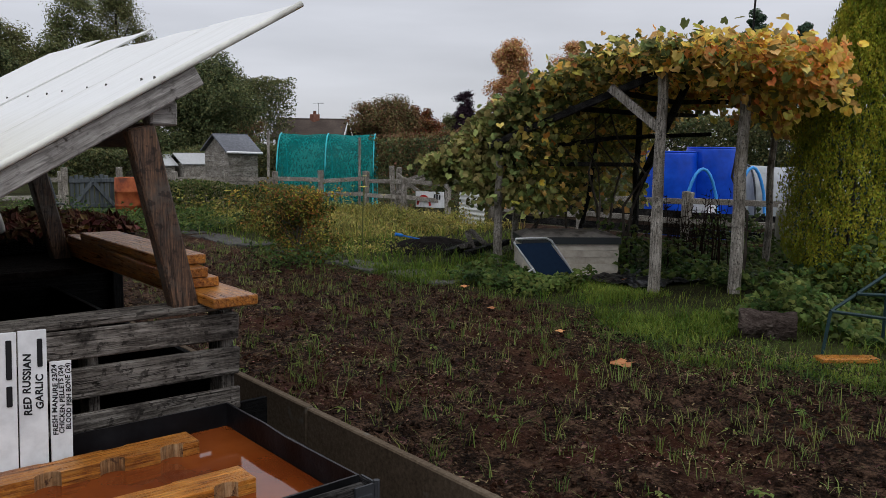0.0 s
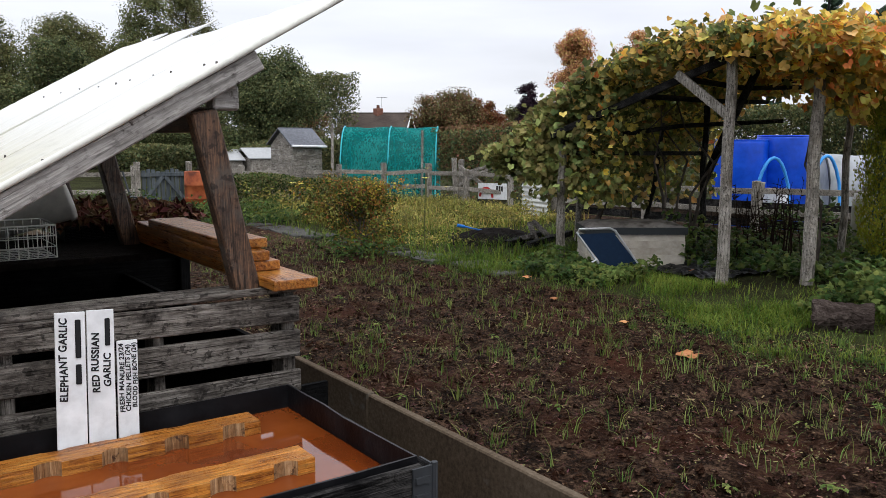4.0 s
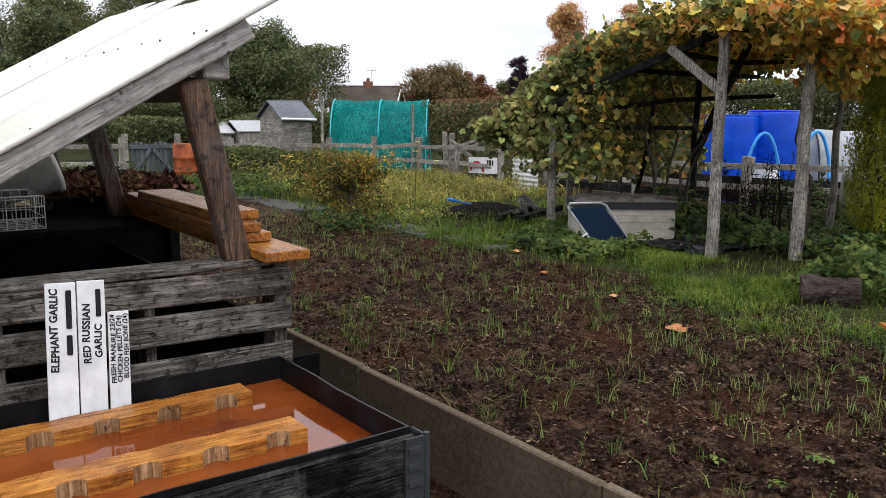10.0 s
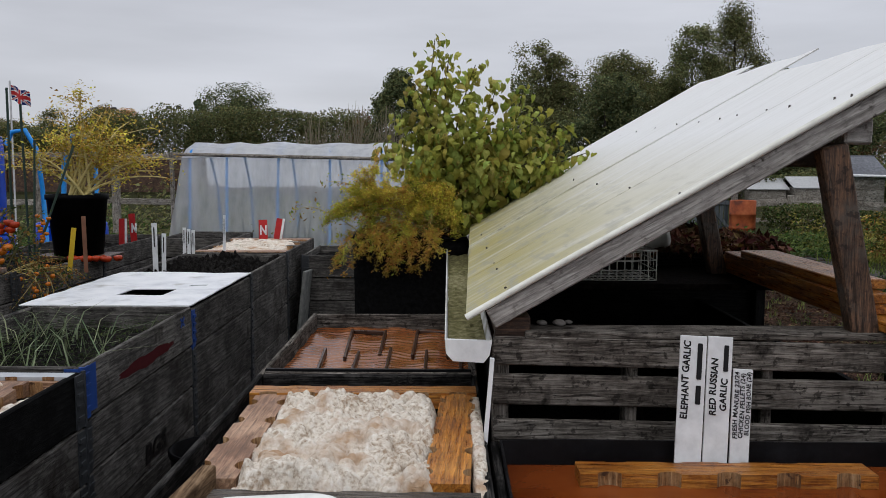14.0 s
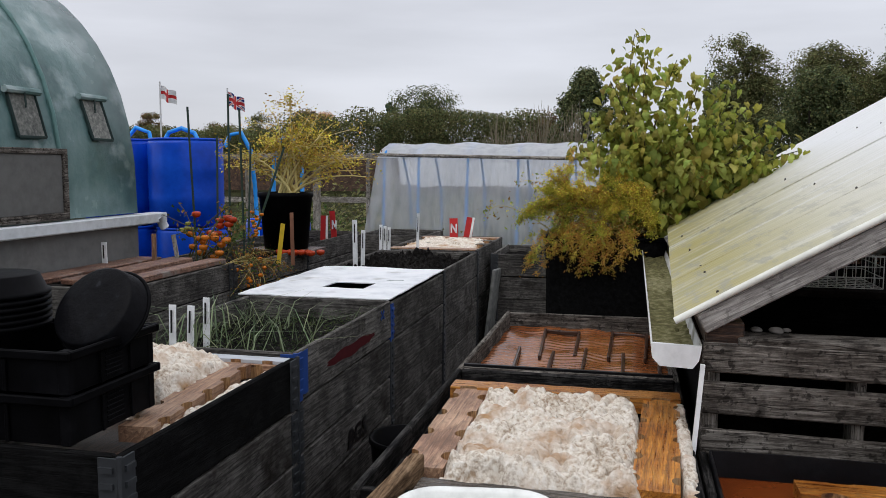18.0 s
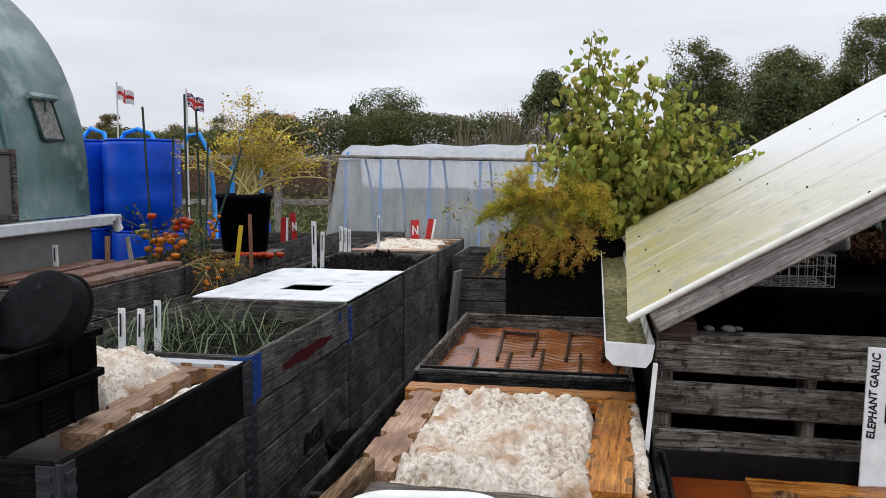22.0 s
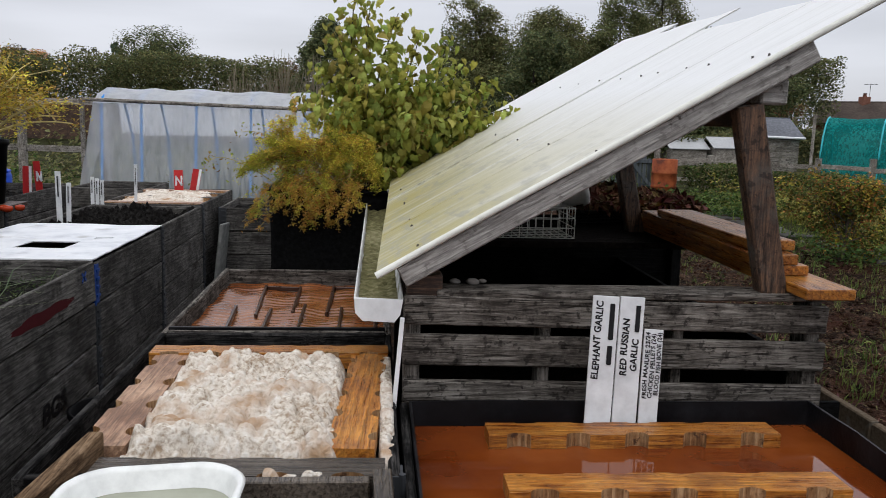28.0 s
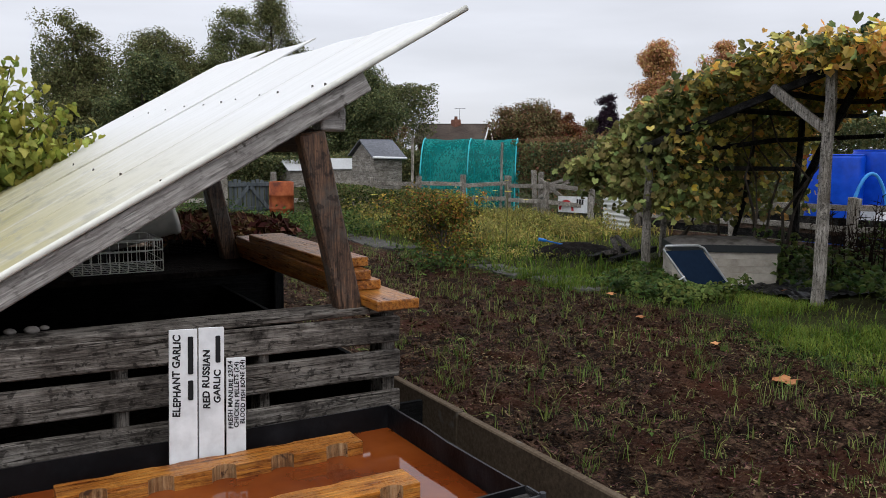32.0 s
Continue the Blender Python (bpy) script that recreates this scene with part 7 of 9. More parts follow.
def plumes(parent, n, rng, mats):
    """Dill-like plumes: a bent stalk with forking side ribs, each ending in a puff of thread-fine leaflets."""
    C, N2 = [[] for _ in mats], [[] for _ in mats]
    for i in range(n):
        falls = i % 4 == 0
        b0 = np.array([-0.44 + rng.uniform(-0.18, 0.34), 2.60 + rng.uniform(-0.05, 0.10), 1.10 + 0.10 * rng.random()])
        a = rng.uniform(-1, 1)
        if falls:
            t0 = np.array([-0.47 + 0.34 * a, 2.40 - 0.06 * rng.random(), rng.uniform(0.88, 1.10)])
        else:
            t0 = np.array([-0.47 + 0.38 * a + (0.06 if a > 0 else 0), 2.42 + 0.12 * rng.random(), 1.12 + 0.40 * (1 - a * a) * rng.random() + 0.10 * rng.random()])
        mid = (b0 + t0) / 2 + np.array([0.04 * a, -0.05, 0.16])
        k = rng.choice(len(mats), p=(0.15, 0.15, 0.7) if falls else (0.5, 0.4, 0.1))
        bm = bmesh.new()
        u = np.linspace(0, 1, 6)[:, None]
        tube(bm, [tuple(p) for p in (1 - u) ** 2 * b0 + 2 * u * (1 - u) * mid + u ** 2 * t0], 0.0028, 4, 0.001)
        part("stalk", bm, DRY_STEM, parent)
        for q in range(16):
            u = rng.uniform(0.40, 1.0)
            p = (1 - u) ** 2 * b0 + 2 * u * (1 - u) * mid + u ** 2 * t0
            d = rng.normal(0, 1, 3) + np.array([0.3 * a, -0.3, -0.5 if falls else 0.15])
            d *= rng.uniform(0.02, 0.062) / np.linalg.norm(d)
            w = rng.uniform(0, 1, (24, 1))
            pts = p + d * w + rng.normal(0, 0.0085, (24, 3)) * (0.4 + w)
            C[k].append(pts), N2[k].append(rng.normal(0, 0.8, (24, 3)) + [0, -0.7, 0.4])
    for k, mm in enumerate(mats):
        V, F = leaf_cloud(np.concatenate(C[k]), np.concatenate(N2[k]), 0.0165, rng, "thread", 0.3)
        under(parent, "plume", V, F, mm)


plumes(feather, 118, rng, [F_LEAF, leafmat("green_gold_fronds", [(0.204, 0.216, 0.026), (0.432, 0.414, 0.054), (0.648, 0.588, 0.102)]), leafmat("ochre_fronds", [(0.216, 0.126, 0.022), (0.432, 0.264, 0.048), (0.600, 0.396, 0.084)])])

# ---- goods under the roof ----
WIRE = plain("white_coated_wire", (0.55, 0.55, 0.50), 0.5)
basket = thing("wire_basket", (0.57, 1.12, 1.065), "white wire basket under the roof", "basket")
bx0, bx1, by0, by1, bz0, bz1 = 0.40, 0.715, 1.0, 1.30, 1.067, 1.186
for z in (bz0, bz0 + 0.04, bz0 + 0.08, bz1):
    bm = bmesh.new()
    tube(bm, [(bx0, by0, z), (bx1, by0, z), (bx1, by1, z), (bx0, by1, z), (bx0, by0, z)], 0.0035 if z == bz1 else 0.002, 5)
    part("wire_ring", bm, WIRE, basket)
for k in range(11):
    xx = bx0 + (bx1 - bx0) * k / 10
    bm = bmesh.new()
    tube(bm, [(xx, by0, bz1), (xx, by0, bz0), (xx, by1, bz0), (xx, by1, bz1)], 0.002, 4)
    part("wire", bm, WIRE, basket)
for k in range(1, 6):
    yy = by0 + (by1 - by0) * k / 6
    bm = bmesh.new()
    tube(bm, [(bx0, yy, bz1), (bx0, yy, bz0), (bx1, yy, bz0), (bx1, yy, bz1)], 0.002, 4)
    part("wire", bm, WIRE, basket)
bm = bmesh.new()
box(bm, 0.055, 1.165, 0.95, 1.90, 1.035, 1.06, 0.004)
# the shelf takes the compost colour, so the bay's shade is painted in
single("shelf", bm, compost_mat, "board shelf across the compost bay, coloured dark for shade", "shelf", (0.6, 1.4, 1.035))
bm = bmesh.new()
lathe(bm, 0, 0, [(0.12, 0), (0.165, 0.30), (0.175, 0.305), (0.175, 0.325), (0.16, 0.325), (0.115, 0.02)], 28)
bmesh.ops.transform(bm, matrix=pose(0.60, 1.45, 1.22, 0, 68, 0) , verts=bm.verts)
bmesh.ops.translate(bm, vec=(-0.09, 0, -0.02), verts=bm.verts)
single("white_bucket", bm, plain("dull_white_plastic", (0.80, 0.79, 0.73), 0.5), "dull white bucket lying under the roof", "bucket", (0.6, 1.4, 1.06), smooth=True)
netc = thing("mesh_crate", (1.0, 1.62, 1.062), "black mesh crate heaped with dead stalks", "crate")
for k in range(8):
    bm = bmesh.new()
    z = 1.064 + k * 0.0068
    for b4 in ((0.84, 1.155, 1.50, 1.506), (0.84, 1.155, 1.80, 1.806), (0.84, 0.846, 1.506, 1.80), (1.149, 1.155, 1.506, 1.80)):
        box(bm, *b4, z, z + 0.006, 0)
    part("band", bm, BLACK, netc)
for k in range(16):
    xx = 0.84 + 0.31 * k / 15
    bm = bmesh.new()
    box(bm, xx, xx + 0.005, 1.498, 1.5, 1.064, 1.117, 0)
    part("rib", bm, BLACK, netc)
rng = np.random.default_rng(95)
n = 3200
x, y = rng.uniform(0.78, 1.42, n), rng.uniform(1.40, 2.15, n)
dome = np.clip(1 - ((x - 1.12) / 0.40) ** 2 - ((y - 1.75) / 0.45) ** 2, 0, 1)
V, F = leaf_cloud(np.stack([x, y, 1.128 + (0.02 + 0.035 * dome) * rng.random(n) ** 0.5 + 0.03 * (lattice(x, y, 8, 3))], 1), rng.normal(0, 0.8, (n, 3)) + [0, -0.3, 1], 0.045, rng)
DEAD = leafmat("dead_leaves", [(0.02, 0.011, 0.006), (0.085, 0.042, 0.021), (0.22, 0.12, 0.06)], 0.5, 0.0, 0.7)
stuff("dead_leaves", V, F, DEAD, "rusty brown dead leaves and stalks on the crate", "leaves")
bm = bmesh.new()
box(bm, 0.80, 1.42, 1.46, 2.14, 1.118, 1.130, 0.002)
single("tray", bm, wood("dark", "y"), "dark tray holding dead leaves", "tray", (1.1, 1.8, 1.118))
for x, y, r in ((0.155, 0.10, 0.016), (0.205, 0.09, 0.020), (0.235, 0.12, 0.012)):
    bm = bmesh.new()
    bmesh.ops.create_icosphere(bm, subdivisions=2, radius=r)
    for v in bm.verts:
        v.co *= 1 + 0.25 * noise.noise(v.co * 60)
        v.co.z *= 0.5
    bmesh.ops.translate(bm, vec=(x, y, 1.06 + r * 0.45), verts=bm.verts)
    single("stone", bm, surface("pale_stone", [(0.10, 0.09, 0.08), (0.18, 0.165, 0.15), (0.27, 0.25, 0.23)], 20, 0.9, 0.3), "pale stone lying on the pallet top", "stone", (x, y, 1.06), smooth=True)

# ---- fences, gate and fence side clutter ----
def fence(a, b, n, h, label, rails=(0.42, 0.80), seed=1, kind="post"):
    rng = np.random.default_rng(seed)
    t = thing("fence", ((a[0] + b[0]) / 2, (a[1] + b[1]) / 2, 0.1), label, "fence")
    for k in range(n):
        u = k / (n - 1)
        x, y = a[0] + (b[0] - a[0]) * u, a[1] + (b[1] - a[1]) * u
        bm = bmesh.new()
        hh = h * rng.uniform(0.93, 1.06)
        beam(bm, (x, y, 0.05), (x + rng.normal(0, 0.02), y + rng.normal(0, 0.02), 0.12 + hh), 0.10, 0.09, 0.008, up=(0, 1, 0))
        part("post", bm, wood(kind, "z"), t)
        if k:
            for r in rails:
                bm = bmesh.new()
                beam(bm, (px_, py_, 0.14 + h * r + rng.normal(0, 0.015)), (x, y, 0.14 + h * r + rng.normal(0, 0.015)), 0.035, 0.085, 0.004)
                part("rail", bm, wood(kind, "x"), t)
        px_, py_ = x, y
    return t


fence((0.4, 14.6), (4.5, 14.05), 4, 0.86, "weathered post and rail fence beside the gate", seed=2)
fence((5.62, 14.0), (10.2, 12.25), 6, 0.86, "weathered post and rail fence behind the shrubs", seed=3)
fence((10.2, 12.25), (10.5, 9.9), 3, 0.84, "old timber fence running past the thicket", seed=4)
fence((10.1, 8.2), (10.6, 4.6), 3, 0.80, "old timber fence beyond the pergola", seed=5)
fence((10.6, 4.6), (11.9, 0.5), 4, 0.80, "timber fence before the blue barrels", seed=6)
for dx, lean in ((0, 0.03), (0.14, -0.04), (0.28, 0.05)):
    bm = bmesh.new()
    beam(bm, (10.68, 11.9 - dx, 0.1), (10.66, 11.9 - dx + lean * 2, 1.12 - dx * 0.2), 0.10, 0.07, 0.006, up=(0, 1, 0))
    single("old_post", bm, wood("post", "z"), "old grey fence post leaning by the fence", "post", (10.68, 11.9 - dx, 0.1), group="old posts")
for k, (za, zb) in enumerate(((0.55, 1.05), (0.95, 0.45), (0.75, 0.98))):
    bm = bmesh.new()
    beam(bm, (10.62, 11.7, za), (10.55, 10.3 + 0.2 * k, zb), 0.04, 0.07, 0.004)
    single("loose_rail", bm, wood("post", "y"), "loose grey rail propped on the fence", "rail", (10.6, 11, 0.5), group="loose rails")

gate = thing("gate", (5.0, 14.0, 0.14), "blue grey painted timber garden gate", "gate")
GP = surface("blue_grey_paint", [(0.045, 0.055, 0.06), (0.085, 0.10, 0.11), (0.13, 0.145, 0.15)], 25, 0.75, 0.3, AX["z"], vary=0.15)
for k in range(9):
    x = 4.64 + k * 0.092
    bm = bmesh.new()
    box(bm, x, x + 0.072, 13.99, 14.01, 0.18, 0.90 + 0.03 * math.sin(k * 1.3), 0.004)
    part("pale", bm, GP, gate)
for z in (0.30, 0.78):
    bm = bmesh.new()
    box(bm, 4.62, 5.47, 13.96, 13.988, z, z + 0.075, 0.004)
    part("ledge", bm, GP, gate)
for a, b2 in (((4.66, 13.955, 0.33), (5.05, 13.955, 0.80)), ((5.05, 13.955, 0.80), (5.44, 13.955, 0.33))):
    bm = bmesh.new()
    beam(bm, a, b2, 0.02, 0.07, 0.003)
    part("brace", bm, GP, gate)
for x in (4.55, 5.56):
    bm = bmesh.new()
    box(bm, x - 0.05, x + 0.05, 13.93, 14.03, 0.05, 1.07, 0.008)
    part("gate_post", bm, POST, gate)
rb = thing("rusty_barrel", (5.47, 13.25, 0.14), "rusty orange steel oil drum by the gate", "barrel")
bm = bmesh.new()
lathe(bm, 5.47, 13.25, [(0.235, 0.12), (0.24, 0.14), (0.24, 0.36), (0.252, 0.375), (0.24, 0.39), (0.24, 0.62), (0.252, 0.635), (0.24, 0.65), (0.24, 0.89), (0.225, 0.90), (0.22, 0.86)], 28, True)
part("drum", bm, surface("rusty_orange_steel", [(0.10, 0.022, 0.008), (0.26, 0.055, 0.014), (0.36, 0.10, 0.03)], 6, 0.7, 0.2, coarse=3), rb, smooth=True)
bm = bmesh.new()
tube(bm, [(4.05, 13.4, 0.12), (4.0, 13.35, 0.45), (4.05, 13.6, 0.9), (4.2, 13.65, 0.9), (4.25, 13.4, 0.45), (4.3, 13.38, 0.12)], 0.018, 6)
tube(bm, [(4.0, 13.35, 0.45), (4.0, 13.05, 0.45), (4.0, 13.0, 0.12)], 0.016, 6)
tube(bm, [(4.25, 13.4, 0.45), (4.27, 13.05, 0.45), (4.28, 13.0, 0.12)], 0.016, 6)
box(bm, 4.0, 4.27, 13.05, 13.4, 0.44, 0.465, 0.006)
single("garden_chair", bm, plain("dark_metal", (0.03, 0.035, 0.04), 0.5, 0.4), "dark metal garden chair beside the gate", "chair", (4.1, 13.3, 0.12))

for a, b2 in (((10.14, 8.15), (10.64, 4.6)), ((10.64, 4.6), (11.94, 0.5))):
    t = thing("board_fence", ((a[0] + b2[0]) / 2, (a[1] + b2[1]) / 2, 0.1), "low dark plank fence beyond the pergola", "fence")
    for k in range(4):
        bm = bmesh.new()
        beam(bm, (a[0], a[1], 0.19 + k * 0.125), (b2[0], b2[1], 0.19 + k * 0.125 + 0.01 * (k % 2)), 0.022, 0.118, 0.004)
        part("board", bm, wood("dark" if k % 2 else "brown", "y"), t)

# sign leaning on the fence and corrugated sheet
sg = thing("road_sign", (10.45, 10.4, 0.3), "white road sign with a red ring leaning on the fence", "sign")
bm = bmesh.new()
beam(bm, (10.46, 10.85, 0.47), (10.46, 9.95, 0.50), 0.012, 0.32, 0.003)
plate = part("plate", bm, WHITE, sg)
bm = bmesh.new()
for k in range(24):
    a0, a1 = math.pi * k / 24, math.pi * (k + 1) / 24
    c, q = Vector((10.45, 10.58, 0.36)), []
    for r, a in ((0.15, a0), (0.21, a0), (0.21, a1), (0.15, a1)):
        q.append(bm.verts.new(c + Vector((0, -math.cos(a) * r * 1.1, math.sin(a) * r))))
    bm.faces.new(q)
thicken(bm, 0.003)
part("red_ring", bm, RED, plate)
for k in range(3):
    bm = bmesh.new()
    box(bm, 10.447, 10.451, 10.06 + k * 0.075, 10.11 + k * 0.075, 0.50, 0.60, 0)
    part("bar", bm, INK, plate)
bm = bmesh.new()
rowa = []
for i in range(61):
    z = 0.14 + 0.62 * i / 60
    dx = 0.014 * math.cos(i * 2 * math.pi / 8)
    rowa.append((bm.verts.new((9.98 + dx, 8.95, z)), bm.verts.new((9.86 + dx, 8.15, z))))
for p, q in zip(rowa, rowa[1:]):
    bm.faces.new((p[0], p[1], q[1], q[0]))
thicken(bm, 0.004)
single("corrugated_sheet", bm, plain("pale_corrugated_iron", (0.60, 0.61, 0.58), 0.5, 0.0, vary=0), "pale corrugated sheet leaning on the fence", "sheet", (9.9, 8.5, 0.14), smooth=True)

# shed, house, far roofs
shed = thing("shed", (8.75, 15.6, 0.1), "small grey boarded shed with a felt roof", "shed")
SW = wood("post", "x")
for k in range(11):
    z = 0.12 + k * 0.115
    bm = bmesh.new()
    box(bm, 8.33, 9.05, 14.98, 15.0, z, z + 0.112, 0.002)
    part("board", bm, SW, shed)
    bm = bmesh.new()
    box(bm, 8.31, 8.33, 14.98, 16.2, z, z + 0.112, 0.002)
    part("board", bm, wood("post", "y"), shed)
bm = bmesh.new()
v = [bm.verts.new(p) for p in ((8.32, 14.99, 1.385), (8.32, 16.2, 1.385), (8.32, 15.6, 1.72))]
w = [bm.verts.new(p) for p in ((8.36, 14.99, 1.385), (8.36, 16.2, 1.385), (8.36, 15.6, 1.72))]
bm.faces.new(v), bm.faces.new(w[::-1])
for i in range(3):
    bm.faces.new((v[i], v[(i + 1) % 3], w[(i + 1) % 3], w[i]))
part("gable", bm, SW, shed)
for y0, y1 in ((14.9, 15.6), (16.3, 15.6)):
    bm = bmesh.new()
    q = [bm.verts.new(p) for p in ((8.24, y0, 1.37), (9.12, y0, 1.37), (9.12, y1, 1.76), (8.24, y1, 1.76))]
    bm.faces.new(q)
    thicken(bm, 0.03)
    part("roof", bm, surface("grey_felt", [(0.06, 0.065, 0.075), (0.10, 0.105, 0.12), (0.15, 0.16, 0.18)], 20, 0.7, 0.2), shed)
bm = bmesh.new()
tube(bm, [(8.24, 14.87, 1.36), (9.12, 14.87, 1.34)], 0.028, 8)
part("gutter", bm, WHITE, shed)

house = thing("house", (33, 52, 0), "brown roofed brick house beyond the trees", "house")
BRK = surface("red_brick", [(0.10, 0.045, 0.032), (0.17, 0.078, 0.055), (0.24, 0.12, 0.09)], 20, 0.85, 0.2)
TILE = surface("brown_roof_tiles", [(0.035, 0.027, 0.023), (0.066, 0.052, 0.044), (0.10, 0.08, 0.068)], 12, 0.85, 0.4)
hb = Vector((28.1, 48.0, 0))
hd = Vector((4.2, -3.6, 0)).normalized()
hn = Vector((hd.y, -hd.x, 0))


def hp(u, v, z):
    p = hb + hd * u - hn * v
    return (p.x, p.y, z)


bm = bmesh.new()
vs = [bm.verts.new(hp(u, v, z)) for z in (0, 2.1) for u, v in ((0, -2.4), (4.2, -2.4), (4.2, 2.4), (0, 2.4))]
for f in ((0, 1, 5, 4), (1, 2, 6, 5), (2, 3, 7, 6), (3, 0, 4, 7)):
    bm.faces.new([vs[i] for i in f])
for u in (0, 4.2):
    bm.faces.new([bm.verts.new(hp(u, -2.4, 2.1)), bm.verts.new(hp(u, 2.4, 2.1)), bm.verts.new(hp(u, 0, 3.15))])
bmesh.ops.recalc_face_normals(bm, faces=bm.faces)
part("wall", bm, BRK, house)
for s in (-1, 1):
    bm = bmesh.new()
    bm.faces.new([bm.verts.new(p) for p in (hp(-0.3, s * 2.7, 2.0), hp(4.5, s * 2.7, 2.0), hp(4.5, 0, 3.28), hp(-0.3, 0, 3.28))])
    thicken(bm, 0.12)
    rf = part("roof", bm, TILE, house)
    bm = bmesh.new()
    beam(bm, hp(4.52, s * 2.72, 1.98), hp(4.52, 0, 3.25), 0.05, 0.2, 0)
    part("bargeboard", bm, WHITE, rf)
bm = bmesh.new()
p = hp(2.2, 0, 0)
box(bm, p[0] - 0.25, p[0] + 0.25, p[1] - 0.25, p[1] + 0.25, 3.0, 3.66, 0.01)
ch = part("chimney", bm, BRK, house)
bm = bmesh.new()
lathe(bm, p[0], p[1], [(0.12, 3.66), (0.10, 3.86), (0.13, 3.88)], 10, True)
part("chimney_pot", bm, BRK, ch)
bm = bmesh.new()
tube(bm, [(p[0] + 0.3, p[1], 3.4), (p[0] + 0.3, p[1], 4.45)], 0.014, 5)
tube(bm, [(p[0] - 0.1, p[1], 4.40), (p[0] + 0.75, p[1], 4.45)], 0.010, 5)
for k in range(4):
    tube(bm, [(p[0] + 0.0 + 0.2 * k, p[1] - 0.2, 4.42), (p[0] + 0.0 + 0.2 * k, p[1] + 0.2, 4.42)], 0.008, 4)
part("aerial", bm, GALV, house)
h2 = thing("house", (36.5, 45, 0), "low brown roofed house beyond the trees", "house")
bm = bmesh.new()
box(bm, 34.2, 39, 46, 50, 0, 2.3, 0)
part("wall", bm, BRK, h2)
for y0, y1 in ((45.6, 48), (50.4, 48)):
    bm = bmesh.new()
    bm.faces.new([bm.verts.new(q) for q in ((33.8, y0, 2.2), (39.4, y0, 2.2), (39.4, y1, 3.0), (33.8, y1, 3.0))])
    thicken(bm, 0.12)
    part("roof", bm, TILE, h2)
for k, (x, y, w, z) in enumerate(((11.1, 26.5, 1.3, 1.12), (12.7, 26.2, 1.5, 1.18))):
    t = thing("greenhouse", (x, y, 0.1), "small pale roofed greenhouse beyond the fence", "greenhouse", "far greenhouses")
    bm = bmesh.new()
    box(bm, x - w / 2, x + w / 2, y, y + 1.4, 0.1, z - 0.35, 0.01)
    part("wall", bm, wood("post", "x"), t)
    for y0, y1 in ((y - 0.08, y + 0.7), (y + 1.48, y + 0.7)):
        bm = bmesh.new()
        bm.faces.new([bm.verts.new(q) for q in ((x - w / 2 - 0.1, y0, z - 0.36), (x + w / 2 + 0.1, y0, z - 0.36), (x + w / 2 + 0.1, y1, z), (x - w / 2 - 0.1, y1, z))])
        thicken(bm, 0.03)
        part("roof", bm, plain("pale_sheet_roof", (0.38, 0.39, 0.39), 0.5), t)
for x, y, h, r in ((8.42, 13.3, 1.83, 0.03), (10.36, 12.75, 1.72, 0.03)):
    bm = bmesh.new()
    tube(bm, [(x, y, 0.1), (x + 0.01, y, h)], r, 8)
    single("fence_pole", bm, wood("post", "z"), "tall round pole by the net tunnel", "pole", (x, y, 0.1), group="net poles")
bm = bmesh.new()
tube(bm, [(36.6, 18.6, 0.1), (36.9, 18.55, 9.6)], 0.05, 8)
single("telegraph_pole", bm, wood("dark", "z"), "thin dark pole among the conifers", "pole", (36.6, 18.6, 0.1))
for x, y, h in ((-19.6, 56, 5.6), (-24.2, 56, 5.5)):
    t = thing("floodlight_mast", (x, y, 0), "distant grey floodlight mast", "mast", "floodlight masts")
    bm = bmesh.new()
    tube(bm, [(x, y, 0), (x, y, h)], 0.05, 6)
    part("mast", bm, GALV, t)
    for dx in (-0.35, 0.35):
        bm = bmesh.new()
        box(bm, x + dx - 0.16, x + dx + 0.16, y - 0.1, y + 0.1, h - 0.1, h + 0.1, 0.02)
        part("lamp", bm, GALV, t)

# ---- pergola clutter ----
bxm = thing("storage_box", (6.9, 3.75, 0.14), "beige plastic garden storage box with a dark lid", "storage box")
BEIGE = surface("beige_moulded_plastic", [(0.32, 0.28, 0.23), (0.46, 0.42, 0.35), (0.56, 0.52, 0.44)], 8, 0.6, 0.15, vary=0)
dv = Vector((0.90, -0.645, 0)).normalized()
nv = Vector((-dv.y, dv.x, 0))
b0 = Vector((6.44, 3.90, 0))
for k in range(5):
    bm = bmesh.new()
    z = 0.13 + k * 0.075
    o = 0.004 * (k % 2)
    prism(bm, [tuple((b0 + dv * u + nv * v).xy) for u, v in ((0.02 - o, -o), (1.08 + o, -o), (1.08 + o, 0.55 + o), (0.02 - o, 0.55 + o))], z, z + 0.073)
    part("panel", bm, BEIGE, bxm)
bm = bmesh.new()
prism(bm, [tuple((b0 + dv * u + nv * v).xy) for u, v in ((0, -0.03), (1.10, -0.03), (1.10, 0.58), (0, 0.58))], 0.50, 0.575)
part("lid_rim", bm, plain("dark_green_black_plastic", (0.018, 0.022, 0.024), 0.5), bxm)
bm = bmesh.new()
lo = [(b0 + dv * u + nv * v) for u, v in ((0.01, -0.01), (1.09, -0.01), (1.09, 0.56), (0.01, 0.56))]
hi = [(b0 + dv * u + nv * v) for u, v in ((0.12, 0.14), (0.98, 0.14), (0.98, 0.44), (0.12, 0.44))]
a = [bm.verts.new((q.x, q.y, 0.575)) for q in lo]
c = [bm.verts.new((q.x, q.y, 0.625)) for q in hi]
bm.faces.new(c)
for k in range(4):
    bm.faces.new((a[k], a[(k + 1) % 4], c[(k + 1) % 4], c[k]))
bmesh.ops.recalc_face_normals(bm, faces=bm.faces)
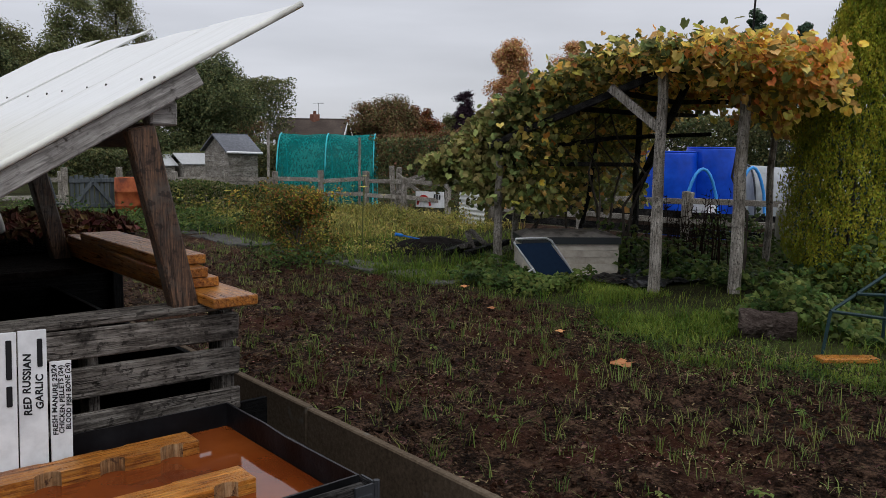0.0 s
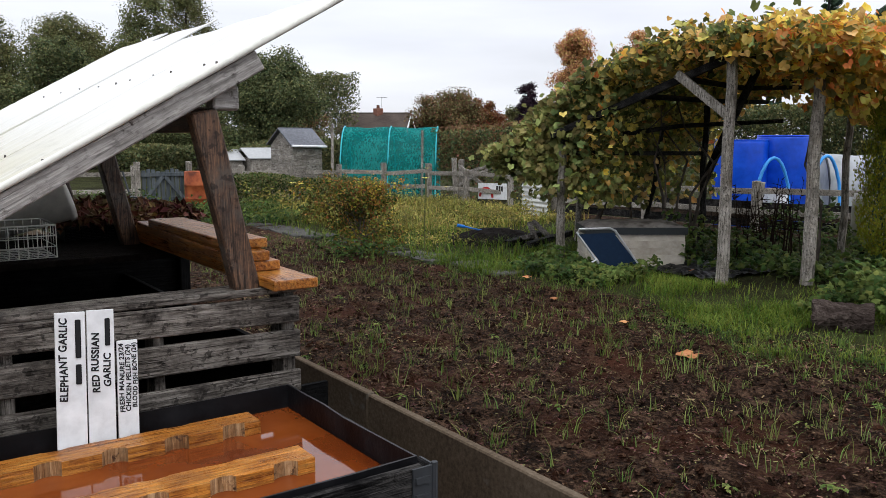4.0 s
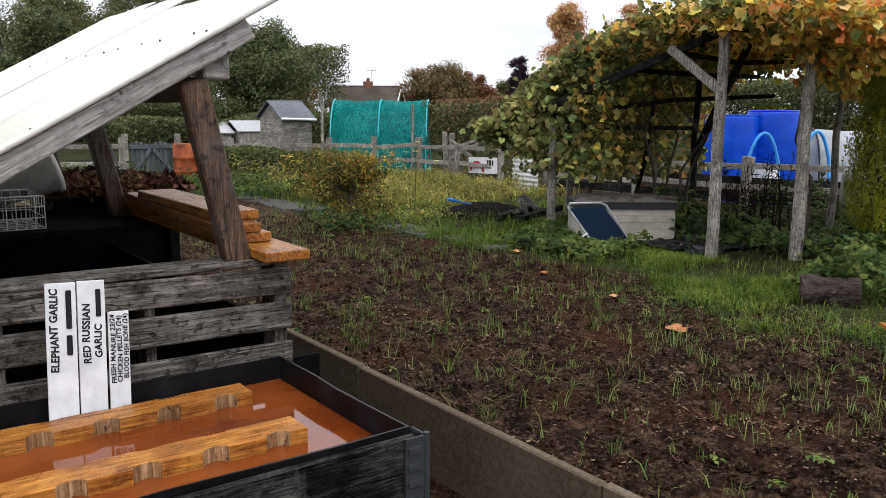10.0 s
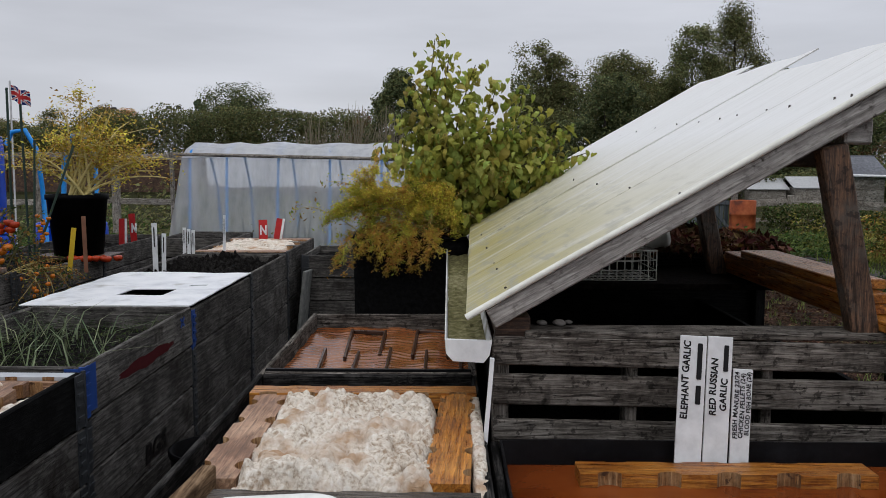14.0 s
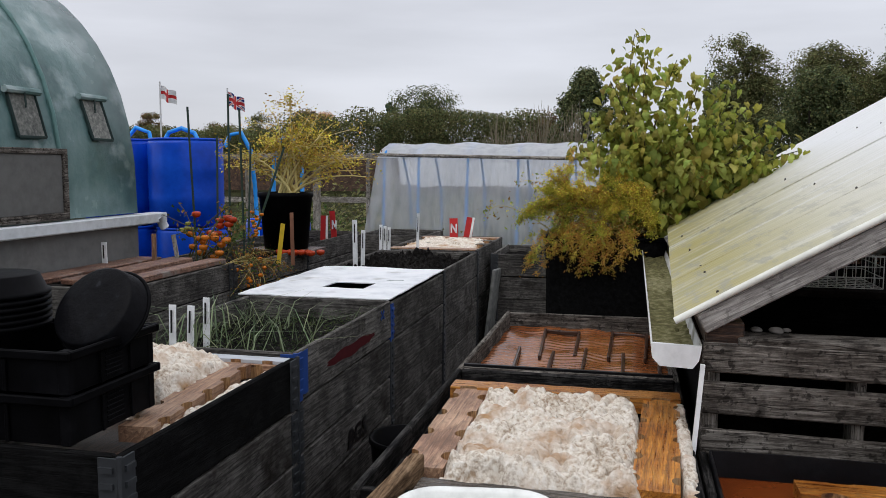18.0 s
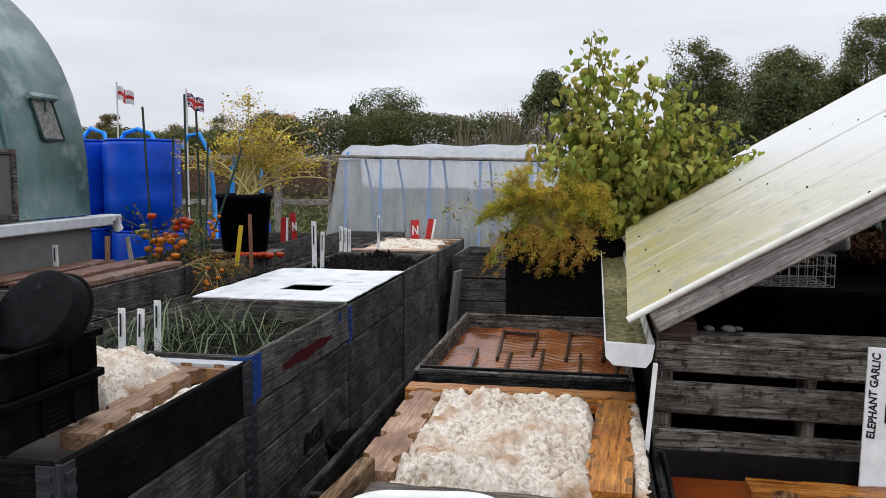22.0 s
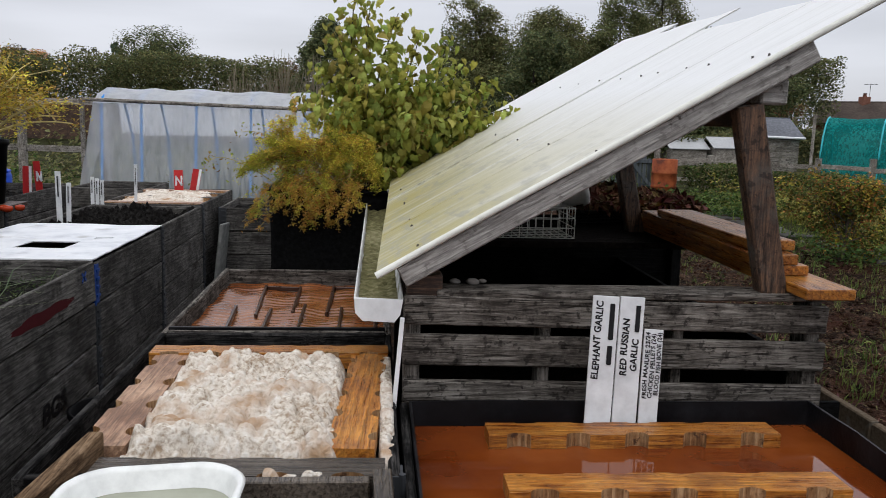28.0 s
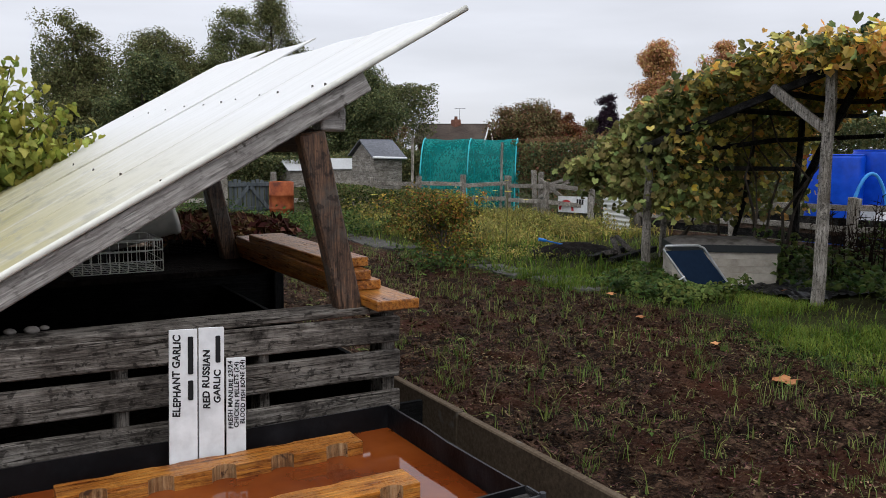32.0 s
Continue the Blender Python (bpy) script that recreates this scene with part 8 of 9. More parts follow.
part("lid", bm, surface("grimy_lid", [(0.09, 0.08, 0.07), (0.18, 0.165, 0.15), (0.27, 0.25, 0.225)], 9, 0.7, 0.3, wear=((0.04, 0.035, 0.025), 0.5, 0.7, 8)), bxm, "grimy beige lid with leaf litter")

lg = thing("folding_lounger", (6.4, 3.6, 0.15), "dark blue folded sun lounger leaning by the box", "lounger")
bm = bmesh.new()
q = [bm.verts.new(p) for p in ((6.06, 3.62, 0.55), (6.40, 3.46, 0.56), (6.62, 3.25, 0.17), (6.30, 3.40, 0.15))]
bm.faces.new(q)
thicken(bm, 0.012)
part("canvas", bm, plain("navy_canvas", (0.010, 0.021, 0.044), 0.75, bump=0.2), lg)
bm = bmesh.new()
tube(bm, [(6.28, 3.40, 0.12), (6.05, 3.63, 0.57), (6.09, 3.64, 0.60), (6.38, 3.49, 0.605), (6.42, 3.45, 0.58), (6.64, 3.24, 0.15)], 0.013, 7)
tube(bm, [(6.2, 3.48, 0.30), (5.95, 3.55, 0.18), (6.3, 3.2, 0.14)], 0.011, 6)
part("frame", bm, plain("grey_tube", (0.42, 0.44, 0.46), 0.4, 0.5), lg, "pale grey tube frame")
bm = bmesh.new()
bmesh.ops.create_grid(bm, x_segments=30, y_segments=24, size=0.5)
for v in bm.verts:
    x, y = 6.75 + (v.co.x + 0.5) * 1.1, 2.45 + (v.co.y + 0.5) * 0.9
    v.co = Vector((x, y, 0.185 + 0.04 * noise.noise((x * 6, y * 6, 0)) + 0.02 * noise.noise((x * 19, y * 19, 0))))
single("ground_sheet", bm, BLACK_PLASTIC, "crumpled black ground sheet under the pergola", "sheet", (7.3, 2.9, 0.15))
tim = [((6.75, 5.55, 0.20), (7.75, 5.95, 0.24), 0.10), ((7.0, 5.35, 0.30), (7.15, 5.75, 0.22), 0.07), ((7.3, 5.75, 0.42), (7.05, 5.3, 0.2), 0.06), ((6.8, 5.2, 0.22), (7.9, 5.6, 0.26), 0.09), ((7.6, 6.0, 0.40), (7.5, 5.5, 0.2), 0.06)]
for a, b2, w in tim:
    bm = bmesh.new()
    beam(bm, a, b2, w, w * 0.8, 0.006)
    single("scrap_timber", bm, wood("dark" if w > 0.08 else "grey", "x"), "old dark timber lying in the weeds", "timber", a, group="scrap timbers")
bm = bmesh.new()
bmesh.ops.create_grid(bm, x_segments=24, y_segments=24, size=0.5)
for v in bm.verts:
    x, y = 6.3 + (v.co.x + 0.5) * 1.7, 5.6 + (v.co.y + 0.5) * 1.3
    r = max(0, 1 - ((x - 7.1) / 0.8) ** 2 - ((y - 6.25) / 0.6) ** 2)
    v.co = Vector((x, y, 0.12 + 0.2 * r + 0.03 * noise.noise((x * 8, y * 8, 0))))
single("manure_mound", bm, compost_mat, "dark manure heap beside the path", "heap", (7.1, 6.2, 0.12))
sp = thing("spade", (7.45, 6.6, 0.3), "bright blue handled tool on the heap", "spade")
bm = bmesh.new()
tube(bm, [(6.64, 6.35, 0.365), (6.95, 6.32, 0.29), (7.25, 6.3, 0.225)], 0.011, 8)
part("handle", bm, plain("bright_blue_plastic", (0.02, 0.18, 0.62), 0.4), sp)
bm = bmesh.new()
tube(bm, [(6.58, 6.37, 0.378), (6.68, 6.345, 0.355)], 0.022, 8)
part("grip", bm, plain("bright_blue_grip", (0.02, 0.22, 0.68), 0.4), sp)

rng = np.random.default_rng(17)
bm = bmesh.new()
for k in range(46):
    x, y = 8.35 + rng.normal(0, 0.22), 3.0 + rng.normal(0, 0.24)
    h = rng.uniform(0.45, 0.95)
    top = (x + rng.normal(0, 0.09), y + rng.normal(0, 0.09), 0.14 + h)
    tube(bm, [(x, y, 0.12), ((x + top[0]) / 2 + 0.02, (y + top[1]) / 2, 0.14 + h * 0.55), top], 0.007, 4, 0.003)
    for q in range(7):
        f = rng.uniform(0.45, 1.0)
        p = Vector((x + (top[0] - x) * f, y + (top[1] - y) * f, 0.14 + h * f))
        tube(bm, [p, p + Vector((rng.normal(0, 0.05), rng.normal(0, 0.05), rng.uniform(0.01, 0.07)))], 0.007, 3, 0.002)
tagged(new("dead_stalks", finish("dead_stalks", bm, plain("dark_dead_stalk", (0.022, 0.014, 0.010), 0.9))), "tall dark dead weed stalks under the pergola", "weeds", kind="stuff")

# log, cage and leaves on the plot edge
bm = bmesh.new()
tube(bm, [(5.70 + 0.20 * k / 14, 0.88 - 0.33 * k / 14, 0.235) for k in range(15)], 0.115, 26, 0.12)
for v in bm.verts:
    o = v.co - Vector((5.8, 0.715, 0.235))
    v.co += o.normalized() * (0.035 * noise.noise(v.co * 11) + 0.015 * noise.noise(v.co * 31))
single("log", bm, surface("rotten_bark", [(0.020, 0.014, 0.012), (0.055, 0.042, 0.036), (0.11, 0.09, 0.078)], 24, 0.9, 1.0, (1.6, 0.5, 1.6), dist=0.04), "short rotting log on the grass", "log", (5.8, 0.72, 0.13))
cg = thing("metal_cage", (5.95, 0.05, 0.13), "dark green metal plant support frame", "plant frame")
CGM = plain("green_coated_tube", (0.012, 0.035, 0.038), 0.5, 0.1)
for pts in ([(5.55, 0.28, 0.46), (6.05, 0.12, 0.70), (6.55, -0.15, 0.66)], [(5.55, 0.28, 0.46), (5.95, -0.2, 0.40), (6.4, -0.45, 0.36)], [(5.75, 0.20, 0.57), (6.2, -0.1, 0.54)], [(5.95, -0.2, 0.40), (5.98, -0.18, 0.12)], [(6.05, 0.12, 0.70), (6.08, 0.14, 0.12)], [(5.55, 0.28, 0.46), (5.5, 0.3, 0.12)]):
    bm = bmesh.new()
    tube(bm, [(x + 0.08, y - 0.10, z) for x, y, z in pts], 0.012, 7)
    part("bar", bm, CGM, cg)
bm = bmesh.new()
beam(bm, (5.35, 0.12, 0.185), (5.66, -0.12, 0.185), 0.12, 0.03, 0.004)
single("plank_offcut", bm, wood("orange", "x"), "orange plank offcut lying in the grass", "plank", (5.5, 0, 0.17))
FL = surface("fallen_leaf", [(0.32, 0.10, 0.03), (0.46, 0.19, 0.07), (0.52, 0.27, 0.11)], 20, 0.6, 0.2, vary=0.2)
for x, y, s in ((4.29, 0.88, 0.085), (4.61, 1.70, 0.038), (4.92, 2.76, 0.042), (7.0, 3.02, 0.09), (5.35, 3.6, 0.05)):
    bm = bmesh.new()
    vs = []
    for k in range(14):
        a = 2 * math.pi * k / 14
        r = s * (1 + 0.28 * math.sin(a * 5 + x))
        vs.append(bm.verts.new((x + r * math.cos(a), y + r * 0.8 * math.sin(a), ground_z(x, y) + 0.022 + 0.3 * s * abs(math.sin(a * 1.5)))))
    c = bm.verts.new((x, y, ground_z(x, y) + 0.035))
    for k in range(14):
        bm.faces.new((vs[k], vs[(k + 1) % 14], c))
    thicken(bm, 0.002)
    single("fallen_leaf", bm, FL, "curled orange leaf fallen on the soil", "leaf", (x, y, float(ground_z(x, y))), group="fallen leaves")
path = thing("stone_path", (5.45, 7, 0.14), "grey stone slabs of the garden path", "path", kind="")
SLAB = surface("path_slab", [(0.035, 0.034, 0.030), (0.068, 0.066, 0.060), (0.12, 0.116, 0.108)], 20, 0.8, 0.5, vary=0.15)
rng = np.random.default_rng(4)
for k in range(13):
    y = 3.9 + k * 0.53
    x = 5.52 - 0.018 * k + rng.normal(0, 0.04)
    bm = bmesh.new()
    box(bm, x - 0.24, x + 0.22, y, y + 0.44, 0.10, 0.172 + rng.normal(0, 0.006), 0.01, 0.02)
    part("slab", bm, SLAB, path)
for x, y, z in ((5.5, 9.15, 0.84), (5.62, 9.1, 0.83), (5.55, 5.65, 1.05), (9.0, 11.0, 0.75), (9.3, 10.4, 0.6), (9.2, 10.9, 0.95)):
    t = thing("yellow_flower", (x, y, 0.15), "pale yellow flower on a tall stem", "flower", "yellow flowers")
    bm = bmesh.new()
    tube(bm, [(x, y, 0.12), (x + 0.02, y, z)], 0.006, 5)
    part("stem", bm, STEM, t)
    bm = bmesh.new()
    for k in range(8):
        a = 2 * math.pi * k / 8
        p0 = Vector((x + 0.02, y, z))
        d1 = Vector((math.cos(a), math.sin(a), 0.25)) * 0.06
        s1 = Vector((-math.sin(a), math.cos(a), 0)) * 0.022
        bm.faces.new([bm.verts.new(p) for p in (p0, p0 + d1 * 0.6 + s1, p0 + d1, p0 + d1 * 0.6 - s1)])
    part("petals", bm, plain("yellow_petals", (0.68, 0.58, 0.10), 0.6), t)

# beyond the pergola: barrels, hoses, white cover, tank
for x, y, h in ((11.3, 5.35, 1.38), (11.85, 4.98, 1.45)):
    barrel(x, y, 0.12, 0.40, h, "large blue water barrel beyond the fence")
for x0, y0, x1, y1, zt in ((11.0, 4.9, 11.5, 4.6, 1.25), (11.7, 4.45, 12.2, 4.2, 1.28)):
    bm = bmesh.new()
    tube(bm, [(x0 + (x1 - x0) * k / 10, y0 + (y1 - y0) * k / 10, 0.35 + (zt - 0.35) * math.sin(math.pi * k / 10) ** 0.5) for k in range(11)], 0.026, 7)
    single("blue_pipe", bm, PIPE_BLUE, "arched blue water pipe beyond the fence", "pipe", (x0, y0, 0.2), group="blue pipes", smooth=True)
draped_tunnel("white_cover", (12.15, 4.35), (13.6, 2.9), 1.2, 1.3, GLASS_SHEET, "cloudy polythene cover beyond the fence", 3, GALV)
bm = bmesh.new()
box(bm, 11.2, 11.45, 5.0, 4.6, 0.45, 0.72, 0.01)
single("white_container", bm, WHITE, "white container hung on the fence", "container", (11.3, 4.8, 0.45))
bm = bmesh.new()
lathe(bm, 9.55, 2.44, [(0.17, 0.32), (0.19, 0.36), (0.19, 0.80), (0.17, 0.90), (0.08, 0.92)], 24, True)
single("white_tank", bm, surface("white_tank_plastic", [(0.36, 0.35, 0.30), (0.52, 0.51, 0.46), (0.60, 0.59, 0.55)], 6, 0.5, 0.1, wear=((0.08, 0.08, 0.04), 0.6, 0.7, 7)), "stained white plastic tank on a dark stand", "tank", (9.55, 2.44, 0.3), smooth=True)
bm = bmesh.new()
lathe(bm, 9.55, 2.44, [(0.16, 0.10), (0.16, 0.315)], 16, True)
single("tank_stand", bm, wood("dark", "z"), "dark round stand under the tank", "stand", (9.55, 2.44, 0.1))

# ---- left side: polytunnel windows, pots, tomatoes, stakes, flags ----
WM = surface("grimy_window_mesh", [(0.10, 0.105, 0.10), (0.20, 0.205, 0.19), (0.36, 0.35, 0.32)], 40, 0.8, 0.2)
DARK_TAPE = plain("dark_green_tape", (0.012, 0.03, 0.028), 0.6)


def tunnel_x(z):
    """The tunnel's east side at a height."""
    s = min(1.0, max(0.0, (z - 1.17) / 1.86)) ** 1.316
    return -3.7 - 1.6 + 1.6 * math.sqrt(max(0, 1 - s * s))


def tunnel_window(y0, y1, z0, z1, skew):
    t = thing("tunnel_window", (tunnel_x(z0), (y0 + y1) / 2, z0), "mesh window with a rolled flap in the polytunnel", "window", "polytunnel windows")
    c = [(y0, z1), (y1, z1), (y1 + skew, z0), (y0 + skew, z0)]
    P3 = [Vector((tunnel_x(z) + 0.012, y, z)) for y, z in c]
    bm = bmesh.new()
    bm.faces.new([bm.verts.new(p) for p in P3])
    thicken(bm, 0.004)
    part("mesh", bm, WM, t)
    for k in range(4):
        bm = bmesh.new()
        beam(bm, P3[k] + Vector((0.006, 0, 0)), P3[(k + 1) % 4] + Vector((0.006, 0, 0)), 0.012, 0.018, 0.002)
        part("edge", bm, DARK_TAPE, t)
    bm = bmesh.new()
    tube(bm, [P3[0] + Vector((0.02, -0.03, 0.01)), P3[1] + Vector((0.02, 0.03, 0.01))], 0.022, 8)
    part("rolled_flap", bm, TUNNEL, t)
    bm = bmesh.new()
    m = (P3[0] + P3[1]) / 2
    beam(bm, m + Vector((0.035, 0, 0.02)), m + Vector((0.035, 0.01, -0.09)), 0.004, 0.014, 0)
    part("tie", bm, DARK_TAPE, t)


tunnel_window(2.53, 2.74, 1.685, 1.955, 0.045), tunnel_window(1.87, 2.10, 1.68, 1.945, 0.025)
pd = thing("boarded_hatch", (-3.69, 1.8, 1.2), "grey framed panel set in the polytunnel side", "panel")
bm = bmesh.new()
box(bm, -3.72, -3.675, 1.2, 2.21, 1.215, 1.58, 0.003)
part("panel", bm, plain("grey_panel", (0.13, 0.13, 0.125), 0.6), pd)
for b4 in ((1.2, 2.25, 1.58, 1.615), (1.2, 2.25, 1.17, 1.215), (2.21, 2.25, 1.215, 1.58)):
    bm = bmesh.new()
    box(bm, -3.725, -3.660, *b4, 0.004)
    part("frame", bm, wood("grey", "y"), pd)
for y in (2.24, -0.4):
    bm = bmesh.new()
    tube(bm, [(-3.7 - 1.6 + math.cos(math.pi * k / 24) * 1.606, y, 1.17 + max(0, math.sin(math.pi * k / 24)) ** 0.76 * 1.866) for k in range(25)], 0.016, 6)
    single("tunnel_hoop", bm, plain("hoop_under_film", (0.10, 0.20, 0.19), 0.4), "hoop ridge of the polytunnel", "hoop", (-3.7, y, 1.17), group="tunnel hoops", smooth=True)
bm = bmesh.new()
tube(bm, [(-3.64, 3.2, 1.13), (-3.63, 3.26, 1.05)], 0.035, 10)
single("downpipe", bm, plain("white_sill", (0.55, 0.58, 0.60), 0.45), "white gutter outlet at the tunnel end", "pipe", (-3.64, 3.25, 1.05), smooth=True)
for pts in ([(-4.75, 5.1, 1.76), (-4.70, 5.1, 1.84), (-4.56, 5.1, 1.88), (-4.42, 5.1, 1.83), (-4.38, 5.1, 1.76)], [(-5.0, 5.3, 1.6), (-5.05, 5.3, 1.85), (-5.2, 5.3, 1.9), (-5.3, 5.3, 1.8)],
            [(-4.20, 5.3, 1.70), (-4.14, 5.3, 1.82), (-4.02, 5.3, 1.84), (-3.92, 5.3, 1.66), (-3.88, 5.3, 1.3), (-3.86, 5.3, 0.8)], [(-3.63, 5.15, 0.85), (-3.60, 5.15, 1.55), (-3.53, 5.15, 1.78), (-3.42, 5.15, 1.80), (-3.32, 5.15, 1.65), (-3.3, 5.15, 0.9)]):
    bm = bmesh.new()
    tube(bm, pts, 0.022, 8)
    single("blue_hose", bm, plain("bright_blue_hose", (0.02, 0.27, 0.72), 0.35), "looped bright blue water pipe by the barrels", "hose", pts[0], group="blue hoses", smooth=True)

pot = thing("black_pot", (-3.1, 4.30, 0.8), "large black plant pot on the collar bed", "plant pot")
bm = bmesh.new()
lathe(bm, -3.105, 4.30, [(0.185, 0.80), (0.225, 1.24), (0.238, 1.245), (0.238, 1.285), (0.222, 1.285), (0.215, 1.25)], 30, True)
part("pot", bm, BLACK, pot, smooth=True)
bm = bmesh.new()
box(bm, -3.40, -2.82, 4.14, 4.50, 0.765, 0.80, 0.004)
single("pot_board", bm, wood("brown", "x"), "brown board under the black pot", "board", (-3.0, 4.3, 0.77))
fen = thing("fennel_plant", (-3.0, 4.30, 1.27), "dry yellow branching plant in the black pot", "plant")
rng = np.random.default_rng(131)
PALE_STEM = plain("pale_yellow_stem", (0.62, 0.52, 0.22), 0.6, vary=0.1)
OCHRE = leafmat("ochre_sprays", [(0.24, 0.17, 0.03), (0.42, 0.31, 0.06), (0.55, 0.43, 0.11)])
sprays = []
for i in range(17):
    b0 = np.array([-3.07 + 0.09 * rng.normal(), 4.30 + 0.05 * rng.normal(), 1.25])
    out = rng.uniform(-1, 1)
    low = i > 12
    t0 = np.array([-3.02 + (0.58 * (1 if out > -0.2 else -1) * rng.uniform(0.8, 1.15) if low else 0.42 * out), 4.30 + rng.uniform(-0.18, 0.18), rng.uniform(1.42, 1.60) if low else 1.86 - 0.28 * out * out + 0.10 * rng.normal()])
    mid = (b0 + t0) / 2 + np.array([-0.10 * (t0[0] + 3.05), 0, 0.10 if not low else 0.14])
    u = np.linspace(0, 1, 8)[:, None]
    path = (1 - u) ** 2 * b0 + 2 * u * (1 - u) * mid + u ** 2 * t0
    bm = bmesh.new()
    tube(bm, [tuple(p) for p in path], 0.013, 6, 0.004)
    part("stem", bm, PALE_STEM, fen)
    for q in range(5):
        uq = rng.uniform(0.42, 0.98)
        p = path[int(uq * 7)]
        e = p + np.array([rng.normal(0, 0.20), rng.normal(0, 0.12), rng.uniform(-0.04, 0.20)])
        bm = bmesh.new()
        tube(bm, [tuple(p), tuple((p + e) / 2 + np.array([0, 0, 0.02])), tuple(e)], 0.005, 4, 0.002)
        part("side_shoot", bm, PALE_STEM, fen)
        sprays += [e, (p + e) / 2]
    sprays.append(t0)
sprays = np.array(sprays)
for q, m in enumerate((F_LEAF, OCHRE)):
    c = np.repeat(sprays[q::2], 30, 0)
    c = c + rng.normal(0, 1, c.shape) * np.array([0.062, 0.055, 0.042]) * rng.uniform(0.4, 1.1, (len(c), 1))
    V, F = leaf_cloud(c, rng.normal(0, 0.6, c.shape) + [0, -0.3, 1], 0.027, rng)
    under(fen, "spray", V, F, m)

# tomatoes
TOM = {c: plain(f"{c}_tomato_skin", v, 0.25, vary=0.12, bump=0) for c, v in (("red", (0.42, 0.045, 0.012)), ("orange", (0.55, 0.16, 0.015)), ("green", (0.34, 0.33, 0.08)))}
tom = thing("tomato_plant", (-3.3, 3.35, 0.74), "withered tomato plant hung with ripening fruit", "tomato plant")
rng = np.random.default_rng(141)
st = [((-3.35 + rng.uniform(-0.25, 0.4), 3.35 + rng.uniform(-0.2, 0.25), 0.74), (-3.3 + rng.uniform(-0.35, 0.45), 3.35 + rng.uniform(-0.2, 0.2), rng.uniform(0.98, 1.3)), (rng.normal(0, 0.1), 0, 0.1)) for _ in range(14)]
stems_with_leaves(tom, "leaves", st, 17, 0.036, [NETTLE, NETTLE, D_LEAF], "leaf", rng, 0.05, plain("tomato_stems", (0.10, 0.09, 0.03), 0.7), 0.006)
for k in range(46):
    if k < 14:
        c, col, r = (-3.30 + rng.normal(0, 0.09), 3.3 + rng.normal(0, 0.05), 0.88 + rng.uniform(-0.06, 0.12)), "orange", 0.034
    elif k < 22:
        c, col, r = (-3.26 + rng.normal(0, 0.13), 3.4, 0.98 + rng.uniform(0, 0.2)), "red", 0.036
    elif k < 27:
        c, col, r = (-3.5 + rng.normal(0, 0.03), 3.35, 1.06 + rng.normal(0, 0.03)), "green", 0.022
    elif k < 38:
        c, col, r = (-3.0 + rng.normal(0, 0.025), 3.5, 0.98 + 0.018 * (k - 27)), "orange", 0.018
    else:
        c, col, r = (-3.05 + (k - 38) * 0.05, 4.02 + rng.normal(0, 0.02), 0.80), "red", 0.036
    bm = bmesh.new()
    bmesh.ops.create_icosphere(bm, subdivisions=2, radius=r)
    for v in bm.verts:
        v.co.z *= 0.86
        if v.co.z > 0.6 * r:
            v.co.z -= 0.25 * r
    bmesh.ops.translate(bm, vec=c, verts=bm.verts)
    part("tomato", bm, TOM[col], tom, smooth=True)
hang = thing("tumbling_tomato", (-2.92, 3.15, 0.8), "small tomato plant spilling over the bed corner", "tomato plant")
st = [((-2.98, 3.2 + rng.uniform(-0.2, 0.3), 0.82), (-2.86 + rng.uniform(-0.1, 0.16), 3.15 + rng.uniform(-0.3, 0.45), rng.uniform(0.52, 0.92)), (0.1, 0, 0.08)) for _ in range(16)]
stems_with_leaves(hang, "leaves", st, 60, 0.020, [NETTLE, D_LEAF, D_LEAF], "leaf", rng, 0.05, DRY_STEM, 0.004)
for k in range(12):
    bm = bmesh.new()
    bmesh.ops.create_icosphere(bm, subdivisions=2, radius=0.017)
    for v in bm.verts:
        v.co.z *= 0.9
    bmesh.ops.translate(bm, vec=(-2.84 + rng.normal(0, 0.04), 3.2 + rng.normal(0, 0.13), 0.66 + rng.uniform(-0.08, 0.2)), verts=bm.verts)
    part("tomato", bm, TOM["orange"], hang, smooth=True)
CANE = plain("green_plant_stake", (0.02, 0.04, 0.03), 0.6)
for a, b2, r in (((-3.62, 3.7, 0.74), (-3.68, 3.72, 1.98), 0.009), ((-3.48, 4.0, 0.74), (-3.47, 4.0, 2.1), 0.009), ((-3.30, 3.9, 0.74), (-3.32, 3.9, 1.97), 0.009), ((-3.22, 3.8, 0.74), (-3.20, 3.85, 1.7), 0.008), ((-3.10, 3.5, 0.74), (-2.85, 3.72, 1.66), 0.009), ((-3.38, 3.6, 0.74), (-3.36, 3.6, 1.75), 0.008)):
    bm = bmesh.new()
    tube(bm, [a, b2], r, 6)
    single("plant_stake", bm, CANE, "dark green plant stake in the bed", "stake", a, group="plant stakes")
FW, FB = plain("flag_white", (0.62, 0.62, 0.62), 0.8), plain("flag_blue", (0.012, 0.02, 0.12), 0.8)


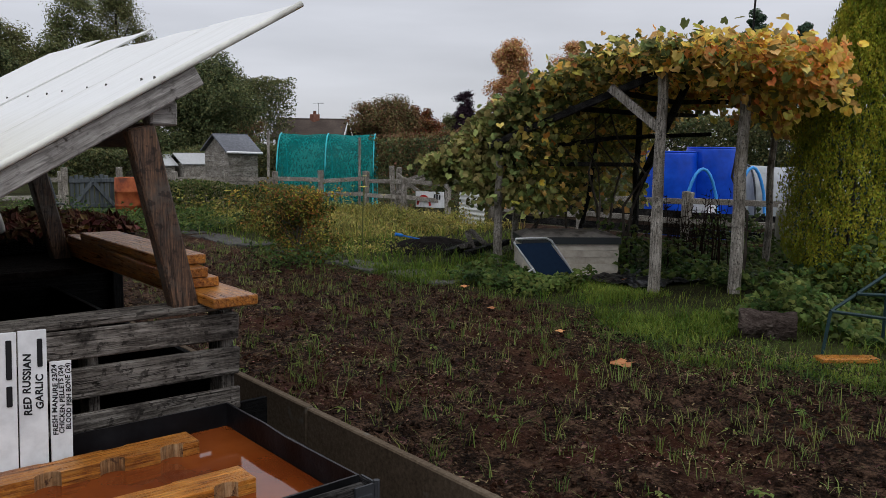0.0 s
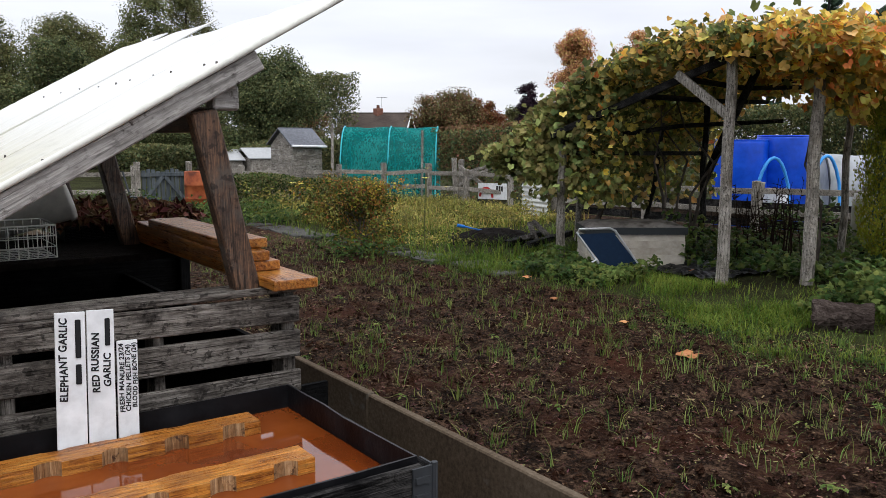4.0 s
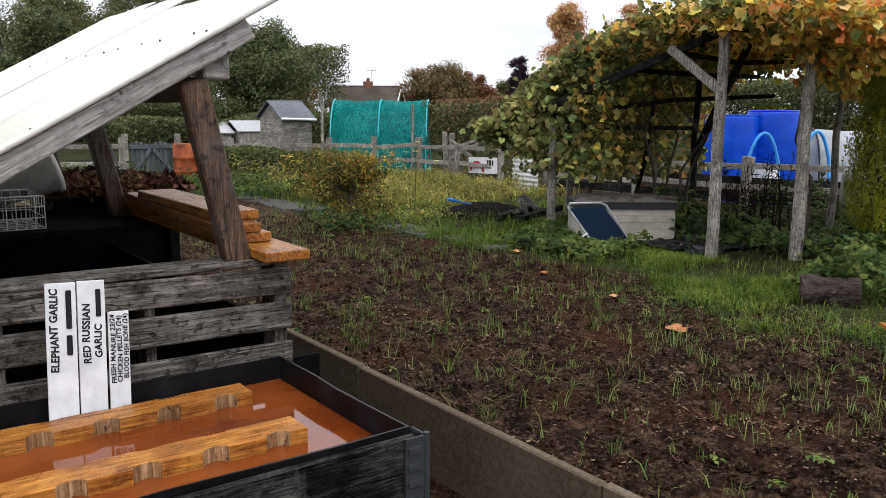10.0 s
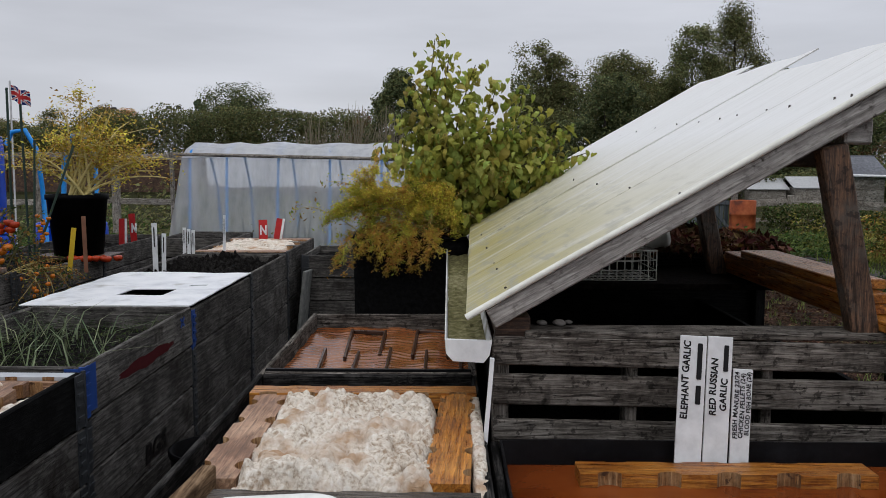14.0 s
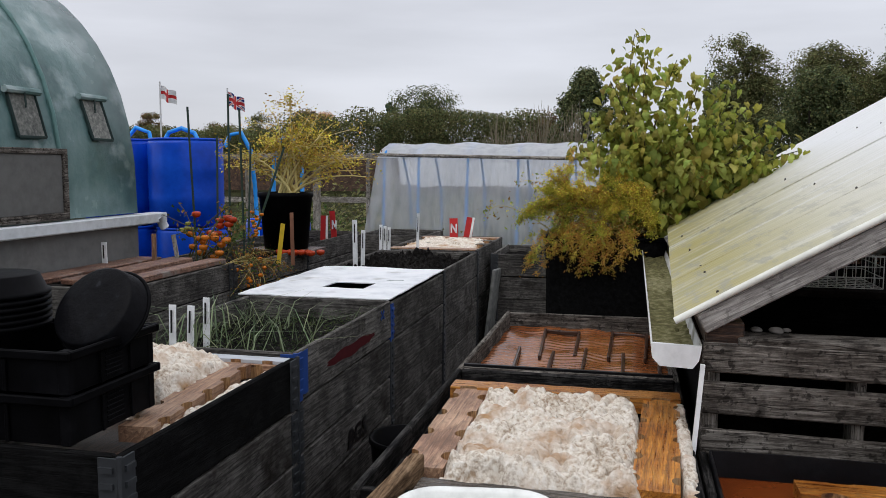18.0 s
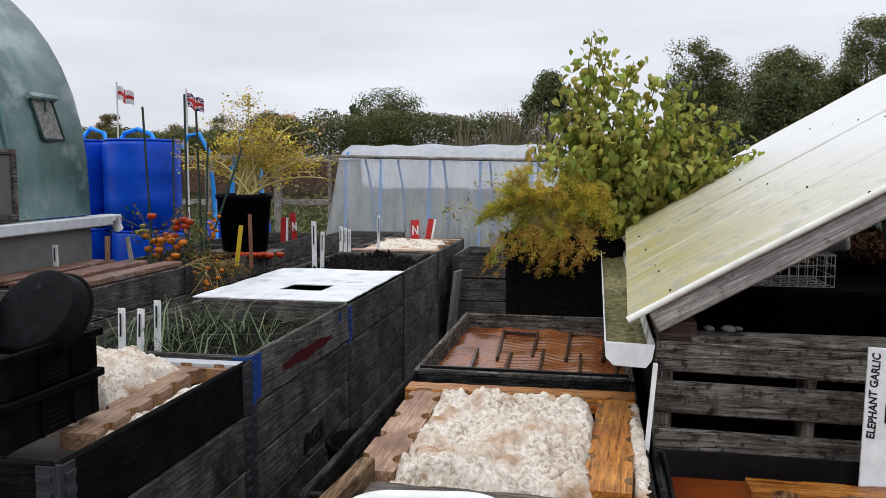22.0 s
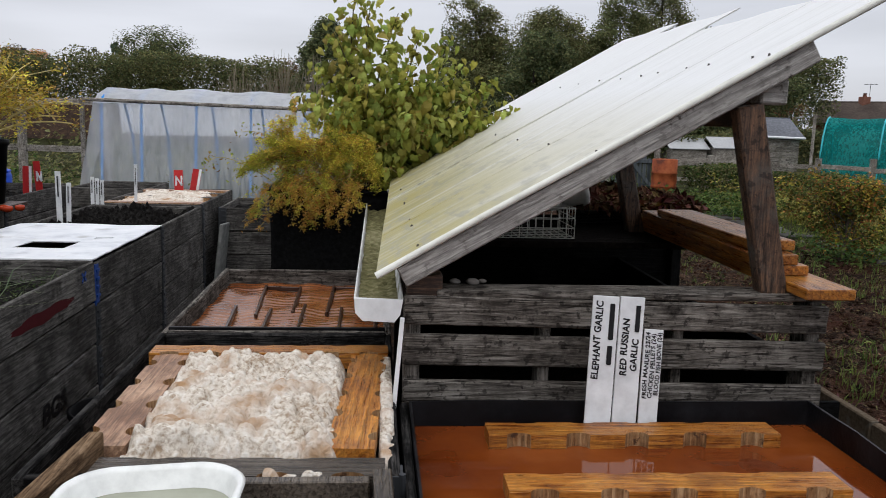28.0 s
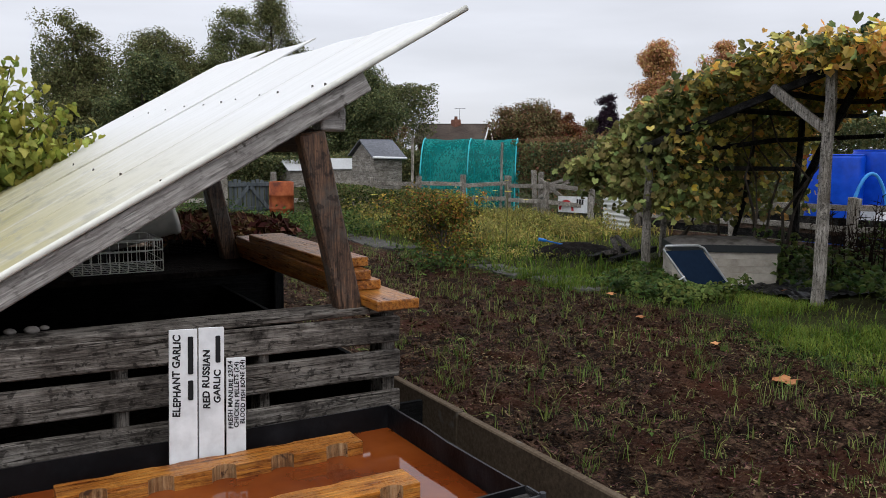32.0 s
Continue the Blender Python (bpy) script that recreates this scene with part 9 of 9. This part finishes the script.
def flag(x, y, z0, z1, kind):
    t = thing("flag", (x, y, z0), "small limp flag on a thin white pole", "flag", "flags on poles")
    bm = bmesh.new()
    tube(bm, [(x, y, z0), (x + 0.01, y, z1)], 0.012, 6)
    part("pole", bm, FW, t)
    w, h = 0.30, 0.20
    nu, nv = 24, 16
    bm = bmesh.new()
    g = [[bm.verts.new((x + 0.015 + w * u * 0.85, y + 0.03 * math.sin(u * 7 + v), z1 - 0.06 - h * v - 0.10 * u + 0.012 * math.sin(u * 9))) for v in np.linspace(0, 1, nv + 1)] for u in np.linspace(0, 1, nu + 1)]
    for i in range(nu):
        for k in range(nv):
            f = bm.faces.new((g[i][k], g[i + 1][k], g[i + 1][k + 1], g[i][k + 1]))
            u, v = (i + 0.5) / nu - 0.5, (k + 0.5) / nv - 0.5
            cross = min(abs(u) * 1.5, abs(v))
            diag = min(abs(u - v), abs(u + v))
            if kind == "cross":
                f.material_index = 1 if cross < 0.10 else 0
            else:
                f.material_index = 1 if cross < 0.10 or diag < 0.035 else 0 if cross < 0.17 or diag < 0.11 else 2
    part("cloth", bm, [FW, RED, FB], t)


flag(-7.24, 9.0, 0.0, 2.78, "cross"), flag(-6.12, 9.0, 0.0, 2.66, "blue")

# fence and rail behind the western plots
fence((-7.2, 9.6), (-3.75, 9.4), 4, 1.55, "post and rail fence with netting by the fleece tunnel", (0.55, 0.97), 21, "post")
bm = bmesh.new()
tube(bm, [(-3.6, 8.12, 1.66), (-0.5, 7.98, 1.60)], 0.022, 8)
single("ridge_rail", bm, wood("post", "x"), "grey rail along the fleece tunnel", "rail", (-2, 8.05, 1.6))
for x in (-3.62, -0.48):
    bm = bmesh.new()
    tube(bm, [(x, 8.1 if x < -2 else 7.98, 0.0), (x, 8.1 if x < -2 else 7.98, 1.68)], 0.03, 7)
    single("rail_post", bm, wood("post", "z"), "grey post carrying the tunnel rail", "post", (x, 8.05, 0), group="rail posts")
for k in range(7):
    bm = bmesh.new()
    box(bm, -40 + k * 5.5, -40 + k * 5.5 + 5.4, 41.0, 41.15, 0.1, 1.9, 0.01)
    single("panel_fence", bm, wood("brown", "x"), "long brown panel fence below the hedge", "fence", (-37 + k * 5.5, 41, 0.1), group="far fence panels")
